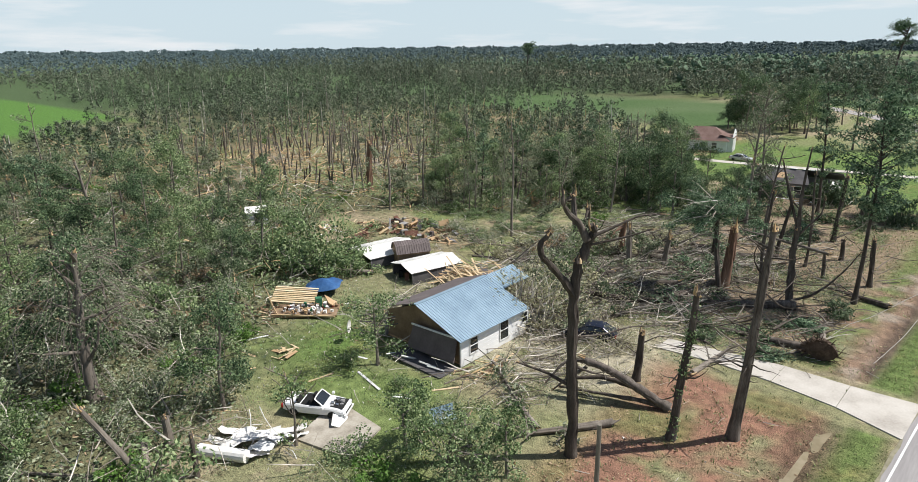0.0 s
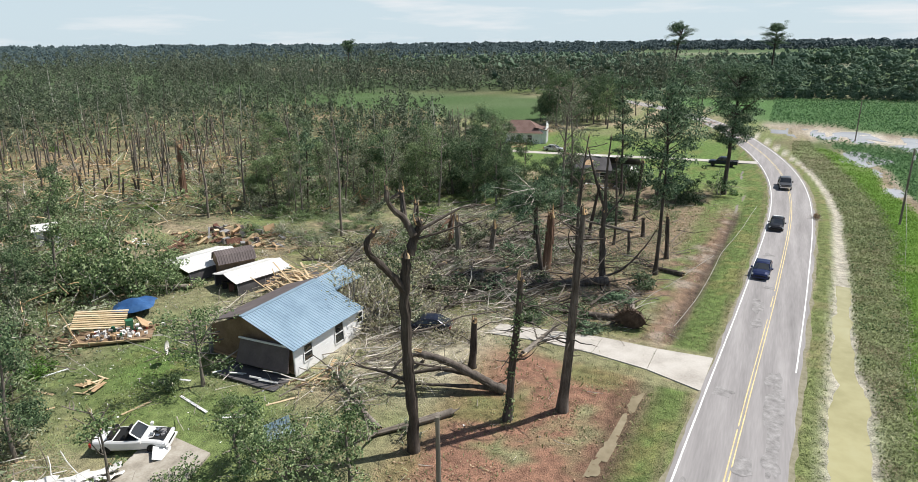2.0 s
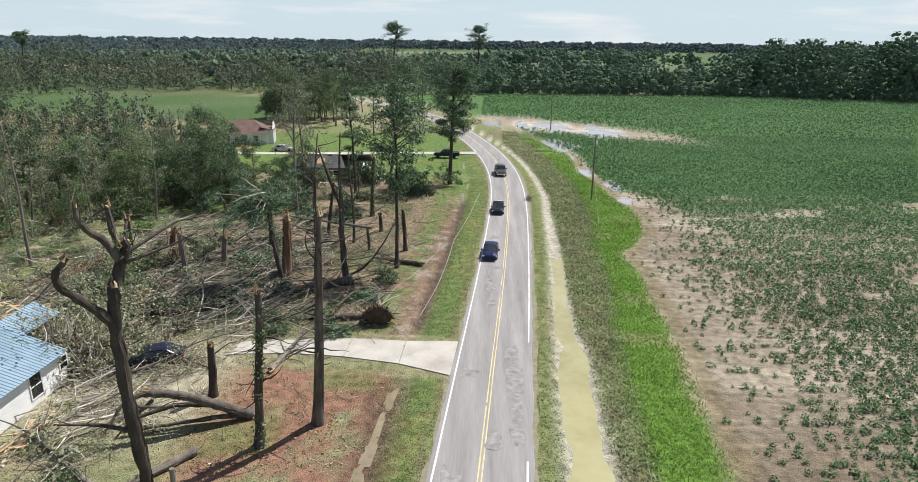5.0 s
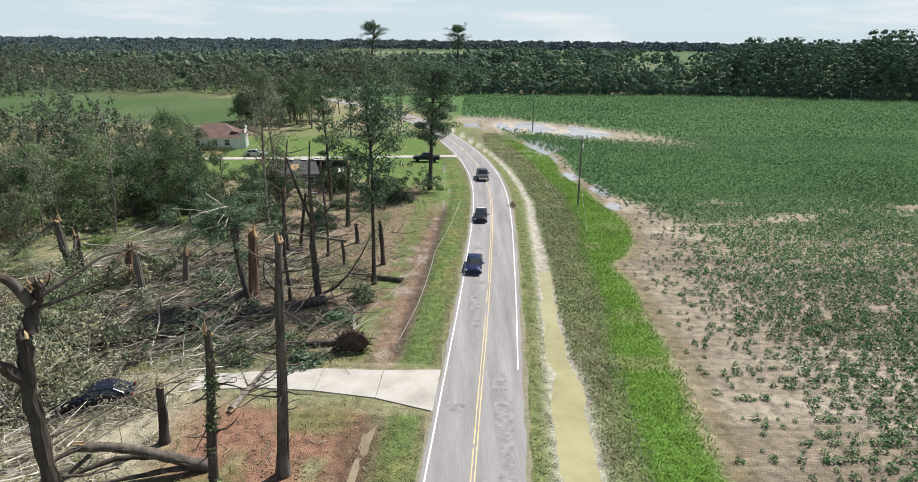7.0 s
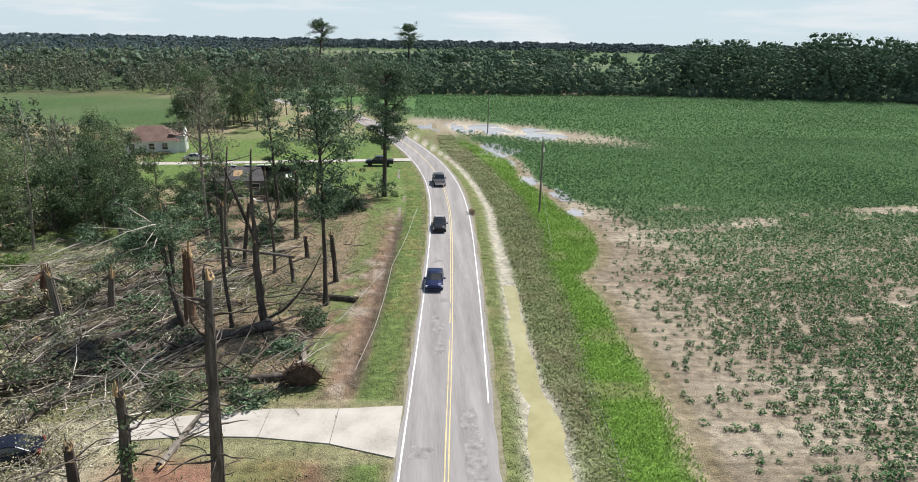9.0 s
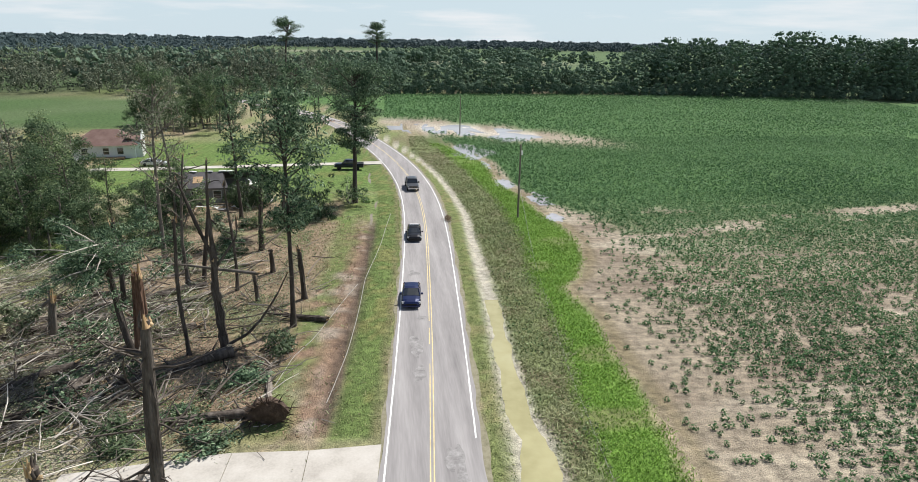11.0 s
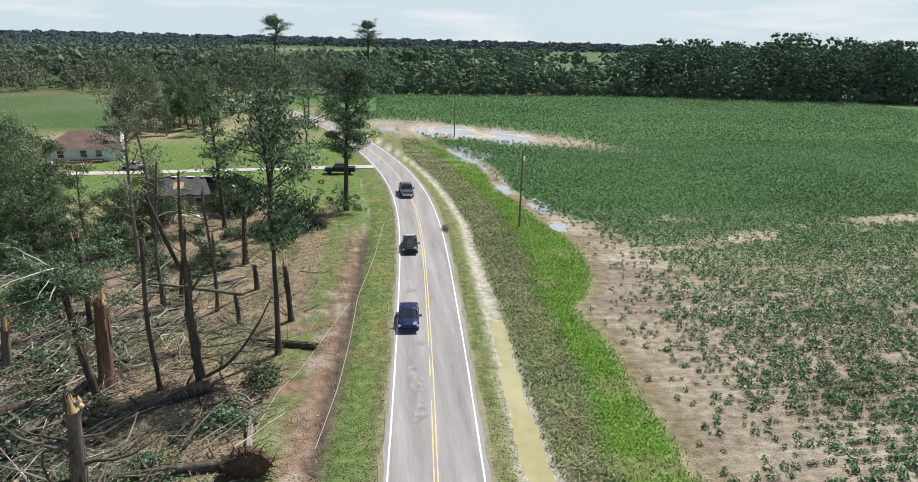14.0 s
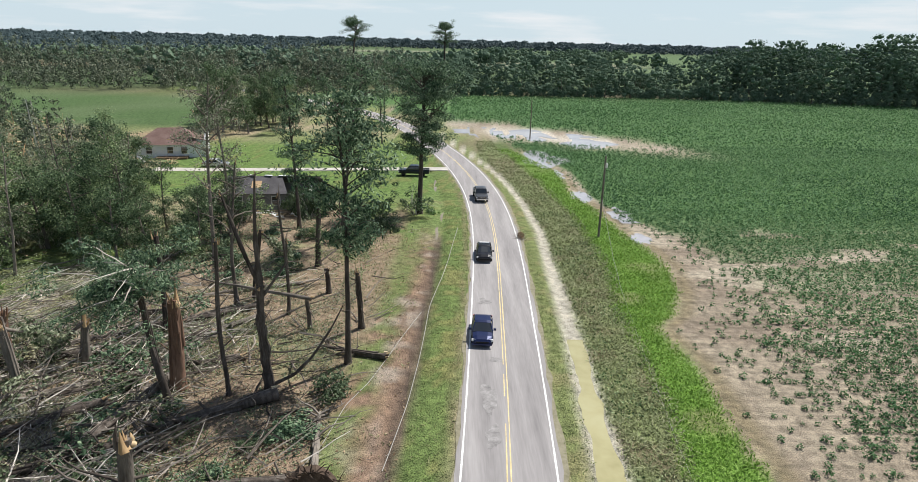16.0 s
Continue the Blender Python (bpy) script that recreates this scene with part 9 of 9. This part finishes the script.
boxed("engine_bay", pose(1.75, 0, 0.86, 0, 4, 0), 1.0, 1.25, 0.03, M_BLACK, wreck, "dark exposed engine bay")
q = np.random.default_rng(77)
for i in range(9):
    boxed("engine_piece", pose(1.75 + q.normal() * 0.25, q.normal() * 0.28, 0.86, q.normal() * 9, q.normal() * 9, q.uniform(0, 90)), q.uniform(0.15, 0.4), q.uniform(0.1, 0.3), q.uniform(0.08, 0.2), (M_BLACK, M_CHROME, M_GREY_BOARD)[i % 3], wreck, "grimy engine part")
boxed("hood", pose(2.2, -1.25, 0.25, 10, 24, 20), 1.1, 1.3, 0.03, P_WHITE, wreck, "bent white hood torn off")
vehicle("far_pickup", "dark vehicle behind roadside pines", "pickup", P_NAVY, pose(-7.0, 134.5, 0.04, 0, 0, 178), "pickup truck")


# ---- poles and cables ----
def pole(x, y, h, label, arm=True, r=0.14, lean=0.0):
    root = thing("utility_pole", pose(x, y, ground_z(x, y) - 0.2, 0, lean, 0), label, "utility pole", "utility poles")
    g = Geo()
    g.tube([(0, 0, 0), (0, 0, h * 0.5), (0, 0, h)], [r * 1.15, r, r * 0.8], 10)
    part("shaft", g, M_POLE, root)
    if arm:
        g = Geo()
        g.tube([(0.16, 0, h - 1.5), (0.16, 0, h - 0.9)], 0.18, 10)
        part("transformer", g, M_WHITE_METAL, root, "pale grey transformer can")
        g = Geo()
        g.tube([(0, 0, h - 0.02), (0, 0, h + 0.22)], 0.05, 6)
        part("insulator", g, M_CHROME, root)
    return root


pole(19.64, 97.2, 11.0, "weathered wooden utility pole with a transformer in the weeds")
pole(20.64, 185.4, 10.4, "plain wooden utility pole by flooded sand", False)
pole(-10.1, 14.6, 8.4, "bare grey utility pole with a broken top by the yard", False, 0.13)


def cable(name, label, pts, r, lift=0.05, mat=M_WIRE):
    pts = np.array(pts, float)
    t = np.linspace(0, len(pts) - 1, len(pts) * 8)
    xy = np.stack([np.interp(t, np.arange(len(pts)), pts[:, c]) for c in (0, 1)], 1)
    for _ in range(2):
        xy[1:-1] = (xy[:-2] + xy[1:-1] * 2 + xy[2:]) / 4
    z = np.interp(t, np.arange(len(pts)), pts[:, 2])
    zz = np.where(z > 0.3, z, height(xy[:, 0], xy[:, 1]) + lift)
    g = Geo()
    g.tube(np.c_[xy, zz], r, 4)
    return tagged(part(name, g, mat), label, "cable", "downed cables")


cable("downed_cable", "pale downed cable lying along the verge", [(1.0, 100, 0), (-0.5, 83.3, 0), (-1.9, 73.4, 0), (-2.2, 64.7, 0), (-2.8, 56.3, 0), (-3.8, 48.9, 0)], 0.03)
cable("downed_cable", "pale downed cable across red soil", [(-2.6, 72, 0), (-5.7, 58.9, 0), (-7.0, 55.6, 0), (-7.8, 50.8, 0), (-9.5, 46.0, 0)], 0.03)
cable("downed_cable", "thin wire fallen from a pole into the weeds", [(19.6, 97.0, 5.0), (18.9, 86, 0.6), (17.6, 76, 0), (15.9, 62, 0), (14.6, 50, 0), (13.8, 38, 0), (12.6, 26, 0), (11.4, 12, 0)], 0.022)
q = np.random.default_rng(71)
brush = thing("brush_heap", pose(9.2, 96.0, ground_z(9.2, 96.0)), "dry brown brush heap at the road's edge", "brush heap")
g = Geo()
for _ in range(70):
    g.tube(wander((q.normal() * 0.25, q.normal() * 1.0, 0.05), outwards(q.uniform(0, 6.28), q.uniform(0, 1.0)), q.uniform(0.4, 1.2), 3, 0.25, q), [0.02, 0.016, 0.01, 0.006], 3, 0, False)
tagged(part("twigs", g, M_STICK, brush), kind="stuff")
g = Geo()
g.cards(np.maximum(puff((0, 0, 0.35), 0.9, 260, q, 0.5), (-9, -9, 0.05)) * np.array([0.5, 1.2, 1]), 0.22, 0.1, q)
part("dead_leaves", g, M_LEAF_BROWN, brush)
